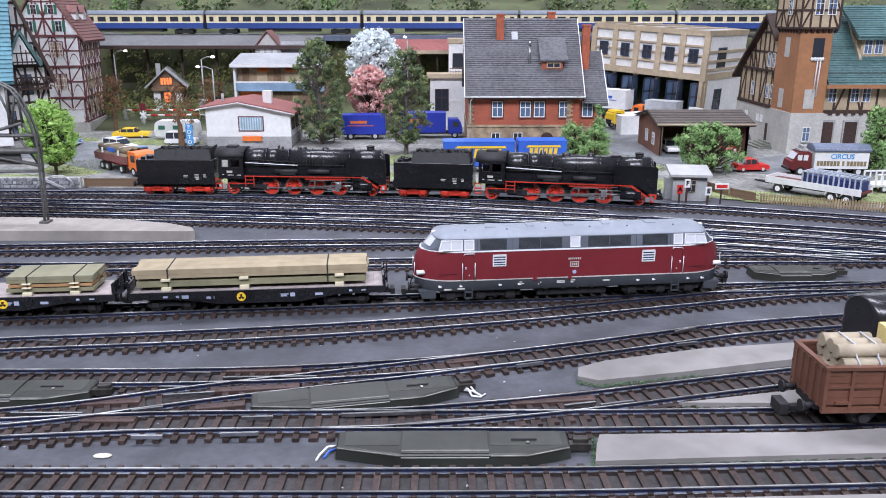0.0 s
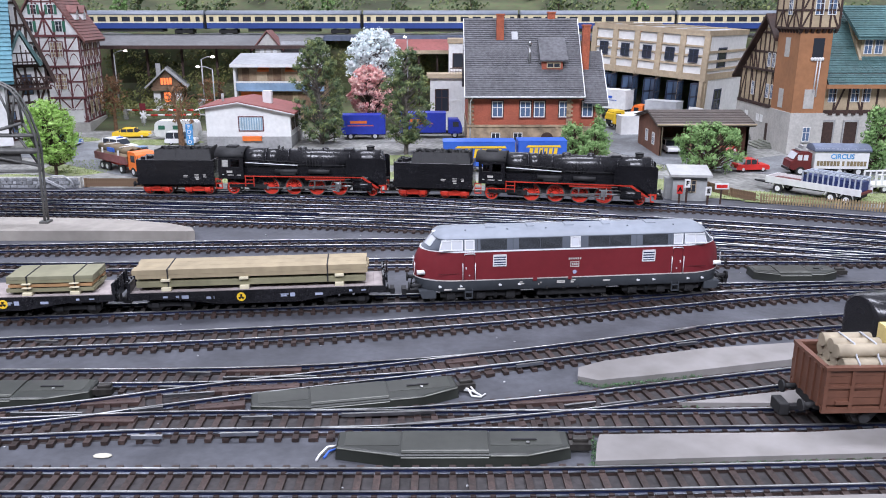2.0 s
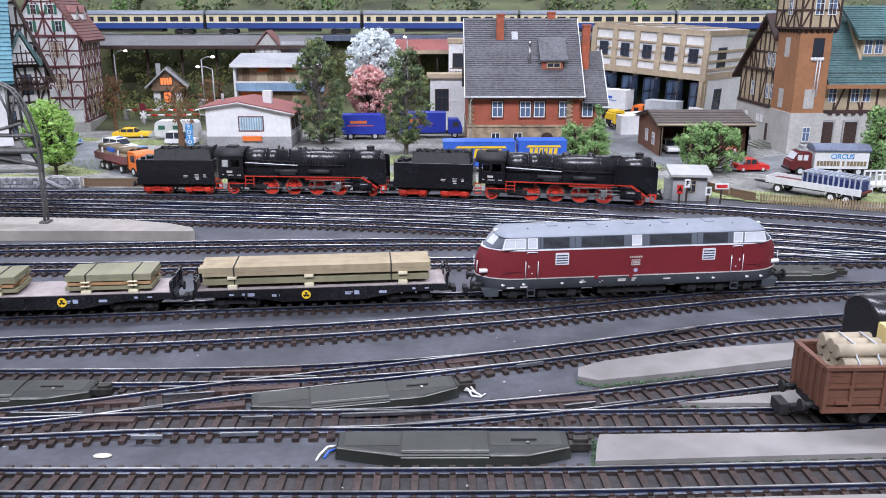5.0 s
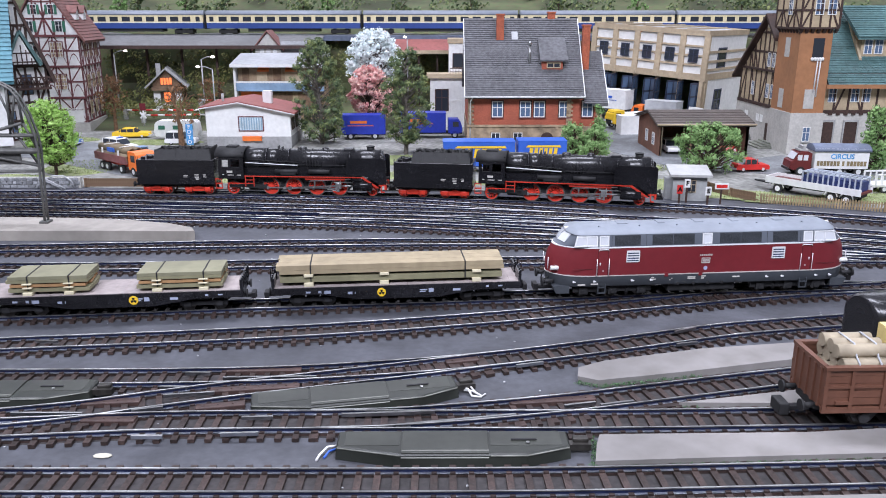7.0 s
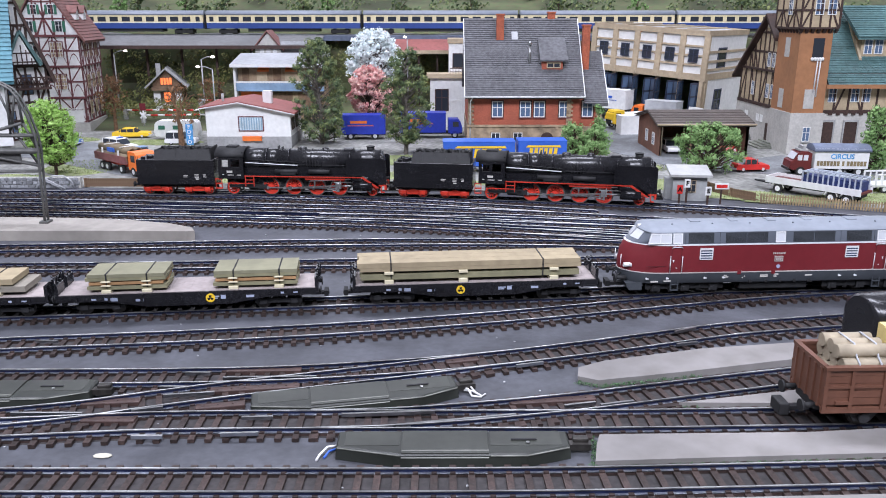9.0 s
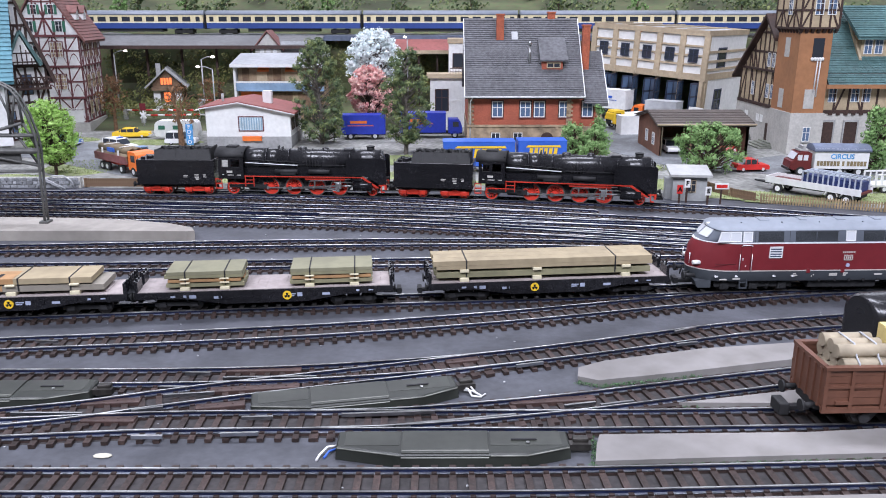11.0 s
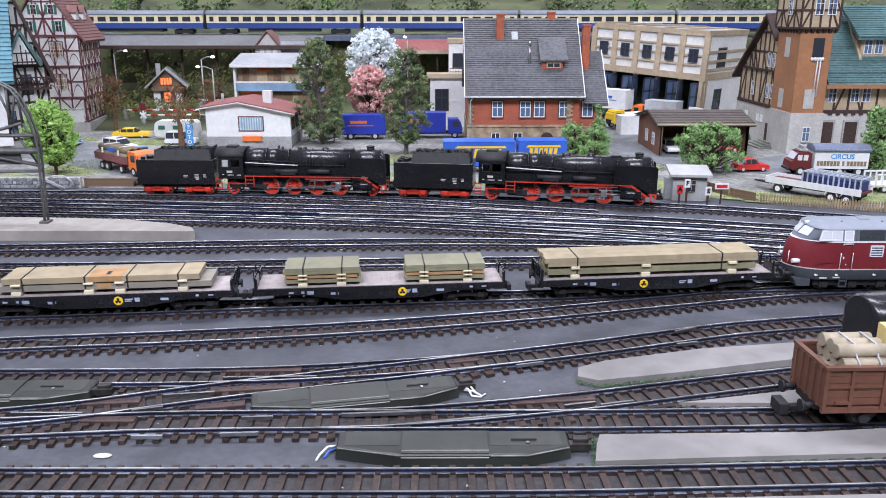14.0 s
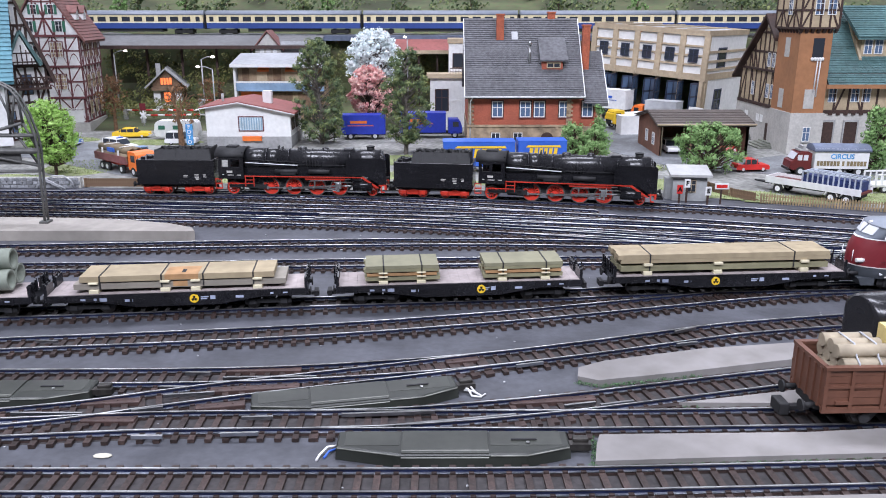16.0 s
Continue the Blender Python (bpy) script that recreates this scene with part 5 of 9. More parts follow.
def town_house_white():
    """White half-timbered chemist's house, its gable to the tracks."""
    h = thing("half_timbered_house", at(-684, 1318, 0, 8), "tall white half-timbered house with red-brown beams and roof", "house", "old town houses")
    W, D, Z1, Z2, Z3, AP = 100, 110, 58, 108, 156, 238
    part("plinth", Shape().box(-0.6, W + 0.6, -0.8, D, 0, 16), STONE, h)
    part("wall", Shape().box(0, W - 3, 0, D, 16, Z1).box(-1, W - 1.5, -2, D + 1, Z1, Z2).box(-2, W, -4, D + 2, Z2, Z3).prism([(-2, Z3), (W, Z3), (W / 2, AP)], -4, D + 2), OFFWHITE, h, "white plastered wall")
    for z0, z1, y, w, rows in ((18, Z1, -0.2, W - 3, 2), (Z1, Z2, -2.2, W, 2), (Z2, Z3, -4.2, W, 2)):
        br = []
        for i in range(5):
            br.append((i, 0, "n"))
            br.append((i, 1, "/\\"[i % 2]))
        b = part("timber_frame", beams(Shape(), w, z1 - z0, 5, rows, 2.4, br), TIMBERR, h, "red-brown timber frame")
        b.matrix_basis = at(-1, y, z0)
        b = part("timber_frame", beams(Shape(), D, z1 - z0, 6, rows, 2.6, [(i, j, "/\\"[(i + j) % 2]) for i in range(6) for j in range(2)]), TIMBERR, h)
        b.matrix_basis = at(W - 3 + (Z1 <= z0) * 1.6 + (Z2 <= z0) * 1.5 + 0.3, 0, z0, 90)
        part("jetty_beam", Shape().box(-3, W + 1, y - 2.4, y + 1, z1 - 2.6, z1 + 0.4), TIMBERR, h)
    g = Shape()
    for z in (Z3 + 26, Z3 + 52):
        hw = (W / 2 + 1) * (1 - (z - Z3) / (AP - Z3))
        g.box(W / 2 - hw, W / 2 + hw, -5, -3.8, z - 1.2, z + 1.2)
    for k in (-30, -14, 0, 14, 30):
        top = Z3 + (AP - Z3) * (1 - abs(k) / (W / 2 + 1)) - 2
        g.box(W / 2 + k - 1.2, W / 2 + k + 1.2, -5, -3.8, Z3, top)
    g.prism([(W / 2 - 14, Z3), (W / 2 - 11, Z3), (W / 2 + 11, Z3 + 50), (W / 2 + 8, Z3 + 50)], -5, -3.9)
    g.prism([(W / 2 + 14, Z3), (W / 2 + 11, Z3), (W / 2 - 11, Z3 + 50), (W / 2 - 8, Z3 + 50)], -5, -3.9)
    part("gable_frame", g, TIMBERR, h)
    for x in (W / 2 - 22, W / 2 + 22):
        window(h, x, -4.4, Z3 + 6, 9, 16, shutters=GREEN, frame_m=WHITE)
    for x in (W / 2 - 13, W / 2 + 13):
        window(h, x, -4.4, Z3 + 33, 8, 14, shutters=GREEN, frame_m=WHITE)
    for z, y in ((Z2 + 15, -4.6), (Z1 + 14, -2.6)):
        for x in (22, 64):
            window(h, x - 4.7, y, z, 8, 22, bars=(2, 4), frame_m=WHITE, pane_m=INFILL, lintel=TIMBERR)
            window(h, x + 4.7, y, z, 8, 22, bars=(2, 4), frame_m=WHITE, pane_m=INFILL, lintel=TIMBERR)
    for z in (Z2 + 15, Z1 + 14, 30):
        for y in (22, 52, 84):
            window(h, W + 0.5, y, z, 10, 20, 90, bars=(2, 3), frame_m=INFILL, pane_m=GLASS)
    window(h, 32, -0.6, 30, 14, 18, frame_m=WHITE, bars=(3, 3), pane_m=INFILL)
    part("shop_front", Shape().box(62, 92, -1.2, 0.2, 17, 36), WHITE, h, "white shop front")
    part("shop_door", Shape().box(46, 57, -1.2, 0.2, 12, 36), GREEN, h, "green shop door")
    text_shape("Apotheke", 7.2, WHITE, h, at(81, -2.4, 39, 0, 90), label="white raised letters of the chemist", bold=0.12)
    rf = Shape()
    slope_pts = [(W + 9, Z3 - 12), (W / 2, AP + 1.6), (W / 2, AP + 4), (W + 10, Z3 - 9)]
    rf.prism(slope_pts, -10, D + 6)
    rf.prism([(-11, Z3 - 12), (W / 2, AP + 1.6), (W / 2, AP + 4), (-12, Z3 - 9)], -10, D + 6)
    r = part("roof", rf, BROWNROOF, h, "red-brown tiled roof")
    n = 20
    for i in range(n):
        a, b = i / n, (i + 1) / n + 0.01
        xa, za = W + 10 + (W / 2 - W - 10) * a, Z3 - 9 + (AP + 13 - Z3) * a
        xb, zb = W + 10 + (W / 2 - W - 10) * b, Z3 - 9 + (AP + 13 - Z3) * b
        part("roof_course", Shape().prism([(xa, za), (xb, zb), (xb + 0.3, zb + 0.3), (xa + 1.2, za + 0.9)], -10.4, D + 6.4), BROWNROOF, r)
    for y, z in ((28, Z3 + 26), (70, Z3 + 26)):
        xx = W + 10 + (W / 2 - W - 10) * (z - Z3 + 9) / (AP + 13 - Z3)
        d = part("dormer", Shape().prism([(y - 8, z - 2), (y + 8, z - 2), (y + 8, z + 10), (y, z + 18), (y - 8, z + 10)], xx - 18, xx + 5, "x"), OFFWHITE, r, "small white dormer")
        part("dormer_roof", Shape().prism([(y - 10, z + 8), (y, z + 19), (y + 10, z + 8), (y + 10, z + 10), (y, z + 21), (y - 10, z + 10)], xx - 20, xx + 7, "x"), BROWNROOF, d)
        window(d, xx + 5.2, y, z, 8, 9, 90, frame_m=WHITE)
    return h


def town_house_dark():
    """Half-timbered house with a blue-green roof, gable and balcony to the tracks."""
    h = thing("half_timbered_house", at(-648, 1124, 0, 32), "white half-timbered house with dark beams, balcony and blue-green roof", "house", "old town houses")
    W, D, ZE, AP = 92, 84, 118, 262
    part("plinth", Shape().box(-70, W, -0.6, D, 0, 14), STONE, h)
    part("wall", Shape().box(-70, W - 4, 0, D, 14, 68).box(-70, W, -4, D, 68, ZE).prism([(-6, ZE), (W, ZE), (W / 2 - 3, AP)], -4, D), OFFWHITE, h, "white plastered wall")
    for z0, z1, y in ((16, 68, -0.2), (68, ZE, -4.2)):
        b = part("timber_frame", beams(Shape(), W, z1 - z0, 7, 2, 3.2, [(i, j, "/\\"[(i + j) % 2]) for i in (0, 2, 4, 6) for j in range(2)]), TIMBER, h, "dark timber frame")
        b.matrix_basis = at(0, y, z0)
    g = Shape()
    for k in range(-42, 43, 9):
        top = ZE + (AP - ZE) * (1 - abs(k) / 49) - 2
        g.box(43 + k - 1.5, 43 + k + 1.5, -5, -3.8, ZE, top)
    for z in (ZE + 2, ZE + 32, ZE + 56, ZE + 86):
        hw = 49 * (1 - (z - ZE) / (AP - ZE))
        g.box(43 - hw, 43 + hw, -5.4, -3.8, z - 1.6, z + 1.6)
    for k in range(-3, 3):
        g.prism([(43 + k * 9, ZE + 33), (45.6 + k * 9, ZE + 33), (52 + k * 9, ZE + 55), (49.4 + k * 9, ZE + 55)], -5.1, -3.9)
        g.prism([(49.4 + k * 9, ZE + 33), (52 + k * 9, ZE + 33), (45.6 + k * 9, ZE + 55), (43 + k * 9, ZE + 55)], -5.15, -3.9)
    part("gable_frame", g, TIMBER, h)
    for x in (24, 60):
        window(h, x, -4.5, ZE + 8, 11, 18, frame_m=INFILL, pane_m=GLASSB)
    for x in (14, 40, 66):
        window(h, x, -4.5, 80, 12, 26, frame_m=TIMBER, pane_m=GLASSB)
        window(h, x, -0.5, 26, 12, 30, frame_m=TIMBER, pane_m=GLASSB)
    rf = Shape().prism([(W + 8, ZE - 24), (43, AP + 2), (43, AP + 8), (W + 12, ZE - 20)], -14, D + 4)
    rf.prism([(-14, ZE - 14), (43, AP + 2), (43, AP + 8), (-18, ZE - 10)], -14, D + 4)
    part("roof", rf, TIMBER, h, "dark barge boards and roof edge")
    part("wing_wall", Shape().box(-100, 36, -42, 0, 14, ZE - 14), OFFWHITE, h)
    wr = part("wing_roof", Shape().prism([(-57, ZE - 17), (0, ZE + 129), (0, ZE + 126), (-57, ZE - 20)], -110, 46, "x"), SKYTEAL, h, "blue-green roof slope of the wing")
    courses(wr, [(-110, 46, -58, ZE - 16, 0, ZE + 130, 2.2, 6, 0, 14)], SKYTEAL)
    dm = Shape().prism([(40, 122), (62, 166), (65, 168), (44, 119)], -26, -4).prism([(84, 119), (62, 166), (65, 168), (88, 122)], -26, -4)
    part("bay_roof", dm, TEAL, h, "small teal bay roof")
    part("bay_gable", Shape().prism([(46, 122), (80, 122), (63, 162)], -20, -8), OFFWHITE, h)
    bb = Shape()
    for k in range(5):
        bb.box(50 + k * 6, 51.6 + k * 6, -20.6, -19.8, 122, 150 - abs(k - 2.2) * 11)
    for z in (124, 136):
        bb.box(47 + (z - 124) * 0.4, 79 - (z - 124) * 0.4, -20.8, -19.8, z, z + 1.8)
    part("bay_beams", bb, TIMBER, h)
    bal = Shape().box(22, W + 4, -16, -4, 86, 89).box(22, W + 4, -16, -14.6, 102, 104)
    for k in range(12):
        x = 22 + k * 6.2
        bal.prism([(x, 89), (x + 1.4, 89), (x + 6, 102), (x + 4.6, 102)], -15.8, -15)
        bal.prism([(x + 4.6, 89), (x + 6, 89), (x + 1.4, 102), (x, 102)], -15.6, -14.8)
    part("balcony", bal, TIMBER, h, "dark wooden balcony with crossed rails")
    return h


def white_bungalow():
    h = thing("white_bungalow", at(-343, 1164, 0), "white house with dull red roof and striped curtain window", "house")
    W, D = 122, 92
    part("plinth", Shape().box(-0.5, W + 0.5, -0.6, D, 0, 18), CONCRETE, h)
    part("wall", Shape().prism([(0, 18), (W, 18), (W, 52), (W * 0.40, 66.5), (0, 60)], 0, D), WHITE, h, "white plastered wall")
    rs = Shape()
    for i in range(9):
        y0, y1 = -7 + i * 12, 5.3 + i * 12
        rs.prism([(-8, 58.8), (W * 0.40, 67.4), (W * 0.40, 69.4), (-8, 61.0)], y0, y1)
        rs.prism([(W + 8, 50.8), (W * 0.40, 67.4), (W * 0.40, 69.4), (W + 8, 53.2)], y0, y1)
    part("roof", rs, REDROOF, h, "dull red roof")
    part("fascia", Shape().prism([(-8, 58), (W * 0.40, 66.6), (W + 8, 50), (W + 8, 51.2), (W * 0.40, 68), (-8, 59.2)], -8, -7), OFFWHITE, h)
    part("chimney", Shape().box(76, 89, 36, 46, 62, 80), OFFWHITE, h, "white chimney")
    part("flue", Shape().cyl((16, 40, 60), (16, 40, 76), 2, 8), CONCRETE, h)
    w = window(h, 65, -0.4, 27, 34, 19, bars=(1, 1), frame_m=TIMBERR, pane_m=CURTAIN, fw=1.4)
    for i in range(9):
        part("curtain_stripe", Shape().box(-14 + i * 3.6, -12.6 + i * 3.6, -0.5, 0.1, 0.4, 18.4), LBLUEC, w)
    part("flower_box", Shape().cbox(52, 80, -5, -0.5, 12, 19, 0.5), ORANGE, h, "orange flower box")
    for y in (18, 50):
        window(h, W + 0.4, y, 28, 18, 14, 90, frame_m=TIMBER)
    return h


LBLUEC = mat("pale_blue_cloth", (0.25, 0.40, 0.52), 0.8, var=0.06, scale=200)


def cafe():
    h = thing("balcony_house", at(-358, 1418, 8), "two-storey house with blue balcony and grey roof", "house")
    W, D = 150, 70
    part("wall", Shape().box(0, W, 8, D, 0, 90), BEIGEW, h, "tan wall with brown panels")
    part("balcony", Shape().box(-2, W, -4, 8, 52, 66), BALCB, h, "pale blue balcony front")
    part("balcony_rail", Shape().box(-2, W, -4.6, -3, 66, 69), WHITE, h)
    part("side_wall", Shape().box(-5, -1, -4, D, 0, 94), WHITE, h)
    part("roof", Shape().prism([(-12, 94), (D + 4, 110), (D + 4, 113), (-12, 98)], -8, W + 4, "x"), GREYROOF, h, "flat pale grey roof")
    part("roof_edge", Shape().box(-8, W + 4, -13, -11, 93, 98.5), OFFWHITE, h)
    for x, w in ((8, 12), (33, 18), (62, 14), (82, 30), (118, 14)):
        part("panel", Shape().box(x, x + w, 7, 8.2, 68, 90), BROWNP if w < 16 else INFILL, h)
    for x in (36, 84):
        part("awning", Shape().prism([(0, 88), (8, 92), (8, 90), (0, 85)], x, x + 20, "x"), ORANGE, h, "orange awning")
    for x in (0, 50, 100):
        part("ground_panel", Shape().box(x + 4, x + 44, 7, 8.2, 20, 50), ORANGE if x == 0 else BROWNP, h)
    return h


BEIGEW = mat("tan_wall", (0.38, 0.27, 0.17), 0.8, var=0.1, scale=200)
BALCB = mat("pale_blue_panel", (0.28, 0.42, 0.60), 0.6, var=0.05, scale=200)


def chalet():
    h = thing("small_chalet", at(-526, 1476, 26, 14), "small chalet with orange glowing windows and grey roof", "house")
    part("wall", Shape().box(0, 48, 0, 50, -6, 34), OFFWHITE, h)
    part("upper_wall", Shape().prism([(0, 34), (48, 34), (48, 42), (24, 64), (0, 42)], -3, 50), BROWNP, h, "brown timber gable")
    part("roof", Shape().prism([(-12, 34), (24, 67), (24, 70), (-14, 36)], -12, 60).prism([(60, 34), (24, 67), (24, 70), (62, 36)], -12, 60), CONCRETE, h, "grey overhanging roof")
    part("chimney", Shape().box(6, 14, 18, 26, 52, 76), CONCRETE, h)
    window(h, 24, -3.4, 40, 19, 12, frame_m=BROWNP, pane_m=GLOW, bars=(4, 1))
    window(h, 24, -0.4, 8, 11, 18, frame_m=BROWNP, pane_m=GLOW, bars=(2, 3), shutters=TIMBER)
    part("balcony", Shape().box(-2, 50, -9, -2.6, 30, 36), BROWNP, h)
    return h


def chapel():
    h = thing("grey_gabled_house", at(-342, 1502, 0), "small grey gabled house with red-brown roof", "house")
    part("wall", Shape().prism([(0, 0), (46, 0), (46, 128), (23, 156), (0, 128)], 0, 40), STONE, h)
    part("roof", Shape().prism([(-6, 124), (23, 158), (23, 161), (-6, 127)], -4, 46).prism([(52, 124), (23, 158), (23, 161), (52, 127)], -4, 46), BROWNROOF, h)
    for x in (12, 24, 36):
        window(h, x, -0.4, 118, 6, 10, frame_m=WHITE, bars=(1, 1), pane_m=OFFWHITE)
    part("rear_roof", Shape().box(46, 120, 4, 60, 118, 140), GREYROOF, h, "grey roof of the rear wing")
    return h


def cream_building():
    h = thing("flat_roofed_building", at(-22, 1392, 0), "cream flat-roofed building with dark window", "house")
    part("wall", Shape().box(0, 64, 0, 60, 0, 84).box(32, 70, 40, 90, 84, 140), OFFWHITE, h)
    part("flat_roof", Shape().box(-6, 64, -6, 40, 84, 91), BEIGE, h)
    part("upper_roof", Shape().box(30, 72, 38, 92, 140, 148), BEIGE, h)
    window(h, 20, -0.4, 30, 20, 34, frame_m=TIMBER, bars=(2, 2))
    window(h, 46, -0.4, 12, 16, 34, frame_m=WHITE, bars=(1, 1), pane_m=OFFWHITE)
    window(h, 48, 39.4, 100, 16, 22, frame_m=TIMBER, bars=(1, 1))
    r = Shape().tube([(34, -2, 100), (64, -2, 100)], 0.6).tube([(34, -2, 95), (64, -2, 95)], 0.5)
    for x in range(34, 66, 5):
        r.tube([(x, -2, 90), (x, -2, 100)], 0.4)
    part("railing", r, TIMBER, h)
    return h


def depot():
    """Local x runs along the front from its far end (0) to the near corner (226); local -y faces the yard."""
    h = thing("truck_depot", at(279, 1556, 14) @ pose(0, 0, 0, 0, 3.2, -41.6), "white and beige truck depot with a row of tall gates", "depot")
    L, D, H = 221, 170, 160
    part("wall", Shape().box(0, L, 2, D, 82, H - 6).box(L - 3, L, 2, D, -2, 84).box(0, L, D - 3, D, -2, 84).box(0, 3, 2, D, -2, 84), WHITE, h, "white wall panels")
    part("hall_floor", Shape().box(0, L, 2, D, -8, 0), ROADM, h)
    part("cornice", Shape().box(-2, L + 2, -2, 3, H - 9, H).box(L - 3, L + 2, -2, D, H - 9, H).box(-2, 2, -2, D, H - 9, H).box(-2, L + 2, D - 3, D + 1, H - 9, H), BEIGE, h, "beige cornice")
    part("belt", Shape().box(-2, L + 2, -1.4, 3, 76, 87).box(L - 3, L + 1.6, -1.4, D, 76, 87), BEIGE, h, "beige belt course")
    part("roof", Shape().box(2, L - 3, 3, D - 3, H - 10, H - 6), GREYROOF, h)
    for i in range(5):
        part("skylight", Shape().cbox(22 + i * 39, 43 + i * 39, 14, D - 20, H - 6, H - 1, 1), CONCRETE if i % 2 else GREYROOF, h, "long roof light")
        part("roof_beam", Shape().box(10 + i * 42, 15 + i * 42, 4, D - 4, H - 6, H + 1.5), BEIGE, h, "beige beam across the roof")
    for i in range(6):
        x = i * L / 5
        part("pilaster", Shape().box(x - 5, x + 5, -2.6, 3, 76, H - 6), BEIGE, h)
        part("column", Shape().box(x - 4, x + 4, 6, 14, -4, 78), BEIGE, h)
    for i in range(5):
        x = (i + 0.5) * L / 5
        for z in (100, 116, 132):
            part("sun_bar", Shape().box(x - 17, x + 17, -1.0, 2.4, z, z + 3), BEIGE, h)
        window(h, x, -1.2, 107, 15, 20, frame_m=GLASSNAVY, bars=(2, 2), fw=1.3)
        for k in (0, 1):
            g = part("gate", Shape().box(-0.8, 0.8, -17, 17, 0, 72), GLASSB, h, "open dark blue gate leaf")
            g.matrix_basis = at(x - 15 + 30 * k, -4, 0, 12 - 24 * k)
            f = Shape()
            for z in (0, 24, 48, 70):
                f.box(-1.2, 1.2, -17, 17, z, z + 2.4)
            for y in (-17, -1, 15):
                f.box(-1.2, 1.2, y, y + 2, 0, 72)
            part("gate_frame", f, GLASSNAVY, g)
    # end wall
    for z in (92, 106, 122):
        part("sun_bar", Shape().box(L - 1, L + 2.2, 4, D, z, z + 4), BEIGE, h)
    window(h, L + 0.6, 66, 98, 30, 30, 90, frame_m=GLASSNAVY, bars=(1, 1))
    part("corner_post", Shape().box(L - 4, L + 2.6, -3, 8, -2, H), BEIGE, h)
    window(h, L + 0.6, 70, 6, 26, 50, 90, frame_m=GLASSNAVY, bars=(2, 3))
    # Matt black sheet stands in for the shade deep inside the hall.
    part("hall_dark_sheet", Shape().box(6, L - 6, D - 8, D - 4, 0, 80), DARK, h)
    return h


GLASSNAVY = mat("navy_frame", (0.03, 0.04, 0.08), 0.5, var=0.1, scale=200)


def fire_station():
    h = thing("fire_station", at(480, 1112, 0, 1.5) @ at(-494, -1112, 0), "half-timbered fire station with brown hose tower and teal roof", "fire station")
    X0, X1, Y0, Y1, ZS, ZE, ZR = 499, 800, 1128, 1312, 58, 109, 190
    YM = 1218
    part("plinth", Shape().box(X0 - 3, X1, Y0 - 3, Y1 + 2, 0, ZS), STONE, h, "grey stone ground floor")
    part("wall", Shape().box(X0, X1, Y0, Y1, ZS, ZE).prism([(Y0, ZE), (Y1, ZE), (YM, ZR - 4)], X0, X1, "x"), INFILL, h, "beige plaster between the beams")
    fr = part("timber_frame", beams(Shape(), X1 - 540, ZE - ZS, 13, 1, 2.8, [(i, 0, "/\\"[(i // 2) % 2]) for i in (1, 2, 5, 6, 9, 10)]), TIMBER, h, "dark brown timber frame")
    fr.matrix_basis = at(540, Y0 - 0.3, ZS)
    part("jetty_beam", Shape().box(538, X1, Y0 - 4, Y0, ZS - 2, ZS + 2.4), TIMBER, h)
    for k in range(22):
        part("beam_end", Shape().box(541 + k * 11, 546 + k * 11, Y0 - 5, Y0 - 1, ZS - 4.5, ZS - 1.8), TIMBER, h)
    sd = beams(Shape(), Y1 - 1178, ZE - ZS, 7, 1, 2.8, [(0, 0, "/"), (2, 0, "\\"), (4, 0, "/"), (6, 0, "\\")])
    o = part("timber_frame", sd, TIMBER, h)
    o.matrix_basis = at(X0 - 0.3, Y1, ZS, -90)
    gb = Shape()
    for k in range(-5, 6):
        y = YM + k * 16
        top = ZE + (ZR - 4 - ZE) * (1 - abs(k * 16) / 94.0)
        if top > ZE + 4:
            gb.box(X0 - 1, X0 + 0.4, y - 1.4, y + 1.4, ZE, top)
    for z in (ZE, ZE + 26, ZE + 54):
        hw = 92 * (1 - (z - ZE) / (ZR - 4 - ZE))
        gb.box(X0 - 1.2 - (z == ZE) * 2, X0 + 0.4, YM - hw, YM + hw, z - 1.6, z + 1.6)
    for k in (-3, -1, 1, 3, 4):
        y = YM + k * 16
        gb.prism([(y - 14, ZE + 1), (y - 11, ZE + 1), (y + 1, ZE + 25), (y - 2, ZE + 25)], X0 - 1.05, X0 + 0.4, "x")
    part("gable_frame", gb, TIMBER, h)
    part("jetty_beam", Shape().box(X0 - 4, X0, 1176, Y1, ZS - 2, ZS + 2.4), TIMBER, h)
    for y, z in ((1196, ZE + 6), (1212, ZE + 6), (1262, ZS + 12), (1208, ZS + 12), (1192, ZS + 12), (1222, ZE + 62)):
        window(h, X0 - 0.8, y, z, 8, 19 if z < 150 else 12, -90, frame_m=WHITE, bars=(2, 2), pane_m=GLASSB)
    for x in (556, 588, 604, 640, 656, 700):
        window(h, x, Y0 - 0.6, ZS + 14, 10, 18, frame_m=WHITE, bars=(2, 2), pane_m=GLASSB)
    for y, w in ((1270, 9), (1226, 7), (1212, 7)):
        window(h, X0 - 3.4, y, 34, w, 9, -90, frame_m=WHITE, bars=(1, 1), pane_m=WHITE)
    for y in (1270, 1186):
        part("door", Shape().box(X0 - 4.4, X0 - 2.6, y - 8, y + 8, 6 if y > 1200 else 4, 34), TIMBER, h, "dark wooden door")
    for x in (552, 586, 640, 690):
        part("gate", Shape().box(x - 9, x + 9, Y0 - 4.2, Y0 - 2.6, 14, 44), TIMBER, h, "dark gate with lattice")
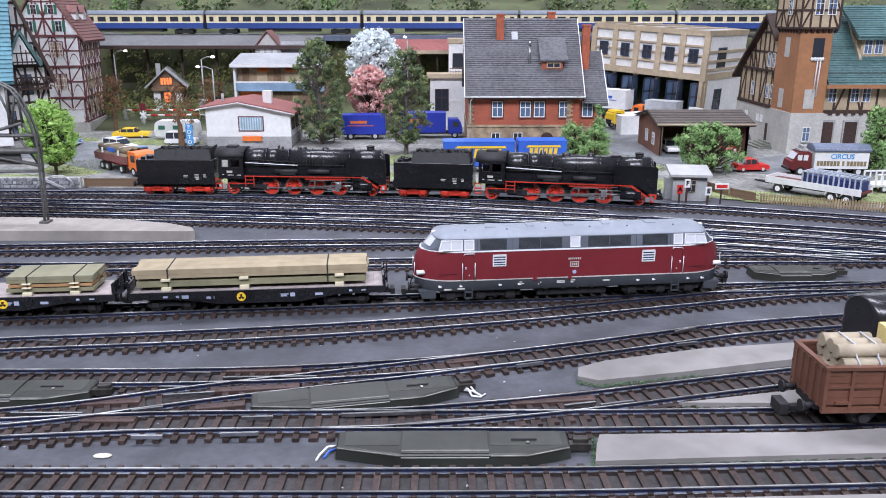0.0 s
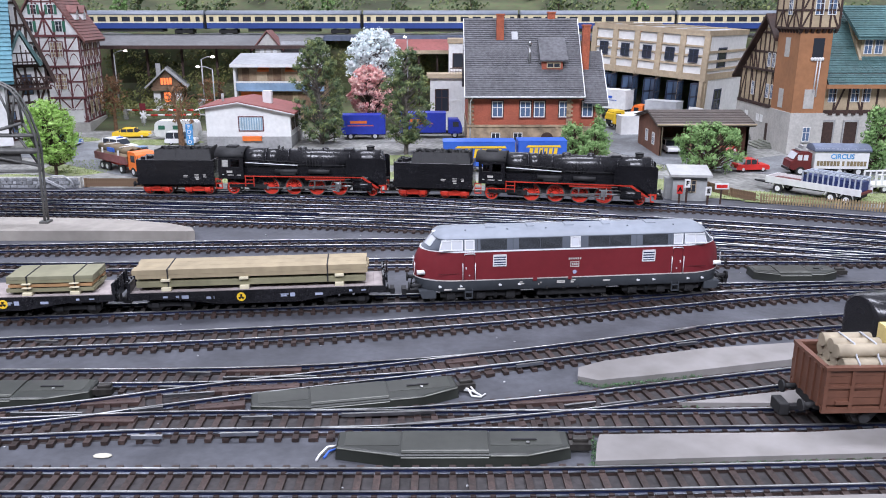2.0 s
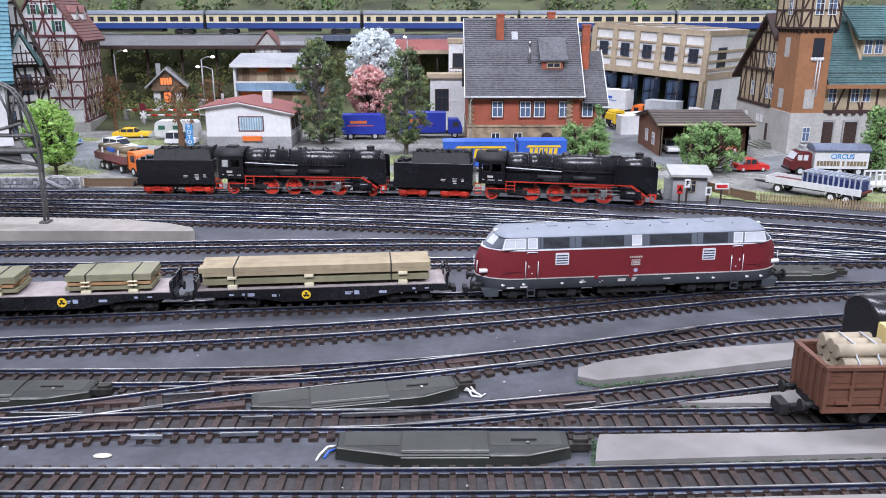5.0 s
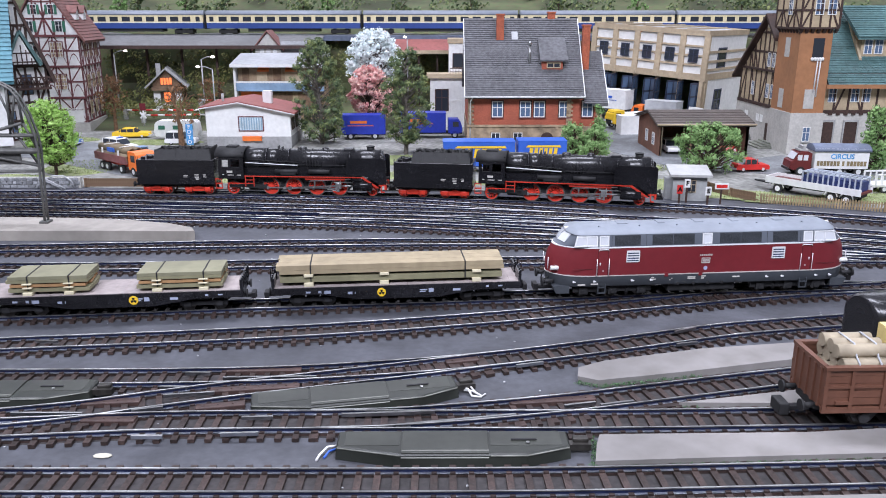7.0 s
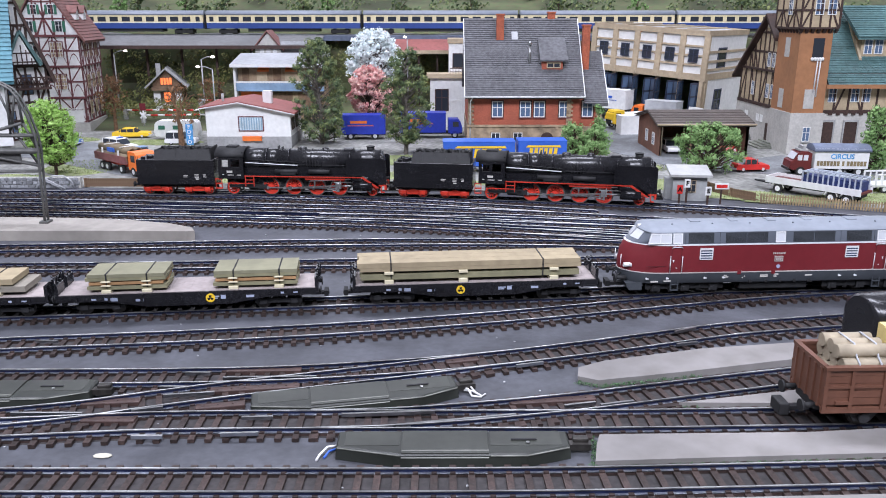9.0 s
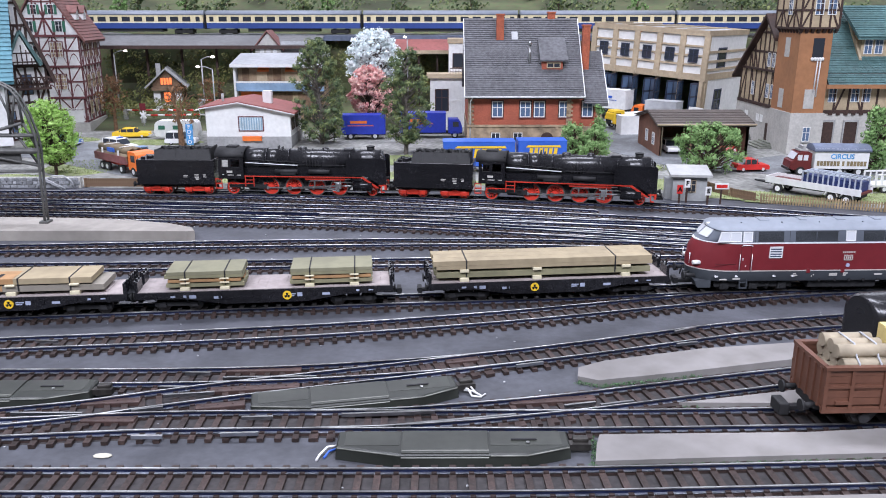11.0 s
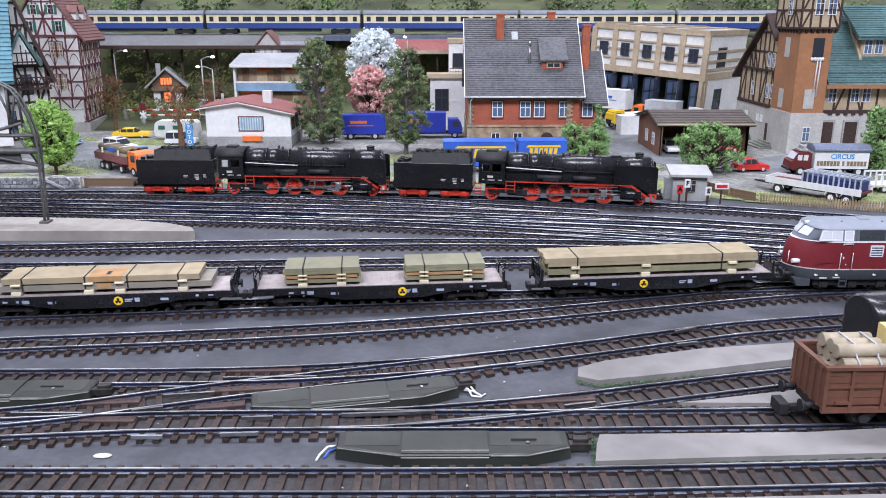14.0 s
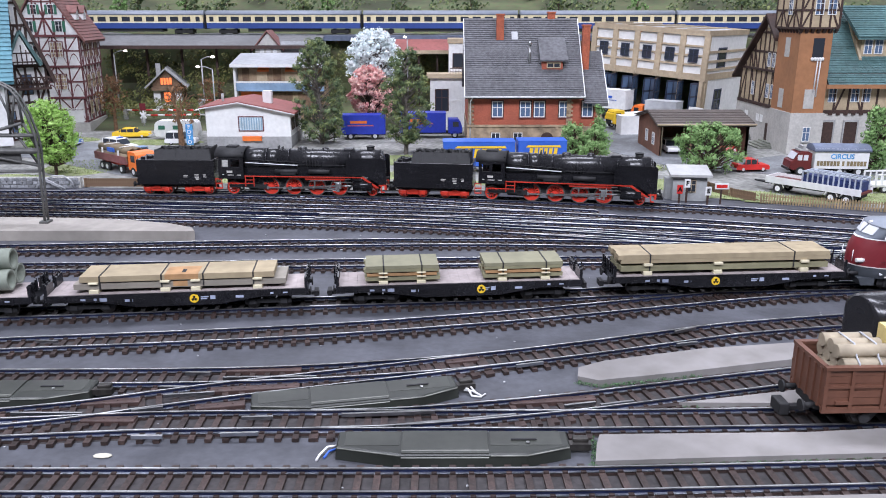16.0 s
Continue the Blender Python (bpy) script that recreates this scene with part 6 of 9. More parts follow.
        part("gate_surround", Shape().box(x - 11, x - 9, Y0 - 4.8, Y0 - 2.6, 12, 46).box(x + 9, x + 11, Y0 - 4.8, Y0 - 2.6, 12, 46).box(x - 11, x + 11, Y0 - 4.8, Y0 - 2.6, 44, 47).box(x - 12, x + 12, Y0 - 5.4, Y0 - 2.6, 11, 14), CONCRETE, h)
    # roof
    rf = Shape().prism([(Y0 - 16, ZE - 14), (YM, ZR), (Y1 + 16, ZE - 14), (Y1 + 16, ZE - 18), (YM, ZR - 5), (Y0 - 16, ZE - 18)], 542, X1, "x")
    zt = ZE - 14 + (1181 - Y0 + 16) * (ZR - ZE + 14) / (YM - Y0 + 16)
    rf.prism([(1181, zt), (YM, ZR), (Y1 + 16, ZE - 14), (Y1 + 16, ZE - 18), (YM, ZR - 5), (1181, zt - 5)], X0 - 10, 542, "x")
    r = part("roof", rf, TIMBER, h, "teal tiled roof with dark verge")
    tiles_on(r, 542, X1, Y0 - 16, ZE - 13.6, YM, ZR + 0.4, 5, 4.6, TEAL)
    part("eave_board", Shape().box(538, X1, Y0 - 18, Y0 - 16, ZE - 18, ZE - 12.5), TOWERM, r)
    sl_ = (ZR - ZE + 14) / (YM - Y0 + 16)
    zd = ZE - 14 + (1160 - Y0 + 16) * sl_
    d = part("dormer", Shape().box(600, 680, 1152, 1200, zd - 14, zd + 22), INFILL, h, "wide dormer with white windows")
    part("dormer_side", Shape().prism([(1146, zd - 14), (1200, zd + 50), (1200, zd + 54), (1146, zd - 8)], 597, 600, "x"), BEIGE, d)
    courses(part("dormer_roof", Shape().prism([(1142, zd + 19.4), (1204, zd + 61), (1204, zd + 58), (1142, zd + 17)], 590, 690, "x"), TEAL, d), [(590, 690, 1142, zd + 20, 1204, zd + 62, 1.8, 5)], TEAL)
    for x in (610, 625, 650, 665):
        window(d, x, 1151.6, zd - 2, 10, 18, frame_m=WHITE, pane_m=GLASSB)
    # hose tower
    TX0, TX1, TY0, TY1 = 494, 538, 1112, 1180
    part("tower_base", Shape().box(TX0 - 1.5, TX1 + 1.5, TY0 - 1.5, TY1, 0, 58), STONE, h, "grey stone tower base")
    part("tower", Shape().box(TX0, TX1, TY0, TY1, 58, 170), TOWERM, h, "plain brown tower shaft")
    t2 = part("tower_top", Shape().box(TX0 - 4, TX1 + 4, TY0 - 5, TY1 + 4, 170, 262), INFILL, h, "half-timbered tower top")
    f = part("timber_frame", beams(Shape(), TX1 - TX0 + 8, 46, 4, 2, 2.6, [(0, 0, "/"), (0, 1, "/"), (3, 0, "\\"), (3, 1, "\\")]), TIMBER, t2)
    f.matrix_basis = at(TX0 - 4, TY0 - 5.4, 171)
    f = part("timber_frame", beams(Shape(), TY1 - TY0 + 9, 46, 4, 2, 2.6, [(0, 0, "/"), (3, 0, "\\"), (1, 0, "\\"), (2, 0, "/")]), TIMBER, t2)
    f.matrix_basis = at(TX0 - 4.4, TY1 + 4, 171, -90)
    for k in range(7):
        part("corbel", Shape().prism([(TY0, 164), (TY0 - 5.4, 170), (TY0 - 5.4, 172), (TY0, 172)], TX0 - 3 + k * 8, TX0 + 1 + k * 8, "x"), TIMBER, t2)
    for k in range(8):
        part("corbel", Shape().prism([(TX0, 164), (TX0 - 4.6, 170), (TX0 - 4.6, 172), (TX0, 172)], TY0 + k * 9, TY0 + 4 + k * 9), TIMBER, t2)
    for x in (TX0 + 19, TX0 + 36):
        window(t2, x, TY0 - 5.6, 189, 10, 22, frame_m=WHITE, pane_m=GLASSB)
    window(t2, TX0 - 4.6, 1140, 189, 9, 22, -90, frame_m=WHITE, pane_m=GLASSB)
    part("hatch", Shape().box(TX0 + 19, TX0 + 34, TY0 - 0.6, TY0 + 0.4, 132, 158), GLASS, h, "dark open hatch in the tower")
    hs = Shape()
    for k in range(5):
        hs.ball((TX0 + 19 + k * 3.6, TY0 - 1.6, 130.5), 2.2, 1, 1, 1.2, 8, 5)
    hs.tube([(TX0 + 31, TY0 - 1.8, 131), (TX0 + 30, TY0 - 1.8, 80)], 0.9, 6).tube([(TX0 + 27, TY0 - 1.8, 131), (TX0 + 26, TY0 - 1.8, 86)], 0.8, 6)
    part("fire_hose", hs, OFFWHITE, h, "white hoses hanging to dry")
    for x, z in ((TX0 + 22, 64),):
        part("blind_window", Shape().box(x - 7, x + 7, TY0 - 0.8, TY0 + 0.4, z, z + 26), STONE, h)
    for y, z in ((1150, 62), (1146, 132)):
        part("blind_window", Shape().box(TX0 - 0.8, TX0 + 0.4, y - 7, y + 7, z, z + 26), STONE, h)
    window(h, 517, TY0 - 2.2, 20, 9, 18, frame_m=WHITE, pane_m=GLASSB, sill=CONCRETE)
    for k, (y0, y1) in enumerate(((1165, 1200), (1250, 1296))):
        for i in range(4):
            part("step", Shape().cbox(472 + i * 6, 500, y0 - 8 + i * 2, y1 + 8 - i * 2, 1 + i * 2.0, 3.0 + i * 2.0, 0.4), MOSSY, h)
    return h


MOSSY = mat("mossy_steps", (0.24, 0.25, 0.21), 0.9, var=0.2, scale=200, stain=0.3)


def open_shed():
    h = thing("open_shed", at(296, 1094, 0), "low brick shed with dark roof and open front", "shed")
    W, D, ZE, ZR = 122, 120, 46, 58
    part("gable_wall", Shape().prism([(0, 0), (D, 0), (D, ZE), (D * 0.45, ZR - 2), (0, ZE)], 0, 3, "x"), BRICKD, h, "dark brick gable wall")
    part("gable_wall", Shape().prism([(0, 0), (D, 0), (D, ZE), (D * 0.45, ZR - 2), (0, ZE)], W - 3, W, "x"), BRICKD, h)
    part("rear_wall", Shape().box(3, W - 3, D - 3, D, 0, ZE), BRICKD, h)
    part("floor_slab", Shape().box(0, W, 0, D, 0.4, 1.6), ROADM, h)
    courses(part("roof", Shape().prism([(-7, ZE - 2.5), (D * 0.45, ZR - 1), (D + 7, ZE - 4), (D + 7, ZE - 5.2), (D * 0.45, ZR - 2.4), (-7, ZE - 3.8)], -5.5, W + 5.5, "x"), SHEDROOF, h, "dark brown roof"), [(-6, W + 6, -8, ZE - 1, D * 0.45, ZR, 1.6, 7), (-6, W + 6, D + 8, ZE - 3, D * 0.45, ZR, 1.6, 7)], SHEDROOF)
    part("gutter", Shape().cyl((-6, -9, ZE - 0.6), (W + 6, -9, ZE - 0.6), 1.3, 8), BEIGE, h)
    for x in (1, 42, 82, W - 3):
        part("post", Shape().box(x, x + 3, 0, 3, 0, ZE), BRICKD if x in (1, W - 3) else BROWNP, h)
    part("downpipe", Shape().tube([(3, -8, ZE - 1), (3, -1.5, ZE - 5), (3, -1.5, 2)], 0.7), BEIGE, h)
    for y in (30, 68):
        window(h, -0.4, y, 14, 10, 15, -90, frame_m=WHITE, pane_m=GLASSB)
    return h


BRICKD = mat("brown_brick", (0.22, 0.105, 0.07), 0.8, var=0.15, scale=400, stain=0.2, bump=0.3)
SHEDROOF = mat("shed_roof", (0.115, 0.095, 0.085), 0.7, var=0.1, scale=160, stain=0.15)


def signal_hut():
    h = thing("trackside_hut", at(240, 828, 0, -6), "small grey hut with shallow roof beside the track", "hut")
    part("wall", Shape().box(2, 37, 0, 24, 0, 27), HUTG, h, "pale grey wall")
    part("roof", Shape().prism([(-5, 26), (29, 31.5), (29, 33.5), (-5, 28.5)], -2, 41, "x"), WHITEG, h, "off-white flat roof")
    window(h, 21, -0.4, 10, 8, 12, bars=(2, 2), frame_m=BEIGE)
    part("side_door", Shape().box(-4, 2, 8, 20, 0, 22), HUTG, h)
    return h


HUTG = mat("hut_grey", (0.36, 0.37, 0.37), 0.8, var=0.06, scale=250, stain=0.15)
WHITEG = mat("roof_white", (0.42, 0.42, 0.41), 0.8, var=0.06, scale=200, stain=0.15)

for f in (brick_house, town_house_white, town_house_dark, white_bungalow, cafe, chalet, chapel, cream_building, depot, fire_station, open_shed, signal_hut):
    f()


# ---- trees and green ----
LEAF_BRIGHT = island_mat("bright_leaf", [(0.14, 0.28, 0.04), (0.22, 0.40, 0.07), (0.36, 0.56, 0.15), (0.46, 0.64, 0.22)])
LEAF_MID = island_mat("mid_leaf", [(0.08, 0.16, 0.05), (0.14, 0.25, 0.08), (0.22, 0.36, 0.13), (0.33, 0.46, 0.20)])
# Pale yellow-green end paints in highlights, the darkest end the shaded gaps.
LEAF_DARK = island_mat("dark_leaf", [(0.030, 0.052, 0.032), (0.075, 0.115, 0.055), (0.16, 0.205, 0.08), (0.34, 0.36, 0.14)])
LEAF_WHITE = island_mat("white_blossom", [(0.72, 0.78, 0.80), (0.84, 0.86, 0.86), (0.60, 0.70, 0.72), (0.76, 0.80, 0.76)])
LEAF_PINK = island_mat("pink_blossom", [(0.42, 0.12, 0.14), (0.62, 0.26, 0.25), (0.76, 0.50, 0.44), (0.80, 0.66, 0.58)])
LEAF_RUST = island_mat("rusty_leaf", [(0.16, 0.075, 0.035), (0.24, 0.12, 0.05), (0.10, 0.05, 0.03), (0.20, 0.14, 0.05)])
LEAF_BUSH = island_mat("bush_leaf", [(0.06, 0.085, 0.03), (0.12, 0.14, 0.045), (0.18, 0.17, 0.05), (0.035, 0.055, 0.025)])
BARK = mat("bark", (0.10, 0.065, 0.045), 0.9, var=0.25, scale=300, bump=0.6)
BARKR = mat("rusty_bark", (0.21, 0.115, 0.06), 0.9, var=0.25, scale=300, bump=0.6)
BARKG = mat("grey_bark", (0.16, 0.14, 0.12), 0.9, var=0.2, scale=300, bump=0.6)


def leaves(s, rnd, c, r, n, size, flat=0.8):
    for _ in range(n):
        while True:
            d = Vector((rnd.uniform(-1, 1), rnd.uniform(-1, 1), rnd.uniform(-1, 1)))
            if 0.1 < d.length <= 1:
                break
        p = Vector(c) + Vector((d.x * r, d.y * r, d.z * r * flat))
        a = Vector((rnd.gauss(0, 1), rnd.gauss(0, 1), rnd.gauss(0, 1))).normalized()
        b = a.orthogonal().normalized()
        k = size * rnd.uniform(0.6, 1.3)
        e = a.cross(b)
        k0 = len(s.v)
        s.v += [tuple(p - b * k), tuple(p + e * k * 0.55 + a * k * 0.2), tuple(p + b * k), tuple(p - e * k * 0.55 + a * k * 0.2)]
        s.f.append((k0, k0 + 1, k0 + 2, k0 + 3))
        s.s.append(False)
        s.mi.append(0)


def limb(s, rnd, p, d, length, r, depth, ends):
    q = p + d * length
    mid = p + d * length * 0.5 + Vector((rnd.uniform(-1, 1), rnd.uniform(-1, 1), 0)) * length * 0.07
    s.cyl(p, mid, r, 6, r * 0.85, False)
    s.cyl(mid, q, r * 0.85, 6, r * 0.65, depth == 0)
    ends.append(q)
    if depth:
        for _ in range(rnd.choice((2, 3, 3))):
            nd = (d + Vector((rnd.uniform(-1, 1), rnd.uniform(-1, 1), rnd.uniform(-0.25, 0.7))) * 0.8).normalized()
            limb(s, rnd, q - d * length * rnd.uniform(0, 0.35), nd, length * rnd.uniform(0.55, 0.8), r * 0.6, depth - 1, ends)


def tree(name, x, y, z0, h, rad, leaf, label, seed, bare=0.3, clumps=60, per=26, size=2.2, shape="round", bark=None, limbs=True, category="tree", tk=1.0):
    rnd = random.Random(seed)
    t = thing(name, at(x, y, z0), label, category)
    tr = Shape()
    ends = []
    zc = h * bare
    tr.cyl((0, 0, -1), (rnd.uniform(-2, 2), rnd.uniform(-2, 2), zc), max(1.2, h * 0.028 * tk), 8, max(0.8, h * 0.02 * tk), False)
    limb(tr, rnd, Vector((0, 0, zc * 0.8)), Vector((rnd.uniform(-0.08, 0.08), rnd.uniform(-0.08, 0.08), 1)), h * 0.34, max(0.8, h * 0.018 * tk), (4 if tk > 1 else 3) if limbs else 1, ends)
    part("trunk", tr, bark or BARK, t, "brown trunk with limbs")
    cr = Shape()
    for i in range(clumps):
        u = rnd.random()
        zz = zc + (h - zc) * u
        if shape == "cone":
            w = rad * (1 - u) ** 0.7 + rad * 0.12
        elif shape == "column":
            w = rad * (math.sin(math.pi * min(1, 0.12 + u * 0.86)) ** 0.5)
        else:
            w = rad * math.sqrt(max(0.05, 1 - (2 * u - 0.85) ** 2 / 1.4))
        a = rnd.uniform(0, 2 * math.pi)
        rr = w * math.sqrt(rnd.uniform(0.15, 1)) * rnd.uniform(0.75, 1.08)
        leaves(cr, rnd, (rr * math.cos(a), rr * math.sin(a), zz), rad * rnd.uniform(0.16, 0.30), per, size)
    part("crown", cr, leaf, t)
    return t


def clump_tree(name, x, y, z0, h, rad, leaf, label, seed, bare=0.12, clumps=80, cr=(4.5, 8.0), per=60, size=1.5, shape="column", bark=None, category="tree", hang=0.0):
    """A tree whose flocked foliage sits in lumps at the ends of visible limbs, with gaps between them."""
    rnd = random.Random(seed)
    t = thing(name, at(x, y, z0), label, category)
    tr, cw = Shape(), Shape()
    zc = h * bare
    lean = (rnd.uniform(-0.04, 0.04), rnd.uniform(-0.04, 0.04))
    r0 = max(1.4, h * 0.024)

    def stem(z):
        return Vector((lean[0] * z + 1.5 * math.sin(z / 23.0), lean[1] * z, z))

    top = h * 0.86
    zs = [-1 + (top + 1) * i / 7 for i in range(8)]
    for a, b in zip(zs[:-1], zs[1:]):
        tr.cyl(stem(a), stem(b), r0 * (1 - 0.75 * max(a, 0) / top), 7, r0 * (1 - 0.75 * b / top), False)
    spots = []
    for _ in range(clumps * 12):
        if len(spots) >= clumps:
            break
        u = rnd.random()
        zz = zc + (h - zc) * u
        if shape == "column":
            w = rad * math.sin(math.pi * min(1, 0.16 + u * 0.80)) ** 0.6
        elif shape == "cone":
            w = rad * ((1 - u) ** 0.7 + 0.1)
        else:
            w = rad * math.sqrt(max(0.04, 1 - (2 * u - 0.9) ** 2 / 1.25))
        ang = rnd.uniform(0, 2 * math.pi)
        rr = w * math.sqrt(rnd.uniform(0.2, 1))
        p = stem(zz) + Vector((rr * math.cos(ang), rr * math.sin(ang), 0))
        r = rnd.uniform(*cr)
        if all((p - q).length > 0.62 * (r + k) for q, k in spots):
            spots.append((p, r))
    for p, r in spots:
        base = stem(max(zc * 0.6, min(top, p.z - 0.75 * math.hypot(p.x, p.y) - 4)))
        mid = base.lerp(p, 0.55) + Vector((rnd.uniform(-2, 2), rnd.uniform(-2, 2), -1.5))
        tr.cyl(base, mid, 0.9 + h * 0.003, 5, 0.75, False)
        tr.cyl(mid, p, 0.75, 5, 0.4, False)
        sx, sy, sz = rnd.uniform(0.7, 1.4), rnd.uniform(0.7, 1.4), rnd.uniform(0.7, 1.25)
        k0 = len(cw.v)
        cw.ball(p, r * 0.5, sx, sy, 0.8, 7, 5)
        cw.v[k0:] = [tuple(Vector(v) + Vector((rnd.uniform(-1, 1), rnd.uniform(-1, 1), rnd.uniform(-1, 1))) * r * 0.24) for v in cw.v[k0:]]
        for _ in range(per):
            d = Vector((rnd.gauss(0, 1), rnd.gauss(0, 1), rnd.gauss(0, 1))).normalized()
            q = p + Vector((d.x * sx, d.y * sy, d.z * sz)) * r * (0.35 + 0.85 * math.sqrt(rnd.random())) - Vector((0, 0, hang * rnd.random()))
            a = (d + Vector((rnd.uniform(-1, 1), rnd.uniform(-1, 1), rnd.uniform(-1, 1))) * 0.9).normalized()
            b = a.orthogonal().normalized()
            e = a.cross(b)
            k = size * rnd.uniform(0.6, 1.3)
            k0 = len(cw.v)
            cw.v += [tuple(q - b * k), tuple(q + e * k * 0.6 + a * k * 0.3), tuple(q + b * k), tuple(q - e * k * 0.6 + a * k * 0.3)]
            cw.f.append((k0, k0 + 1, k0 + 2, k0 + 3))
            cw.s.append(False)
            cw.mi.append(0)
    part("trunk", tr, bark or BARK, t, "brown trunk with bare limbs")
    part("crown", cw, leaf, t)
    return t


clump_tree("broadleaf_tree", -471, 962, 0, 88, 28, LEAF_BRIGHT, "bright green leafy tree beside the road", 3, 0.22, 150, (4, 7.5), 60, 1.3, "round")
clump_tree("tall_dark_tree", -183, 1205, 0, 152, 37, LEAF_DARK, "tall dark green tree with ragged lumpy crown", 4, 0.06, 130, (3.5, 8.5), 75, 1.5, "column", BARKG)
clump_tree("tall_dark_tree", -52, 1110, 0, 142, 33, LEAF_DARK, "tall dark green tree with open crown and bare limbs", 5, 0.16, 95, (3.2, 7.5), 75, 1.5, "column", BARKG)
clump_tree("blossom_tree", -118, 1372, 20, 142, 44, LEAF_WHITE, "white blossoming tree in the town", 6, 0.42, 190, (4.5, 8), 50, 1.9, "round")
clump_tree("blossom_tree", -118, 1312, 8, 98, 36, LEAF_PINK, "pink blossoming tree in the town", 7, 0.22, 150, (3.5, 6.5), 46, 1.8, "round")
tree("bare_tree", -388, 1186, 0, 88, 30, LEAF_RUST, "leafless brown tree with rusty twigs", 8, 0.38, 34, 16, 1.9, "round", BARKR, tk=2.0)
tree("bare_tree", -395, 1395, 8, 74, 24, LEAF_RUST, "small rusty brown tree", 9, 0.3, 40, 20, 2.0, bark=BARKR, tk=1.5)
tree("bare_tree", -548, 1345, 4, 88, 22, LEAF_RUST, "rusty brown tree by the old houses", 10, 0.3, 40, 22, 2.0, bark=BARKR, tk=1.5)
clump_tree("leafy_bush", 326, 978, 0, 60, 41, LEAF_MID, "spreading green tree in front of the shed", 11, 0.16, 75, (4, 7.5), 60, 1.5, "round")
clump_tree("leafy_bush", 180, 1104, 0, 44, 22, LEAF_MID, "green bush beside the brick house", 12, 0.1, 40, (4, 6.5), 55, 1.5, "round", category="bush")
clump_tree("leafy_bush", 206, 1082, 0, 46, 18, LEAF_MID, "green bush beside the brick house", 13, 0.1, 34, (4, 6.5), 55, 1.5, "round", category="bush")
clump_tree("slim_tree", 218, 1120, 0, 66, 8, LEAF_MID, "slim green shrub at the house corner", 14, 0.1, 26, (3, 4.5), 40, 1.5)
clump_tree("leafy_bush", 200, 1056, 0, 26, 18, LEAF_MID, "low green bush beside the track", 15, 0.1, 24, (3.5, 5.5), 50, 1.4, "round", category="bush")
clump_tree("fern_tree", 530, 978, 0, 80, 17, LEAF_MID, "drooping green tree beside the circus truck", 16, 0.1, 55, (3.5, 6.5), 55, 1.9, "column", hang=5.0)
tree("leafy_bush", 265, 862, 0, 14, 12, LEAF_MID, "low green weeds behind the hut", 17, 0.05, 14, 22, 1.6, category="bush")

# dark scrub on the embankment and small woods on the hill
rnd = random.Random(21)
sc = Shape()
for i in range(420):
    x = rnd.uniform(-640, 60)
    y = rnd.uniform(1500, 1585)
    leaves(sc, rnd, (x, y, 24 + (y - 1490) * 1.0 + rnd.uniform(-12, 18)), rnd.uniform(7, 16), 26, 2.6)
for i in range(120):
    x = rnd.uniform(-620, -420)
    leaves(sc, rnd, (x, rnd.uniform(1400, 1490), rnd.uniform(16, 40)), rnd.uniform(5, 12), 20, 2.4)
tagged(part("scrub", sc, LEAF_BUSH), "dark olive scrub on the embankment", "scrub", kind="stuff")
hv2 = Shape()
for i in range(900):
    x = rnd.uniform(-1300, 1300)
    j = rnd.uniform(0.2, 8)
    y = 1715 + 85 * j
    z = 150 + 205 * (1 - math.exp(-j / 7.0))
    if noise.noise((x / 120, y / 200, 9)) < -0.05:
        continue
    leaves(hv2, rnd, (x, y, z + 12), rnd.uniform(12, 24), 26, 4.5)
tagged(part("hill_wood", hv2, LEAF_DARK), "dark green woods on the hillside", "woods", kind="stuff")
for i, (x, y) in enumerate(((-690, 1790), (-655, 1800), (-530, 1790), (-560, 1815), (-470, 1810), (-300, 1790), (-250, 1810), (-90, 1800), (60, 1815), (420, 1800), (640, 1790), (250, 1800))):
    tree("spruce", x, y, 178, 74, 20, LEAF_DARK if i % 3 else LEAF_MID, "small dark conifer on the hillside", 30 + i, 0.08, 40, 16, 3.4, "cone", limbs=False)

# grass patches of flocked fibre
GR = [(-440, 1215, 90, 34), (-455, 1010, 60, 60), (320, 850, 60, 26), (380, 826, 90, 22), (260, 900, 60, 40), (460, 830, 90, 30), (520, 900, 90, 60), (430, 905, 60, 22), (-90, 960, 120, 30), (-230, 930, 90, 22), (60, 910, 140, 14), (-40, 1060, 90, 50), (230, 1010, 70, 40), (-520, 940, 60, 26), (-610, 1240, 90, 40)]
gs, gp = Shape(), Shape()
for gi, (cx, cy, rx, ry) in enumerate(GR):
    pts = []
    for k in range(26):
        a = 2 * math.pi * k / 26
        q = 0.8 + 0.28 * noise.noise((math.cos(a) * 1.3 + cx, math.sin(a) * 1.3 + cy, 2))
        pts.append((cx + rx * q * math.cos(a), cy + ry * q * math.sin(a)))
    gp.prism(pts, 1.1, 1.5 + 0.03 * gi, "z")
    for k in range(int(rx * ry * 0.32)):
        a, q = rnd.uniform(0, 6.283), math.sqrt(rnd.random()) * 0.86
        x, y = cx + rx * q * math.cos(a), cy + ry * q * math.sin(a)
        if abs(x) > 660:
            continue
        d = rnd.uniform(0, 6.283)
        w, hh = rnd.uniform(0.35, 0.7), rnd.uniform(1.0, 2.6)
        k0 = len(gs.v)
        gs.v += [(x - w * math.cos(d), y - w * math.sin(d), 1.3), (x + w * math.cos(d), y + w * math.sin(d), 1.3), (x + rnd.uniform(-0.8, 0.8), y + rnd.uniform(-0.8, 0.8), 1.3 + hh)]
        gs.f.append((k0, k0 + 1, k0 + 2))
        gs.s.append(False)
        gs.mi.append(0)
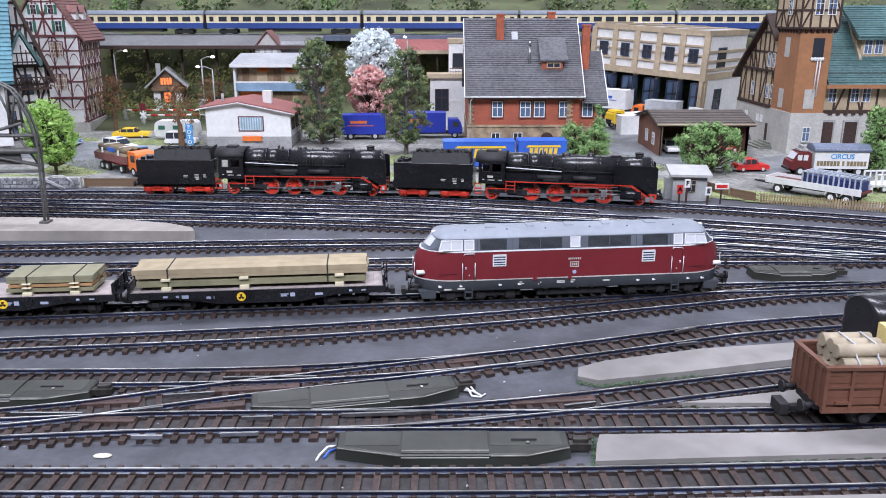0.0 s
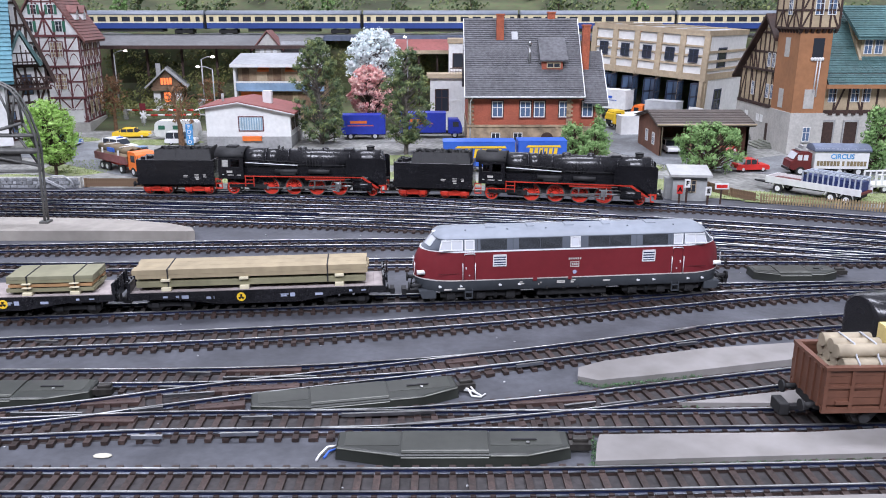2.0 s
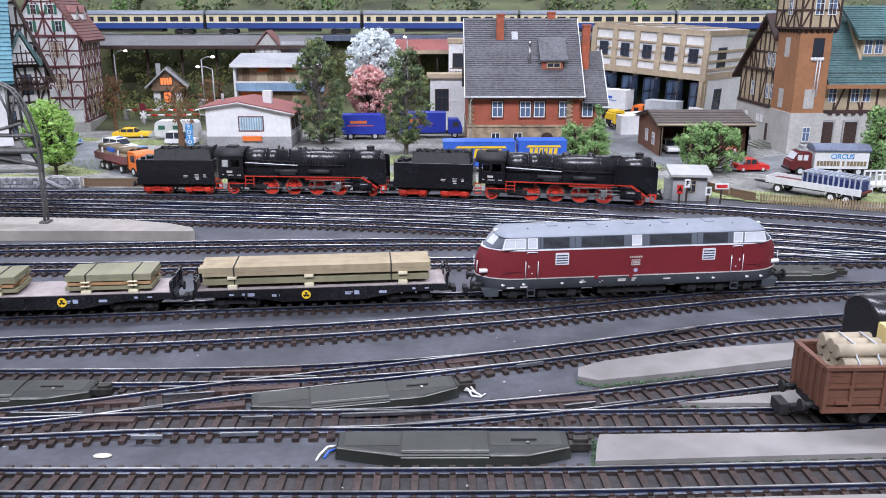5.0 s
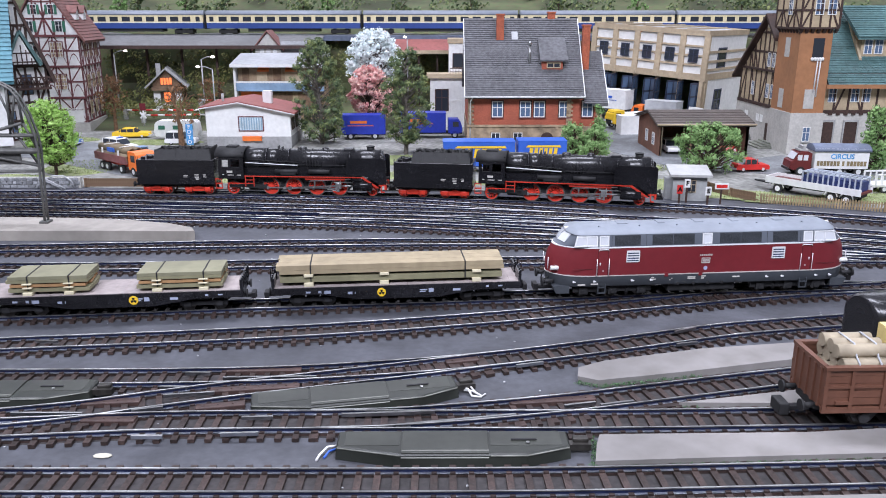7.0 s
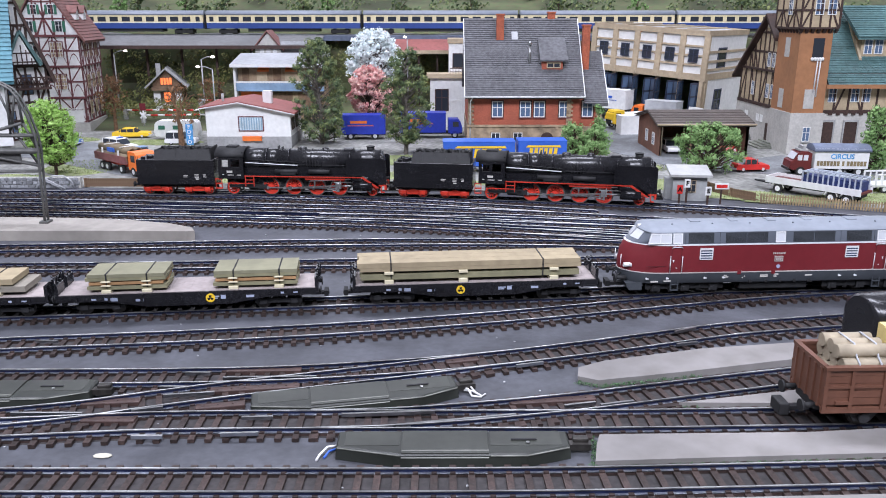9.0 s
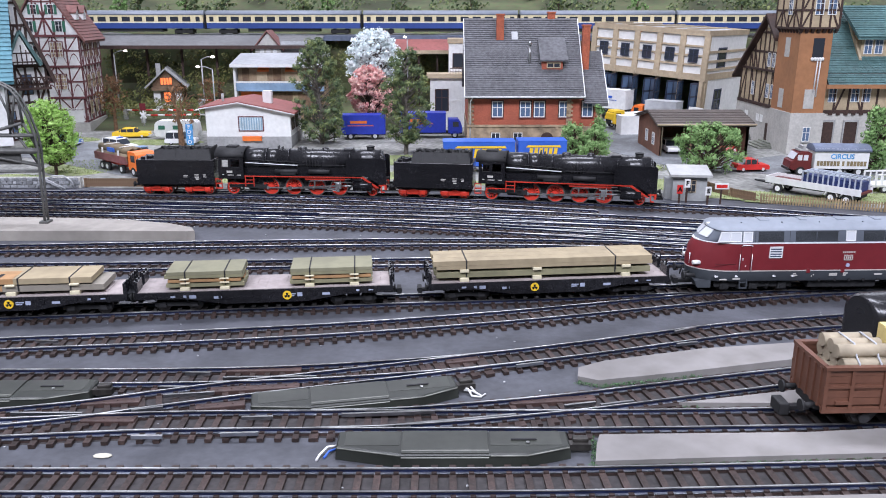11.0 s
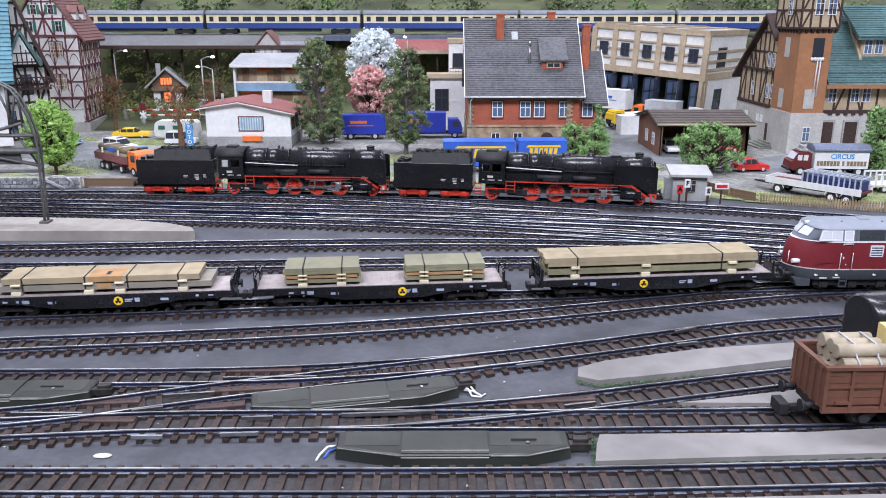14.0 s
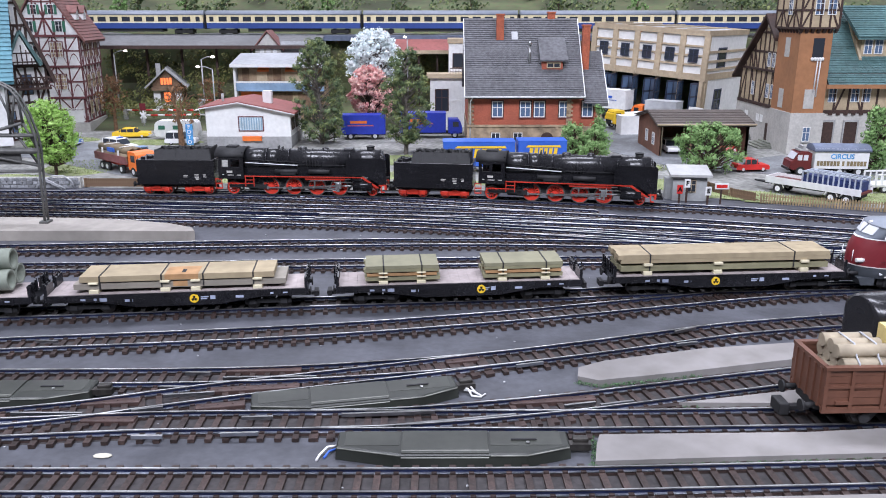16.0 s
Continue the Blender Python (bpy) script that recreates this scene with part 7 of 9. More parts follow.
tagged(part("lawn", gp, MEADOW), "patchy yellow-green flocked grass", "grass", kind="structure")
tagged(part("grass", gs, GRASSM), "short yellow-green grass fibres", "grass", kind="stuff")
rd = Shape().prism([(-700, 1120), (-560, 1080), (-430, 985), (-330, 915), (-270, 915), (-330, 985), (-400, 1080), (-450, 1170), (-560, 1230), (-700, 1260)], 1.1, 1.7, "z")
rd.prism([(400, 1060), (470, 1100), (470, 1000), (560, 960), (700, 920), (700, 870), (520, 905), (440, 950), (300, 1000), (270, 1060), (230, 1150), (250, 1400), (420, 1400), (320, 1110)], 1.1, 1.75, "z")
tagged(part("road", rd, ROADM), "grey asphalt road through the town", "road", kind="structure")


# ---- road vehicles ----
def road_wheel(parent, x, y, r, w=3.0, hub=None):
    o = part("wheel", Shape().cyl((0, -w / 2, 0), (0, w / 2, 0), r, 16), TYRE, parent)
    o.matrix_basis = at(x, y, r)
    part("hub", Shape().cyl((0, -w / 2 - 0.15, 0), (0, w / 2 + 0.15, 0), r * 0.55, 12), hub or SILVER, o)


def car(m, label, paint, L=50, W=20, H=15, estate=False, stripe=None):
    t = thing("car", m, label, "car", "parked cars")
    b = Shape().prism([(-L / 2, 3), (L / 2, 3), (L / 2 + 0.3, 6), (L / 2 - 1, 8.6), (L * 0.2, 9.4), (-L / 2 + 1, 9.6), (-L / 2 - 0.2, 6.5)], -W / 2, W / 2)
    part("body", b, paint, t)
    back = -L * 0.47 if estate else -L * 0.34
    top = [(back, 9.3), (L * 0.2, 9.3), (L * 0.06, H - 0.6), (back + (1.5 if estate else 6), H - 0.6)]
    part("windows", Shape().prism(top, -W / 2 + 1.0, W / 2 - 1.0), GLASS, t, "dark car windows")
    part("roof", Shape().prism([(top[3][0] - 0.3, H - 0.8), (top[2][0] + 0.3, H - 0.8), (top[2][0] - 1.2, H + 0.3), (top[3][0] + 1.2, H + 0.3)], -W / 2 + 1.2, W / 2 - 1.2), paint, t)
    p = Shape()
    for x in (top[2][0] + 2.4, (top[2][0] + top[3][0]) / 2, top[3][0] - 1.5):
        for sg in (-1, 1):
            p.prism([(x - 0.5, 9.2), (x + 0.5, 9.2), (x + 0.2, H), (x - 0.6, H)], sg * (W / 2 - 1.2), sg * (W / 2 - 0.7))
    part("pillar", p, paint, t)
    for x in (-L * 0.3, L * 0.31):
        for y in (-W / 2 + 1.4, W / 2 - 1.4):
            road_wheel(t, x, y, 3.4, 2.6)
    part("bumper", Shape().box(-L / 2 - 0.9, -L / 2 + 0.4, -W / 2 + 1, W / 2 - 1, 3.6, 5).box(L / 2 - 0.4, L / 2 + 0.9, -W / 2 + 1, W / 2 - 1, 3.6, 5), SILVER, t)
    part("headlight", Shape().box(L / 2 - 0.3, L / 2 + 0.6, -W / 2 + 1.4, -W / 2 + 5, 5.8, 7.6).box(L / 2 - 0.3, L / 2 + 0.6, W / 2 - 5, W / 2 - 1.4, 5.8, 7.6), WHITE, t)
    if stripe:
        part("side_stripe", Shape().box(-L / 2 + 1, L / 2 - 3, -W / 2 - 0.15, W / 2 + 0.15, 5.4, 7.8), stripe, t)
        part("roof_beacon", Shape().box(-1.6, 1.6, -5, 5, H + 0.2, H + 1.8), LBLUE, t, "blue roof light bar")
    return t


car(at(-462, 1142, 1.7, -32), "white and blue police estate car", WHITE, 54, 21, 17, True, BLUE)
car(at(-492, 1268, 1.2, 4), "yellow parked saloon car", YELLOW, 56, 21, 15)
car(at(-410, 1080, 1.7, -40), "small pale blue car", mat("pale_blue_car", (0.22, 0.32, 0.48), 0.35, bump=0), 40, 18, 15)
car(at(-392, 1200, 1.2, 0), "white parked van beside the caravan", WHITE, 46, 20, 19, True)
car(at(382, 985, 1.7, 6), "red rounded old car", REDP, 42, 18, 16)
car(at(398, 1130, 2.4, -90), "red car standing in the shed", REDP, 48, 20, 17, True)
car(at(322, 1128, 2.4, -90), "white car standing in the shed", WHITE, 48, 20, 17, True)
car(at(-560, 1190, 1.7, -20), "small blue car behind the tree", LBLUE, 44, 18, 15)


def caravan():
    t = thing("caravan", at(-412, 1248, 1.2, 2), "white caravan with green windows", "caravan")
    part("body", Shape().prism([(-32, 6), (32, 6), (34, 14), (32, 27), (28, 30), (-27, 30), (-32, 26), (-34, 14)], -11, 11), OFFWHITE, t)
    for x in (-22, 0, 21):
        part("window", Shape().box(x - 5, x + 5, -11.4, -10.8, 17, 23), GREEN, t)
    for y in (-9, 9):
        road_wheel(t, 0, y, 4, 2.6)
    part("drawbar", Shape().box(-48, -33, -1, 1, 4, 6), CONCRETE, t)


caravan()


def lorry(m, label, cab_m, box_m, box=(-62, 20), zb=(12, 42), cab=True, curtain=None, name="lorry", print_m=None, cabz=30):
    t = thing(name, m, label, "lorry", "parked lorries")
    part("chassis", Shape().box(box[0] + 2, (44 if cab else box[1]), -8, 8, 7, 11), DARK, t)
    if box_m:
        part("cargo_box", Shape().cbox(box[0], box[1], -14.2, 14.2, zb[0], zb[1], 1.0), box_m, t)
        ed = Shape()
        for z in (zb[0] - 0.2, zb[1] - 1.0):
            ed.box(box[0] - 0.2, box[1] + 0.2, -14.5, 14.5, z, z + 1.2)
        part("box_trim", ed, curtain or box_m, t)
    if print_m:
        s = Shape()
        c = (box[0] + box[1]) / 2
        h0 = zb[0] + (zb[1] - zb[0]) * 0.5
        s.box(c - 20, c + 6, -14.7, -14.0, h0 + 2, h0 + 6).box(c - 24, c + 16, -14.7, -14.0, h0 - 2, h0 - 1)
        part("side_print", s, print_m, t, "plain bars of faded lettering")
    if cab:
        c = part("cab", Shape().prism([(22, 9), (43, 9), (44, 16), (42, 24), (38, cabz), (22, cabz)], -13, 13), cab_m, t)
        part("windscreen", Shape().prism([(42.6, 17), (43.4, 17), (40.2, cabz - 3), (39.2, cabz - 3)], -11, 11), GLASS, c)
        part("side_window", Shape().box(29, 38, -13.3, 13.3, 18.5, cabz - 4), GLASS, c)
        part("grille", Shape().box(43.2, 44.3, -9, 9, 10, 14.5), DARK, c)
        part("headlight", Shape().cyl((43, -10, 12), (44.8, -10, 12), 1.6, 10).cyl((43, 10, 12), (44.8, 10, 12), 1.6, 10), WHITE, c)
        part("mudguard", Shape().box(25, 39, -13.6, 13.6, 8, 9.6), cab_m, c)
    for x in ((32,) if cab else ()) + ((box[0] + 14, box[0] + 26) if cab else (box[0] + 14, box[1] - 16)):
        for y in (-11, 11):
            road_wheel(t, x, y, 5.6, 4)
    return t


lorry(at(-112, 1256, 1.2, 2), "blue lorry trailer with orange print", BLUE, BLUE, (-46, 22), (9, 38), False, print_m=ORANGE, name="lorry_trailer")
lorry(at(-14, 1268, 1.2, 2), "blue lorry with box body", BLUE, BLUE, (-54, 18), (10, 40), True, print_m=ORANGE)


def blue_trailer(x, y, L, rz):
    t = lorry(at(x, y, 1.2, rz), "bright blue box trailer with yellow lettering shapes", LBLUE, LBLUE, (-L / 2, L / 2), (9, 39), False, name="lorry_trailer")
    s = Shape()
    for k in range(6):
        a = -L * 0.28 + k * L * 0.1
        s.prism([(a, 19), (a + L * 0.07, 19), (a + L * 0.09, 30), (a + L * 0.02, 30)], -14.7, -13.9)
    s.prism([(-L * 0.34, 31), (L * 0.38, 31), (L * 0.36, 33.5), (-L * 0.3, 33.5)], -14.7, -13.9)
    part("side_emblem", s, YELLOW, t, "yellow slanted lettering shapes")


blue_trailer(44, 985, 88, 1)
blue_trailer(122, 992, 60, 1)


def timber_lorry():
    t = thing("pipe_lorry", at(-394, 984, 1.7, -40), "lorry with dull red flatbed of brown pipes and orange cab", "lorry", "parked lorries")
    bed = mat("faded_red_bed", (0.24, 0.09, 0.09), 0.7, var=0.15, scale=200)
    part("bed", Shape().box(-48, 26, -14, 14, 13, 15), bed, t)
    part("side_board", Shape().box(-48, 26, -14.6, -13.4, 13, 22).box(-48, 26, 13.4, 14.6, 13, 22).box(25, 26.4, -14, 14, 13, 22).box(-48.6, -47.4, -14, 14, 13, 22), bed, t, "dull red side boards")
    pm = mat("brown_pipe", (0.20, 0.15, 0.09), 0.7, var=0.15, scale=200)
    for y, z in ((-9, 19.5), (0, 19.5), (9, 19.5), (-4.5, 27), (4.5, 27)):
        part("pipe", Shape().ring((-10, y, z), (1, 0, 0), 3.5, 4.7, 74, 16), pm, t)
    for x in (-30, 8):
        part("strap", Shape().box(x, x + 2, -14, -12.5, 20, 28).box(x, x + 2, -10, 10, 31.4, 32).box(x, x + 2, 12.5, 14, 20, 28), OFFWHITE, t)
    part("blue_label", Shape().box(-16, 0, -13.8, -12.6, 25, 30), LBLUE, t)
    c = part("cab", Shape().prism([(30, 7), (50, 7), (51, 15), (48, 26), (45, 29), (30, 29)], -12.6, 12.6), ORANGE, t, "orange cab")
    part("windscreen", Shape().prism([(49.6, 16), (50.6, 16), (47.8, 25), (46.8, 25)], -10.5, 10.5), GLASS, c)
    part("side_window", Shape().box(36, 45, -12.9, 12.9, 17, 25), GLASS, c)
    part("chassis", Shape().box(-44, 46, -7, 7, 8, 12.6), REDP, t)
    for x in (-34, -22, 12, 40):
        for y in (-11, 11):
            road_wheel(t, x, y, 5.4, 4)


timber_lorry()


SIGNBLUE = mat("sign_blue", (0.08, 0.34, 0.70), 0.5, bump=0)


def circus_lorry():
    t = thing("circus_lorry", at(474, 964, 1.7, -4), "old circus lorry with dark red cab and grey tarpaulin", "lorry", "parked lorries")
    dr = mat("dark_red_cab", (0.15, 0.02, 0.022), 0.4, var=0.08, scale=200, bump=0)
    mir = Shape().prism([(-52, 7), (-30, 7), (-30, 27), (-34, 29), (-46, 28), (-50, 19), (-54, 17), (-55, 9)], -12.5, 12.5)
    c = part("cab", mir, dr, t, "dark red rounded cab")
    part("windscreen", Shape().prism([(-50.6, 19.4), (-51.4, 19.4), (-47.4, 27), (-46.6, 27)], -10.5, 10.5), PANEREFL, c)
    for x in (-44, -37):
        part("side_window", Shape().box(x - 2.6, x + 2.6, -12.8, 12.8, 18.5, 25), PANEREFL, c)
    part("bumper", Shape().box(-56.4, -54.8, -12, 12, 6, 8.4), DARK, c)
    part("side_panel", Shape().box(-27, 36, -13.6, 13.6, 9, 33), OFFWHITE, t, "white side panel")
    arc = [(15 * math.sin(math.radians(a)), 30 + 7.5 * math.cos(math.radians(a))) for a in range(-95, 96, 19)]
    part("tarpaulin", Shape().prism(arc, -28, 38, "x", True), mat("grey_blue_tarpaulin", (0.17, 0.20, 0.28), 0.75, var=0.12, scale=150), t, "grey blue curved tarpaulin")
    part("rack", Shape().box(-44, -33, -8, 8, 29, 31).box(-40, -37, -8, 8, 31, 35), CONCRETE, t)
    text_shape("CIRCUS", 8.0, SIGNBLUE, t, at(5, -13.9, 23.6, 0, 90), label="blue circus lettering", bold=0.25)
    s = Shape()
    for x0, x1 in ((-24, 3), (5.5, 8), (11, 34)):
        k = x0
        while k < x1:
            s.box(k, min(x1, k + 3.0), -14.1, -13.5, 12.5, 18.2)
            k += 3.9
    part("name_bars", s, mat("brown_print", (0.25, 0.19, 0.10), 0.7, bump=0), t, "plain brown bars of lettering")
    part("chassis", Shape().box(-50, 35, -8, 8, 6, 9.4), DARK, t)
    for x in (-42, 4, 26):
        for y in (-11, 11):
            road_wheel(t, x, y, 5.4, 4)


circus_lorry()


def ladder_trailer():
    t = thing("flat_trailer", at(398, 838, 1.5, -50), "dark red and white flat trailer carrying a pale lattice frame", "trailer")
    part("bed", Shape().box(-50, 52, -13, 13, 12, 14), mat("dark_red_bed", (0.16, 0.035, 0.03), 0.6, var=0.15, scale=200), t)
    for sg in (-1, 1):
        part("side_board", Shape().box(-50, 52, *sorted((sg * 13, sg * 14)), 10.5, 17.5), OFFWHITE, t, "off-white side board")
    part("end_board", Shape().box(-50.8, -49.6, -13, 13, 12, 17.5), OFFWHITE, t)
    fr = Shape()
    for y in (-10, 10):
        for z in (15, 27):
            fr.box(-12, 50, y - 0.7, y + 0.7, z, z + 1.4)
        for k in range(12):
            x = -12 + k * 5.5
            fr.box(x, x + 1.3, y - 0.7, y + 0.7, 15, 28)
    for k in range(12):
        fr.box(-12 + k * 5.5, -10.7 + k * 5.5, -10, 10, 26.6, 28)
    part("lattice_frame", fr, mat("pale_blue_lattice", (0.50, 0.55, 0.62), 0.5, bump=0), t, "pale lattice frame")
    part("blue_load", Shape().box(-11, 49, -8.6, 8.6, 14.1, 24), mat("navy_panel", (0.03, 0.05, 0.17), 0.5), t, "navy blue panels inside the frame")
    part("drawbar", Shape().prism([(-50, -6), (-70, -1), (-70, 1), (-50, 6)], 7.5, 9, "z"), DARK, t)
    part("chassis", Shape().box(-48, 50, -7, 7, 8, 12), DARK, t)
    for x in (-36, 22, 38):
        for y in (-11, 11):
            road_wheel(t, x, y, 5.2, 4, WHITE)
        for sg in (-1, 1):
            arc = [(x + 7 * math.cos(math.radians(a)), 5.4 + 7 * math.sin(math.radians(a))) for a in range(10, 171, 20)]
            part("mudguard", Shape().tube([(a, sg * 13, b) for a, b in arc], 0.6, 6), WHITE, t)


ladder_trailer()


def lattice_trailer():
    t = thing("fence_trailer", at(498, 868, 1.5, 6), "white lattice trailer with red diamond marks", "trailer")
    f = Shape()
    for y in (-11, 11):
        for z in (8, 20):
            f.box(-30, 60, y - 0.6, y + 0.6, z, z + 1.6)
        for k in range(13):
            f.box(-30 + k * 7, -28.6 + k * 7, y - 0.6, y + 0.6, 8, 21)
    f.box(-30, 60, -11, 11, 7, 9)
    part("lattice", f, WHITE, t)
    part("front_board", Shape().box(-14, 60, -16, -15, 2, 13), WHITE, t)
    for k in range(7):
        x = -8 + k * 8
        part("diamond_mark", Shape().prism([(x - 3, 7.5), (x, 11), (x + 3, 7.5), (x, 4)], -16.3, -15.8), REDP, t)
    part("board_foot", Shape().box(-14, -12, -16, -12, 0, 8).box(56, 58, -16, -12, 0, 8), WHITE, t)
    for x in (-18, 40):
        for y in (-9, 9):
            road_wheel(t, x, y, 4.4, 3)


lattice_trailer()
# vehicles before the depot
lorry(at(322, 1482, 13, -44), "white lorry trailer with dark print", WHITE, OFFWHITE, (-46, 22), (10, 44), False, print_m=LBLUE, name="lorry_trailer")
lorry(at(372, 1402, 6, 140), "silver box lorry with orange chassis", ORANGE, GREYROOF, (-40, 18), (12, 40), True)
lorry(at(322, 1378, 3, 200), "yellow lorry with short bed", YELLOW, WHITE, (-30, 16), (9, 24), True)


def crane_lorry():
    t = thing("crane_lorry", at(408, 1362, 2, 10), "white mobile crane lorry", "lorry", "parked lorries")
    part("chassis", Shape().cbox(-36, 34, -11, 11, 7, 15, 0.8), OFFWHITE, t)
    part("cab", Shape().prism([(10, 15), (32, 15), (30, 34), (12, 36)], -10, 10), WHITE, t)
    part("side_window", Shape().box(16, 26, -10.3, 10.3, 23, 31), GLASS, t)
    part("turntable", Shape().cbox(-20, 4, -9, 9, 15, 30, 1), WHITE, t)
    part("boom", Shape().prism([(0, 26), (0, 31), (-58, 20), (-58, 17)], -3, 3), WHITE, t, "white crane boom")
    for x in (-26, -12, 14, 26):
        for y in (-9, 9):
            road_wheel(t, x, y, 5, 4)


crane_lorry()
cb = thing("container", at(303, 1308, 1.2, 8), "white box container standing on the depot yard", "container")
part("box", Shape().cbox(-18, 18, -12, 12, 0.5, 30, 0.8), WHITE, cb)
for z in (0.2, 28.8):
    part("corner_rail", Shape().box(-18.4, 18.4, -12.4, 12.4, z, z + 1.4), OFFWHITE, cb)


# ---- yard furniture ----
def board(name, pts, z0, z1, label, material=None):
    return tagged(part(name, Shape().prism(pts, z0, z1, "z"), material or PLATE), label, "platform", kind="structure")


board("platform", [(-600, 671), (-382, 671), (-290, 671), (-222, 669.5), (-216, 672), (-222, 683), (-245, 697), (-285, 709), (-340, 717), (-400, 720), (-600, 720)], 0.05, 9.0, "pale wooden loading platform between the tracks", PLATE2)
board("platform", [(72, 391), (82, 386), (130, 396.5), (190, 411.5), (270, 428), (480, 464), (480, 474), (300, 452), (228, 440), (150, 428), (90, 411), (74, 402)], 0.05, 4.2, "pale painted board beside the curved track")
board("platform", [(66, 306.5), (120, 309.5), (190, 313), (430, 326), (430, 347), (210, 335.5), (168, 331.5), (72, 329.5), (69, 320)], 0.05, 4.2, "pale painted board beside the straight track")
board("platform", [(118, 362), (150, 369), (190, 378), (300, 394), (300, 372), (210, 364), (168, 361.5)], 0.05, 3.6, "pale painted board between two tracks")
board("platform", [(-34, 277), (60, 277.5), (112, 279), (190, 282), (420, 290), (420, 240), (-34, 240)], 0.05, 4.4, "pale board edge in front of the near track")

FOAM = island_mat("moss_flock", [(0.05, 0.12, 0.05), (0.09, 0.17, 0.08), (0.04, 0.09, 0.04)])
mo = Shape()
rnd = random.Random(33)
for (x0, y0), (x1, y1) in (((66, 307), (70, 330)), ((72, 390), (84, 385)), ((84, 385.5), (140, 397)), ((66, 306), (190, 312)), ((116, 362), (130, 360))):
    n = int(math.hypot(x1 - x0, y1 - y0) * 1.2)
    for k in range(n):
        u = k / max(1, n - 1)
        leaves(mo, rnd, (x0 + (x1 - x0) * u + rnd.uniform(-1, 1), y0 + (y1 - y0) * u + rnd.uniform(-1, 1), 1.2), 1.6, 7, 0.6)
tagged(part("moss", mo, FOAM), "green flock along the board edges", "moss", kind="stuff")


# Pale tone that paints the highlight along the motor edges.
LIDEDGE = mat("lid_edge_highlight", (0.21, 0.215, 0.19), 0.6, var=0.15, scale=200, stain=0.3, bump=0.1)


def switch_motor(m, L, label):
    """A long low cover with chamfered ends and a raised middle lid."""
    t = thing("switch_motor", m, label, "point motor", "point motors beside the tracks")
    h = L / 2
    pl = [(-h, -4), (-h * 0.46, -11), (h * 0.62, -11), (h, -4), (h, 9.5), (-h, 9.5)]
    lo = [(x * 1.006, y - 0.7) for x, y in pl]
    s = Shape()
    n = len(pl)
    s.v = [(x, y, 0.2) for x, y in lo] + [(x, y, 5.4) for x, y in pl] + [(x * 0.985, y + 0.8 if y < 0 else y - 0.8, 6.2) for x, y in pl]
    for j in range(2):
        for i in range(n):
            s.f.append((j * n + i, j * n + (i + 1) % n, (j + 1) * n + (i + 1) % n, (j + 1) * n + i))
    s.f += [tuple(reversed(range(n))), tuple(range(2 * n, 3 * n))]
    s.s, s.mi = [False] * len(s.f), [0] * len(s.f)
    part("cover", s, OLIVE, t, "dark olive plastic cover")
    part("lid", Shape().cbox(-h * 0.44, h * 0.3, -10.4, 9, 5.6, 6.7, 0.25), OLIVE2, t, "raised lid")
    part("lid_edge", Shape().prism([(-11.5, 4.6), (-8.4, 6.95), (-8.4, 5.6), (-11.0, 4.2)], -h * 0.44, h * 0.3, "x"), LIDEDGE, t, "sloping lid edge, highlight put in its colour")
    # Thin pale bars imitate the edge highlight on the cover's rim.
    for x0, x1, y0, y1 in ((-h * 0.99, -h * 0.45, -4.4, -11.1), (h * 0.31, h * 0.62, -11.2, -11.2), (h * 0.62, h * 0.99, -11.1, -4.4)):
        part("edge_highlight", Shape().tube([(x0, y0, 5.5), (x1, y1, 5.5)], 0.35, 6), LIDEDGE, t, "pale highlight along the edge")
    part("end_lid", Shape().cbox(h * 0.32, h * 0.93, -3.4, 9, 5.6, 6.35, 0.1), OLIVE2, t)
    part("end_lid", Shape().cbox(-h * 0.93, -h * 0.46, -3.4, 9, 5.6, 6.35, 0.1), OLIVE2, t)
    part("slot", Shape().box(h * 0.5, h * 0.72, 0.4, 1.6, 6.5, 6.9), DARK, t)
    part("screw", Shape().cyl((h * 0.64, -1.6, 6.4), (h * 0.64, -1.6, 7.0), 0.8, 8), STEEL, t)
    part("lever", Shape().box(h, h + 10, -1, 3, 2, 5).cbox(h + 2, h + 9, 1, 5, 3, 6.6, 0.6), STEELDARK, t)
    return t


switch_motor(at(4.5, 319.5, 0, 0.3), 104, "dark olive point motor with raised lid beside a track")
switch_motor(at(-44, 368.5, 0, 11.5), 104, "dark olive point motor with raised lid between curved tracks")
switch_motor(at(262, 571, 0, 0.5), 62, "low grey point motor behind the train")
switch_motor(at(-232, 372, 0, 2), 104, "dark olive point motor with pale highlighted edge")


def wires(pts_list, mats, label):
    t = thing("cable", at(0, 0, 0), label, "cable")
    for pts, m in zip(pts_list, mats):
        part("wire", Shape().tube(pts, 0.55, 6), m, t)


wires([[(-48, 323, 2), (-52, 321, 2.6), (-55, 317, 1), (-56, 313, 0.6)], [(-48, 322, 1), (-51, 319, 1.6), (-53, 315, 0.6)]], [OFFWHITE, LBLUE], "blue and white cable ends at a point motor")
wires([[(10, 381, 3), (13, 378, 3), (15, 374, 1), (20, 373.5, 0.8)], [(11, 379, 2), (16, 377, 2.2), (20, 374, 1), (22, 377, 0.8)], [(10, 379, 3), (14, 380, 4), (17, 378, 1)]], [OFFWHITE, OFFWHITE, WHITE], "white cable ends at a point motor")
wires([[(212, 606, 5), (216, 601, 9), (222, 594, 3)]], [DARK], "black wire beside the track")
part("pebble", Shape().ball((-152, 317, 0.5), 2.6, 1.7, 0.8, 0.22, 10, 6), mat("pale_plaster", (0.62, 0.58, 0.48), 0.9, bump=0.4))
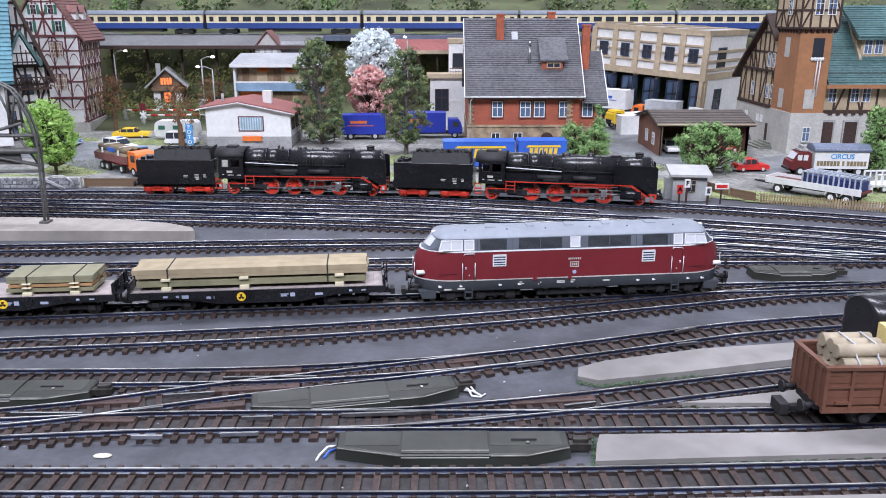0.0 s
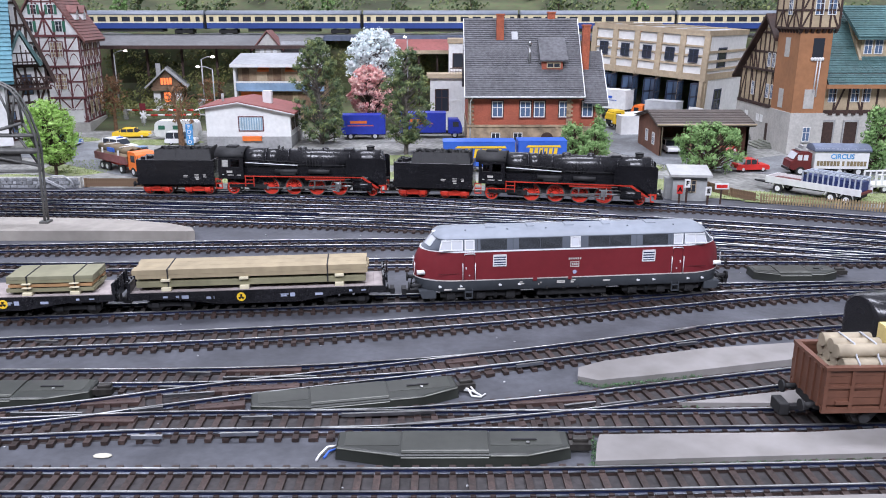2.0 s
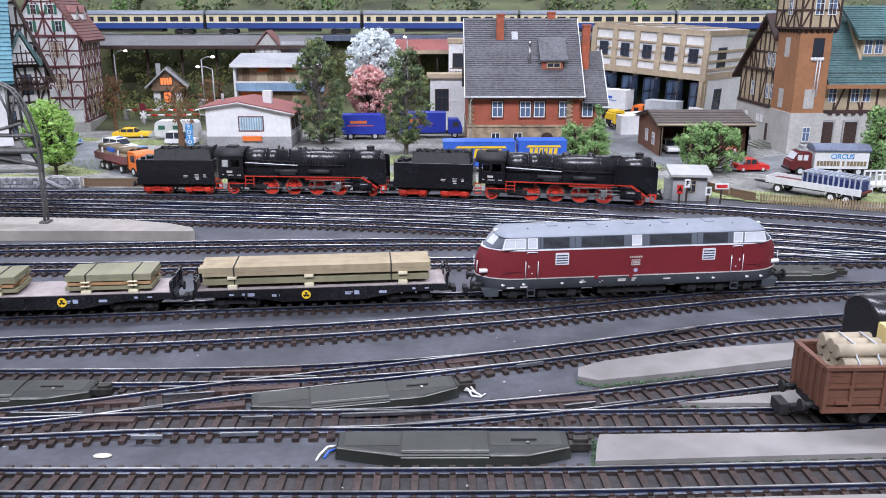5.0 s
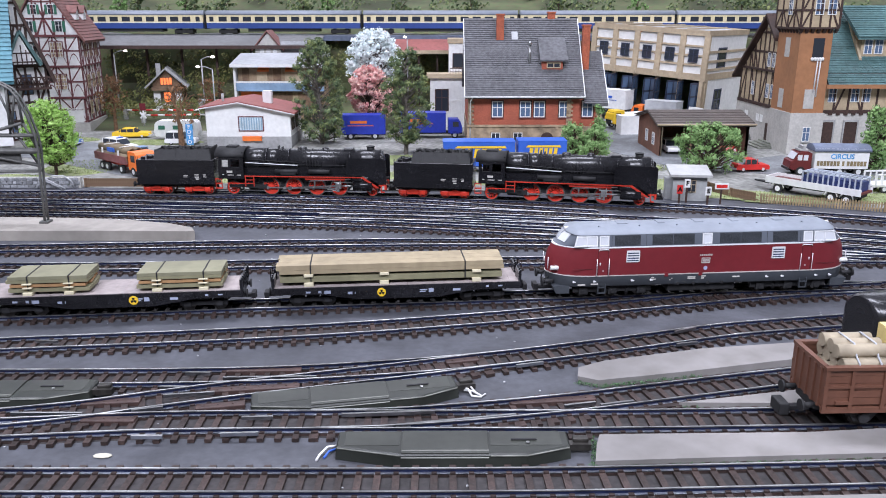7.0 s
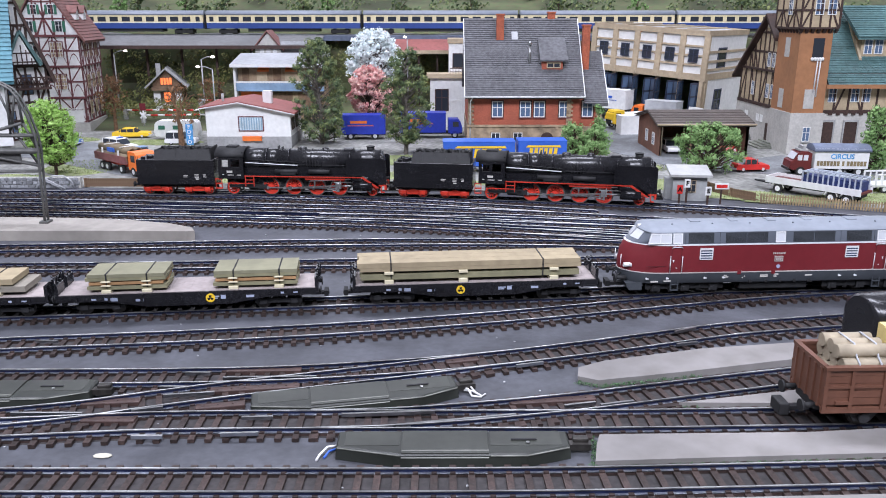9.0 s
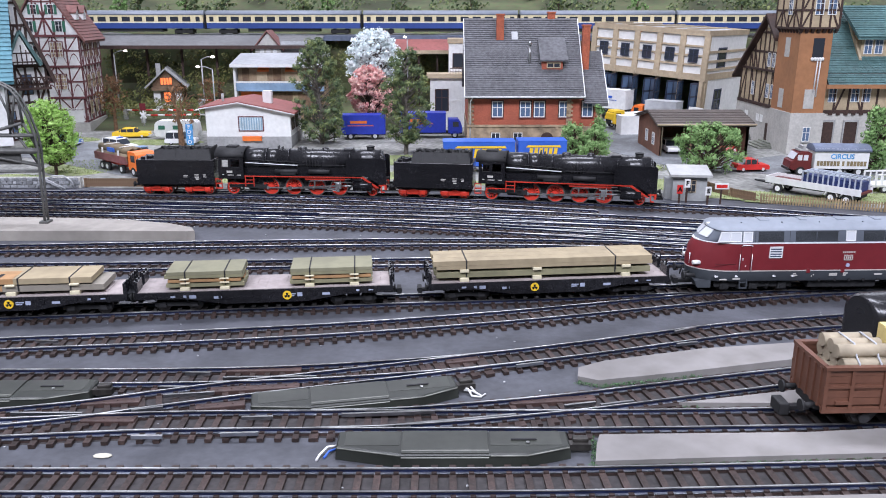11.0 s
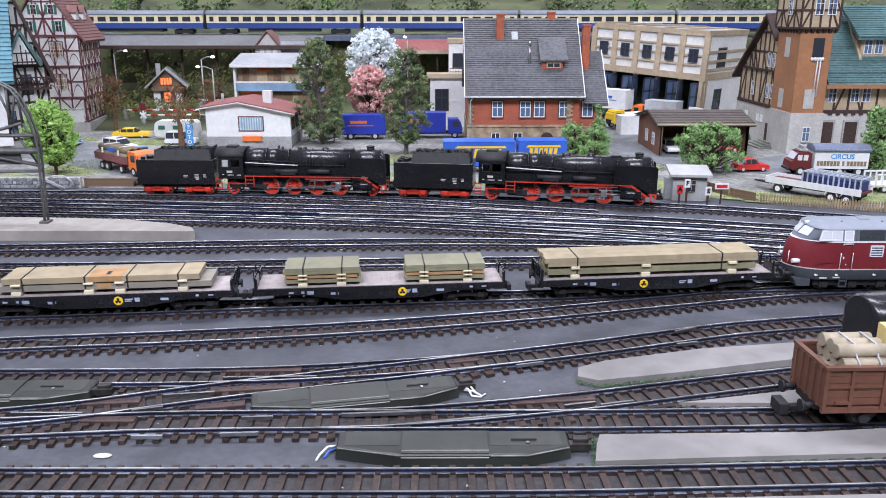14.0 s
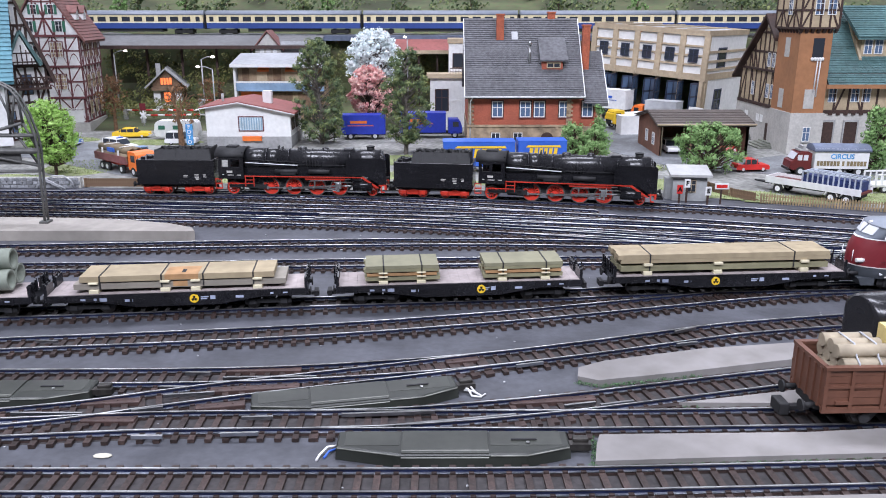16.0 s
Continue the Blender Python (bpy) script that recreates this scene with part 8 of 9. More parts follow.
tagged(bpy.data.objects["pebble"], "pale blob of plaster on the board", "plaster blob")
crumbs = Shape()
rnd = random.Random(44)
for k in range(260):
    x, y = rnd.uniform(-330, 330), rnd.uniform(275, 720)
    r = rnd.uniform(0.3, 0.75)
    crumbs.ball((x, y, r * 0.6), r, rnd.uniform(0.8, 1.5), 1, 0.7, 5, 4)
tagged(part("ballast_crumb", crumbs, GREYROOF), "pale crumbs scattered on the yard board", "crumbs", kind="stuff")

FROGM = mat("frog_plastic", (0.075, 0.042, 0.036), 0.55, var=0.2, scale=300, stain=0.35, bump=0.2)
# guard rails and point blades: bright loose rails in the yard throat
gr = [((-60, 651), (-20, 650)), ((150, 693), (260, 676)), ((200, 665), (330, 655)), ((260, 640), (340, 636)), ((300, 680), (390, 662)), ((120, 722), (240, 703)), ((330, 627), (400, 622)), ((-300, 800), (-180, 784)), ((-420, 806), (-330, 792)), ((-250, 766), (-120, 754)), ((-120, 776), (0, 762)), ((-360, 781), (-240, 776)), ((60, 708), (160, 690)),
      ((-139, 395.4), (-125, 395.4)), ((-147, 378.6), (-132.5, 378.3)), ((-142, 368.8), (-117, 372.4)), ((-117, 389.3), (-67.6, 390.8)), ((-143, 327.9), (-128.5, 327.9)), ((-96.5, 345.7), (-81.7, 346.5)), ((-102.7, 330.1), (-85.4, 331.1)),
      ((-241, 439.1), (-227.5, 439.1)), ((-152, 352.5), (-138, 356.5)), ((-209.5, 350), (-175, 349.8)), ((40.3, 404.8), (55.7, 409.1)), ((-49, 348.7), (-4, 352)), ((-22, 338), (35.3, 348.7)), ((141, 453.3), (156, 460.9)), ((137, 434.2), (150, 437.5)), ((78, 358.4), (95.5, 362.8)), ((60, 357.8), (76, 361.3))]
for a, b in gr:
    s = Shape()
    d = Vector((b[0] - a[0], b[1] - a[1], 0)).normalized()
    nn = Vector((-d.y, d.x, 0)) * (0.45 if a[1] > 500 else 0.7)
    pa, pb = Vector((a[0], a[1], 0)), Vector((b[0], b[1], 0))
    vs = [pa - nn, pa + nn, pb + nn, pb - nn]
    s.add([(v.x, v.y, 1.6 if a[1] > 500 else 2.9) for v in vs] + [(v.x, v.y, 4.55) for v in vs], [(0, 1, 2, 3), (0, 1, 5, 4), (1, 2, 6, 5), (2, 3, 7, 6), (3, 0, 4, 7)])
    s.cur = 1
    s.add([(v.x, v.y, 4.55) for v in vs], [(0, 1, 2, 3)])
    # Rails farther back carry the web's painted shade on their sides.
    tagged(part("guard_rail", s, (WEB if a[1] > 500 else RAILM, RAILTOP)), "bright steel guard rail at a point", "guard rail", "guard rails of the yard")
for x, y, a in ((105, 363, 10), (60, 748, -6), (-250, 742, -3), (210, 652, -12)):
    tagged(part("point_frog", Shape().cbox(-14, 14, -4, 4, 0.2, 2.4, 0.3), SLEEPER), "brown plastic frog plate of a point", "point plate", "point plates").matrix_basis = at(x, y, 0, a)
for x, y, L, a in ((-98, 402.8, 41, 1.5), (-167, 365, 29, 5.8), (-161, 346.5, 26, 0), (-98, 380.3, 46, 7.1), (-111, 361, 24, 10.5), (55.6, 366.7, 44, 6.6), (10.7, 415, 19, 14.5)):
    pl = Shape().cbox(-L / 2, L / 2, -2.6, 2.6, 0.2, 3.1, 0.5)
    for k in range(int(L / 7)):
        pl.cyl((-L / 2 + 4 + k * 7, 0, 3.0), (-L / 2 + 4 + k * 7, 0, 3.35), 0.6, 6)
    tagged(part("point_frog", pl, FROGM), "red-brown plastic frog plate of a point", "point plate", "point plates").matrix_basis = at(x, y, 0, a)


def gondola():
    rust = mat("wagon_brown", (0.150, 0.064, 0.040), 0.5, var=0.08, scale=200, stain=0.15, bump=0.08)
    t = thing("open_goods_wagon", at(0, 0, 0), "brown open goods wagon loaded with pale logs and planks", "wagon")
    L, W = 116, 15.4
    part("floor", Shape().box(0, L, -W + 1, W - 1, 12, 14), rust, t)
    for sg in (-1, 1):
        y0, y1 = sorted((sg * (W - 1.2), sg * W))
        for k in range(5):
            part("side_plank", Shape().box(0, L, y0, y1, 13.6 + k * 3.6, 17.0 + k * 3.6), rust, t)
        rb = Shape()
        for x in (0, 12, 27, 40, 58, 74, 90, 104, 114):
            rb.box(x, x + 1.8, *sorted((sg * W, sg * (W + 0.9))), 11.5, 31)
        rb.box(-0.4, L + 0.4, *sorted((sg * (W - 1.6), sg * (W + 1.2))), 31, 32.6)
        rb.box(-0.4, L, *sorted((sg * W, sg * (W + 0.7))), 22, 23.2).box(0, L, *sorted((sg * (W - 1), sg * (W + 0.6))), 9.6, 12.4)
        part("rib", rb, rust, t)
        for x in (6, 48, 66):
            part("hinge", Shape().box(x, x + 8, *sorted((sg * W, sg * (W + 1.0))), 14, 15.6), rust, t)
    for x in (0, L - 1.2):
        part("end_wall", Shape().box(x, x + 1.2, -W + 1, W - 1, 13.6, 31.5), rust, t)
        part("end_cap", Shape().box(x - 0.6, x + 1.8, -W + 1, W - 1, 31, 32.6), rust, t)
        for y in (-12, -6, 0, 6, 12):
            part("end_post", Shape().box(x - 0.8, x + 2, y - 0.8, y + 0.8, 12, 31), rust, t)
    b = Shape()
    for y in (-10, 10):
        b.cyl((0, y, 11), (-6, y, 11), 1.4, 10).cyl((-6, y, 11), (-7.2, y, 11), 3.0, 14)
    part("buffer", b, DARK, t)
    part("coupler", Shape().box(-12, 2, -1.6, 1.6, 4, 6).cbox(-14, -9, -5, 5, 3, 9, 0.6), DARK, t)
    part("underframe", Shape().box(0, L, -9, 9, 8, 12), DARK, t)
    for x in (22, 92):
        g = Shape()
        for sg in (-1, 1):
            g.prism([(x - 9, 10.5), (x + 9, 10.5), (x + 4, 3.4), (x - 4, 3.4)], *sorted((sg * 10.6, sg * 12)))
            g.cyl((x, sg * 11.6, 5.6), (x, sg * 14, 5.6), 2.6, 12)
            g.box(x - 10, x + 10, *sorted((sg * 11.4, sg * 13)), 9, 10.4)
        part("axle_guard", g, DARK, t)
        wheelset(t, x, 5.6)
    return t


def log_load():
    t = thing("log_bundle", at(0, 0, 0), "bundle of pale logs strapped in the goods wagon", "log bundle")
    lm = mat("pale_log", (0.41, 0.345, 0.25), 0.8, var=0.12, scale=160, stain=0.2, bump=0.4)
    rnd = random.Random(12)
    for z, ys in ((18, (-10, -3.4, 3.4, 10)), (24.5, (-10, -3.4, 3.4, 10)), (31, (-10, -3.4, 3.4, 10)), (36.6, (-6.8, 0, 6.8))):
        for y in ys:
            a = rnd.uniform(-1.5, 1.5)
            part("log", Shape().cyl((9 + a, y, z), (32 + a, y, z), 3.3, 12), lm, t)
    for x in (16, 26):
        part("strap", Shape().tube([(x, -13.8, 16), (x, -13.9, 33), (x, -10.5, 35), (x, -6.8, 40.2), (x, 6.8, 40.2), (x, 10.5, 35)], 0.5, 6), GREYROOF, t)
    return t


def plank_load():
    t = thing("plank_bundle", at(0, 0, 0), "stack of fresh yellow planks in the goods wagon", "plank bundle")
    pm = mat("fresh_plank", (0.78, 0.62, 0.25), 0.7, var=0.06, scale=140, stain=0.1)
    for j in range(8):
        for k in range(4):
            part("plank", Shape().box(37 + (k % 2), 108, -13 + k * 6.5, -6.8 + k * 6.5, 14.2 + j * 3.6, 17.6 + j * 3.6), pm, t)
    return t


GP = at(172.5, 346.6, 4.5, 1.8)
for f in (gondola, log_load, plank_load):
    f().matrix_basis = GP


def black_tender():
    t = thing("black_tender", at(221, 398, 4.5, 10.5), "black rounded tender end behind the goods wagon", "tender")
    arch = [(15 * math.cos(math.radians(a)), 30 + 13 * math.sin(math.radians(a)) ** 0.8) for a in range(0, 181, 12)]
    rows = [[(y * k, 8 + (z - 8) * (0.9 + 0.1 * k)) for y, z in [(15, 8)] + arch + [(-15, 8)]] for k in (0.72, 0.9, 0.98, 1.0)]
    s = Shape()
    n = len(rows[0])
    for x, r in list(zip((0, 1.2, 3.4, 7), rows)) + list(zip((93, 96.6, 98.8, 100), reversed(rows))):
        s.v += [(x, y, z) for y, z in r]
    s.f = [(j * n + i, j * n + (i + 1) % n, (j + 1) * n + (i + 1) % n, (j + 1) * n + i) for j in range(7) for i in range(n)] + [tuple(reversed(range(n))), tuple(range(7 * n, 8 * n))]
    s.s, s.mi = [True] * (7 * n) + [False] * 2, [0] * len(s.f)
    part("body", s, BOILERM, t, "rounded black body")
    part("cylinder_cover", Shape().cyl((26, -16.4, 24), (26, -12, 24), 9, 20), BLACK, t, "round black cover")
    part("handrail", Shape().tube([(10, -15.8, 14), (10, -15.8, 40)], 0.5).tube([(20, -15.6, 36), (26, -16, 40), (32, -15.6, 36)], 0.6), BLACK, t)
    part("grab_ring", Shape().ring((22, -15.6, 38), (0, 1, 0), 2, 3.2, 1.4, 14), STEELDARK, t)
    part("underframe", Shape().box(2, 98, -9, 9, 4, 8.4), DARK, t)
    for x in (18, 40, 70):
        wheelset(t, x, 5.6)


black_tender()


def lattice_mast():
    gm = mat("mast_grey", (0.13, 0.13, 0.125), 0.5, 0.3, var=0.1, scale=200)
    t = thing("lattice_mast", at(0, 0, 0), "tall grey arched lattice mast standing on the platform", "mast")
    C = [(-357.5, 700, 9), (-356.5, 700, 37), (-355.6, 700, 57), (-354.6, 700, 76), (-355.6, 700, 88), (-360, 700, 105), (-365.6, 700, 119), (-371.5, 700, 127.5), (-380.5, 700, 132.5), (-440, 700, 141)]
    part("outer_chord", Shape().tube([(x, y - 3, z) for x, y, z in C], 1.2, 6).tube([(x, y + 3, z) for x, y, z in C], 1.2, 6), gm, t, "arched grey chord")
    for a, b, w in (((-356, 61), (-440, 78), 1.3), ((-356, 56), (-440, 55.5), 1.2), ((-355, 74), (-440, 74), 2.6), ((-356, 87.5), (-440, 87.5), 1.6), ((-366, 98.4), (-440, 78), 1.5)):
        part("cross_bar", Shape().tube([(a[0], 698, a[1]), (b[0], 698, b[1])], w, 6).tube([(a[0], 702, a[1]), (b[0], 702, b[1])], w, 6), gm, t)
    for a, b in (((-376.5, 131), (-378, 88)), ((-369, 125), (-377, 92)), ((-367.5, 122), (-366, 98)), ((-361, 106), (-356, 75)), ((-366, 98), (-357, 78)), ((-374, 90), (-357, 62)), ((-386, 133), (-372, 92))):
        part("brace", Shape().tube([(a[0], 700, a[1]), (b[0], 700, b[1])], 1.1, 6), gm, t)
    part("gusset", Shape().box(-440, -372, 699, 701, 62, 74), gm, t, "grey plate between the bars")
    part("foot", Shape().cbox(-362, -354, 695, 705, 9.0, 11, 0.4), gm, t)


lattice_mast()


def picket_fence(pts, h, label, m, pitch=2.6, w=1.5):
    t = thing("picket_fence", at(0, 0, 0), label, "fence")
    me = Shape().box(-w / 2, w / 2, -0.35, 0.35, 0, h).prism([(-w / 2, h), (w / 2, h), (0, h + 0.9)], -0.35, 0.35).mesh("picket", m)
    for (x0, y0), (x1, y1) in zip(pts[:-1], pts[1:]):
        L = math.hypot(x1 - x0, y1 - y0)
        a = math.degrees(math.atan2(y1 - y0, x1 - x0))
        r = Shape()
        for z in (h * 0.25, h * 0.75):
            r.box(0, L, 0.3, 0.9, z, z + 0.9)
        o = part("rail", r, m, t)
        o.matrix_basis = at(x0, y0, 0.8, a)
        for k in range(int(L / pitch)):
            o = part("picket", me, m, t)
            o.matrix_basis = at(x0 + (x1 - x0) * k * pitch / L, y0 + (y1 - y0) * k * pitch / L, 0.8, a)
        o = part("post", Shape().box(-1, 1, -1, 1, 0, h + 1), m, t)
        o.matrix_basis = at(x0, y0, 0.6, a)
    return t


FENCEM = mat("fence_wood", (0.34, 0.25, 0.14), 0.8, var=0.15, scale=250, stain=0.2, vary=0.2)
picket_fence([(330, 812), (438, 773), (640, 702)], 9.5, "pale brown picket fence along the track", FENCEM)
picket_fence([(294, 872), (308, 840), (328, 814)], 9.5, "dark brown plank fence beside the hut", BROWNP, 2.2, 2.0)
picket_fence([(-406, 893), (-330, 893), (-262, 886)], 9.5, "dark brown plank fence behind the locomotive", BROWNP, 2.2, 2.0)


def stone_wall():
    t = thing("stone_wall", at(-640, 892, 0), "low wall of rough grey stones", "wall")
    part("core", Shape().box(0, 230, -2, 4, 0, 12), STONE, t)
    sm = mat("wall_stone", (0.33, 0.34, 0.36), 0.85, var=0.2, scale=300, bump=0.4, vary=0.35)
    rnd = random.Random(3)
    for j in range(3):
        x = rnd.uniform(0, 3)
        while x < 226:
            w = rnd.uniform(4, 8)
            part("stone", Shape().cbox(x, x + w - 0.6, -3.2 - rnd.uniform(0, 0.5), 0, 0.4 + j * 4, 4 + j * 4, 0.6), sm, t)
            x += w


stone_wall()
hoop = thing("wire_hoop", at(-430, 886, 0.8), "bent pale wire rails leaning on the wall", "wire rail")
part("wire", Shape().tube([(-28, 0, 0), (-20, 0, 9), (-8, 0, 14), (4, 0, 14), (12, 0, 8), (15, 0, 0)], 0.8, 6).tube([(-24, -2, 13), (2, -4, 0)], 0.8, 6).tube([(-20, -2, 13), (6, -4, 0)], 0.8, 6), GREYROOF, hoop)


def sign(x, y, body, ink, field, h, post=TIMBER):
    t = thing("trackside_sign", at(x, y, 0.8), "white trackside sign board with one letter on a post", "sign", "trackside signs")
    part("post", Shape().box(-1, 1, 0, 1.2, 0, h), post, t)
    part("board", Shape().box(-3, 3, -0.6, 0, h - 4, h + 5), field, t)
    text_shape(body, 6.5, ink, t, at(0, -0.9, h + 0.5, 0, 90), bold=0.3)


sign(245, 812, "A", BLACK, REDP, 14)
sign(253, 814, "F", BLACK, WHITE, 20)
sign(272, 804, "E", BLACK, WHITE, 14)
t = thing("red_sign", at(286, 806, 0.8), "red and white sign board on a dark post", "sign", "trackside signs")
part("post", Shape().box(-0.8, 0.8, 0, 1, 0, 18), TIMBER, t)
part("board", Shape().box(-7, 7, -0.6, 0, 16, 22), WHITE, t)
part("red_field", Shape().box(-5.6, 5.6, -0.9, -0.5, 17.4, 20.6), REDP, t)

t = thing("photo_shop_sign", at(-366, 1156, 1), "tall light blue shop sign with white letters", "sign")
part("board", Shape().cbox(-5, 5, -1, 1, 6, 36, 0.5), SIGNBLUE, t)
part("post", Shape().box(-0.8, 0.8, -0.5, 0.5, 0, 7), WHITE, t)
for k, c in enumerate("FOTO"):
    text_shape(c, 7.5, WHITE, t, at(0, -1.3, 32 - 7.3 * k, 0, 90), bold=0.2)


def street_lamp(x, y, z, h, dx):
    t = thing("street_lamp", at(x, y, z), "grey street lamp with a lit white head", "street lamp", "street lamps")
    part("post", Shape().cyl((0, 0, 0), (0, 0, h), 1.5, 8, 1.0).tube([(0, 0, h), (dx * 0.5, 0, h + 4), (dx, 0, h + 5)], 0.8, 6), CONCRETE, t)
    part("lamp_head", Shape().ball((dx * 1.1, 0, h + 4.4), 2.6, 1.3, 0.8, 0.7, 10, 6), LAMPGLOW, t, "glowing white lamp head")


street_lamp(-415, 1410, 10, 104, 18)
street_lamp(-386, 1370, 8, 92, -22)
street_lamp(-600, 1500, 20, 100, 20)
street_lamp(-64, 1480, 25, 120, -4)
LAMPO = mat("orange_bulb", (1.0, 0.35, 0.1), 0.4, emit=4, bump=0)
t = thing("platform_lamp", at(-112, 1590, 146), "small orange lit lamp on the far platform", "lamp")
part("post", Shape().cyl((0, 0, 0), (0, 0, 6), 0.8, 6), CONCRETE, t)
part("lamp_head", Shape().ball((0, 0, 8), 3.2, 1.4, 1, 0.8, 8, 5), LAMPO, t)


def crossing_barrier(x, y, z, L, rz):
    t = thing("crossing_barrier", at(x, y, z, rz), "red and white level crossing barrier", "barrier")
    for k in range(int(L / 12)):
        part("pole_section", Shape().cyl((k * 12, 0, 16), (k * 12 + 12, 0, 16), 1.6, 8), REDP if k % 2 else WHITE, t)
    part("stand", Shape().cbox(-4, 3, -3, 3, 0, 18, 0.5), CONCRETE, t)
    part("rear_stand", Shape().box(L - 3, L - 1, -1, 1, 0, 15), WHITE, t)


crossing_barrier(-560, 1425, 10, 132, 0)
crossing_barrier(-430, 1440, 26, 96, 0)
crossing_barrier(-520, 1400, 4, 150, 6)
t = thing("crossing_signal", at(-512, 1378, 5), "white crossing signal post with dark red lamp board", "signal")
part("post", Shape().cyl((0, 0, 0), (0, 0, 34), 1.2, 8), WHITE, t)
part("board", Shape().box(-5, 5, -1.5, 0, 26, 38), mat("dark_red_board", (0.16, 0.01, 0.02), 0.5), t)
part("cross", Shape().prism([(-6, 14), (-4, 12), (6, 22), (4, 24)], -2, -1).prism([(6, 14), (4, 12), (-6, 22), (-4, 24)], -2.2, -1.2), WHITE, t)

# ---- the far line ----
ft = [(-1500, 1642), (-600, 1642), (0, 1642), (600, 1642), (1500, 1642)]
fr = thing("far_track", at(0, 0, 146), "far railway line on the embankment", "railway track", kind="structure")
part("rail", Shape().box(-1500, 1500, 1633, 1634, 2, 4.5).box(-1500, 1500, 1650, 1651, 2, 4.5), RAILM, fr)
s = Shape()
for k in range(250):
    s.box(-1000 + k * 8, -997.4 + k * 8, 1627, 1657, 0.1, 2)
tagged(part("sleepers", s, SLEEPER, fr), kind="stuff")
CREAM = mat("coach_cream", (0.66, 0.57, 0.36), 0.45, var=0.04, scale=150, stain=0.06, bump=0)
COACHB = mat("coach_blue", (0.025, 0.06, 0.24), 0.45, var=0.05, scale=150, stain=0.08, bump=0)
COACHR = mat("coach_roof", (0.22, 0.245, 0.29), 0.55, var=0.06, scale=150, stain=0.12)


def coach():
    t = thing("passenger_coach", at(0, 0, 150.5), "cream and blue passenger coach with grey roof", "coach", "coaches of the far train")
    H = 150
    part("lower_body", Shape().box(-H, H, -16, 16, 11, 22), COACHB, t, "dark blue lower side")
    part("upper_body", Shape().box(-H, H, -16, 16, 22, 36), CREAM, t, "cream window band")
    arc = [(16.4 * math.sin(math.radians(a)), 35.6 + 9.4 * math.cos(math.radians(a)) ** 0.8) for a in range(-88, 89, 16)]
    part("roof", Shape().prism(arc, -H - 1, H + 1, "x", True), COACHR, t, "grey rounded roof")
    me = Shape().box(-8, 8, -0.25, 0.2, 0, 9).mesh("window", GLASS)
    sm = Shape().box(-4, 4, -0.25, 0.2, 0, 9).mesh("window", GLASS)
    for k in range(11):
        o = part("window", me, GLASS, t)
        o.matrix_basis = at(-118 + k * 23.6, -16, 24.2)
    for x in (-140, 140):
        o = part("window", sm, GLASS, t)
        o.matrix_basis = at(x, -16, 24.2)
    part("pale_line", Shape().box(-H, H, -16.25, 16.25, 21.5, 22.5), OFFWHITE, t)
    part("gangway", Shape().box(-H - 3, -H, -7, 7, 10, 38).box(H, H + 3, -7, 7, 10, 38), DARK, t)
    for m in (-1, 1):
        part("bogie", Shape().box(m * 110 - 18, m * 110 + 18, -12, 12, 2, 9), DARK, t)
        for x in (-12, 12):
            wheelset(t, m * 110 + x, 5.4)
    part("underframe", Shape().box(-70, 70, -13, 13, 5, 11.2), DARK, t)
    return t


c0 = coach()
for k, x in enumerate((-619, -312, -5, 302, 609, 916)):
    o = c0 if k == 0 else copy_thing(c0, at(0, 0, 0))
    o.matrix_basis = at(x, 1642, 150.5)

t = thing("platform_canopy", at(0, 0, 0), "long grey platform roof on posts below the far line", "canopy")
part("roof", Shape().prism([(1500, 131), (1564, 147), (1564, 150), (1500, 134)], -640, -225, "x"), mat("canopy_grey", (0.17, 0.17, 0.175), 0.75, var=0.1, scale=120, stain=0.2), t)
part("roof_edge", Shape().box(-640, -225, 1497, 1500, 128, 134), TIMBER, t)
for x in range(-620, -230, 65):
    part("post", Shape().box(x, x + 4, 1536, 1540, 26, 130), TIMBER, t)
t = thing("platform_canopy", at(0, 0, 0), "red-brown station canopy on dark posts", "canopy")
part("roof", Shape().prism([(1500, 122), (1566, 140), (1566, 143), (1500, 125)], -90, 60, "x"), REDROOF, t)
part("roof_edge", Shape().box(-90, 60, 1498, 1500, 119, 125.4), BEIGE, t)
for x in range(-80, 60, 34):
    part("post", Shape().box(x, x + 3, 1510, 1513, 20, 121), TIMBER, t)
t = thing("station_platform", at(0, 0, 0), "blue-grey platform edge beside the far line", "platform")
part("slab", Shape().box(-230, 320, 1566, 1600, 140, 149), mat("blue_grey_slab", (0.12, 0.15, 0.22), 0.7), t)
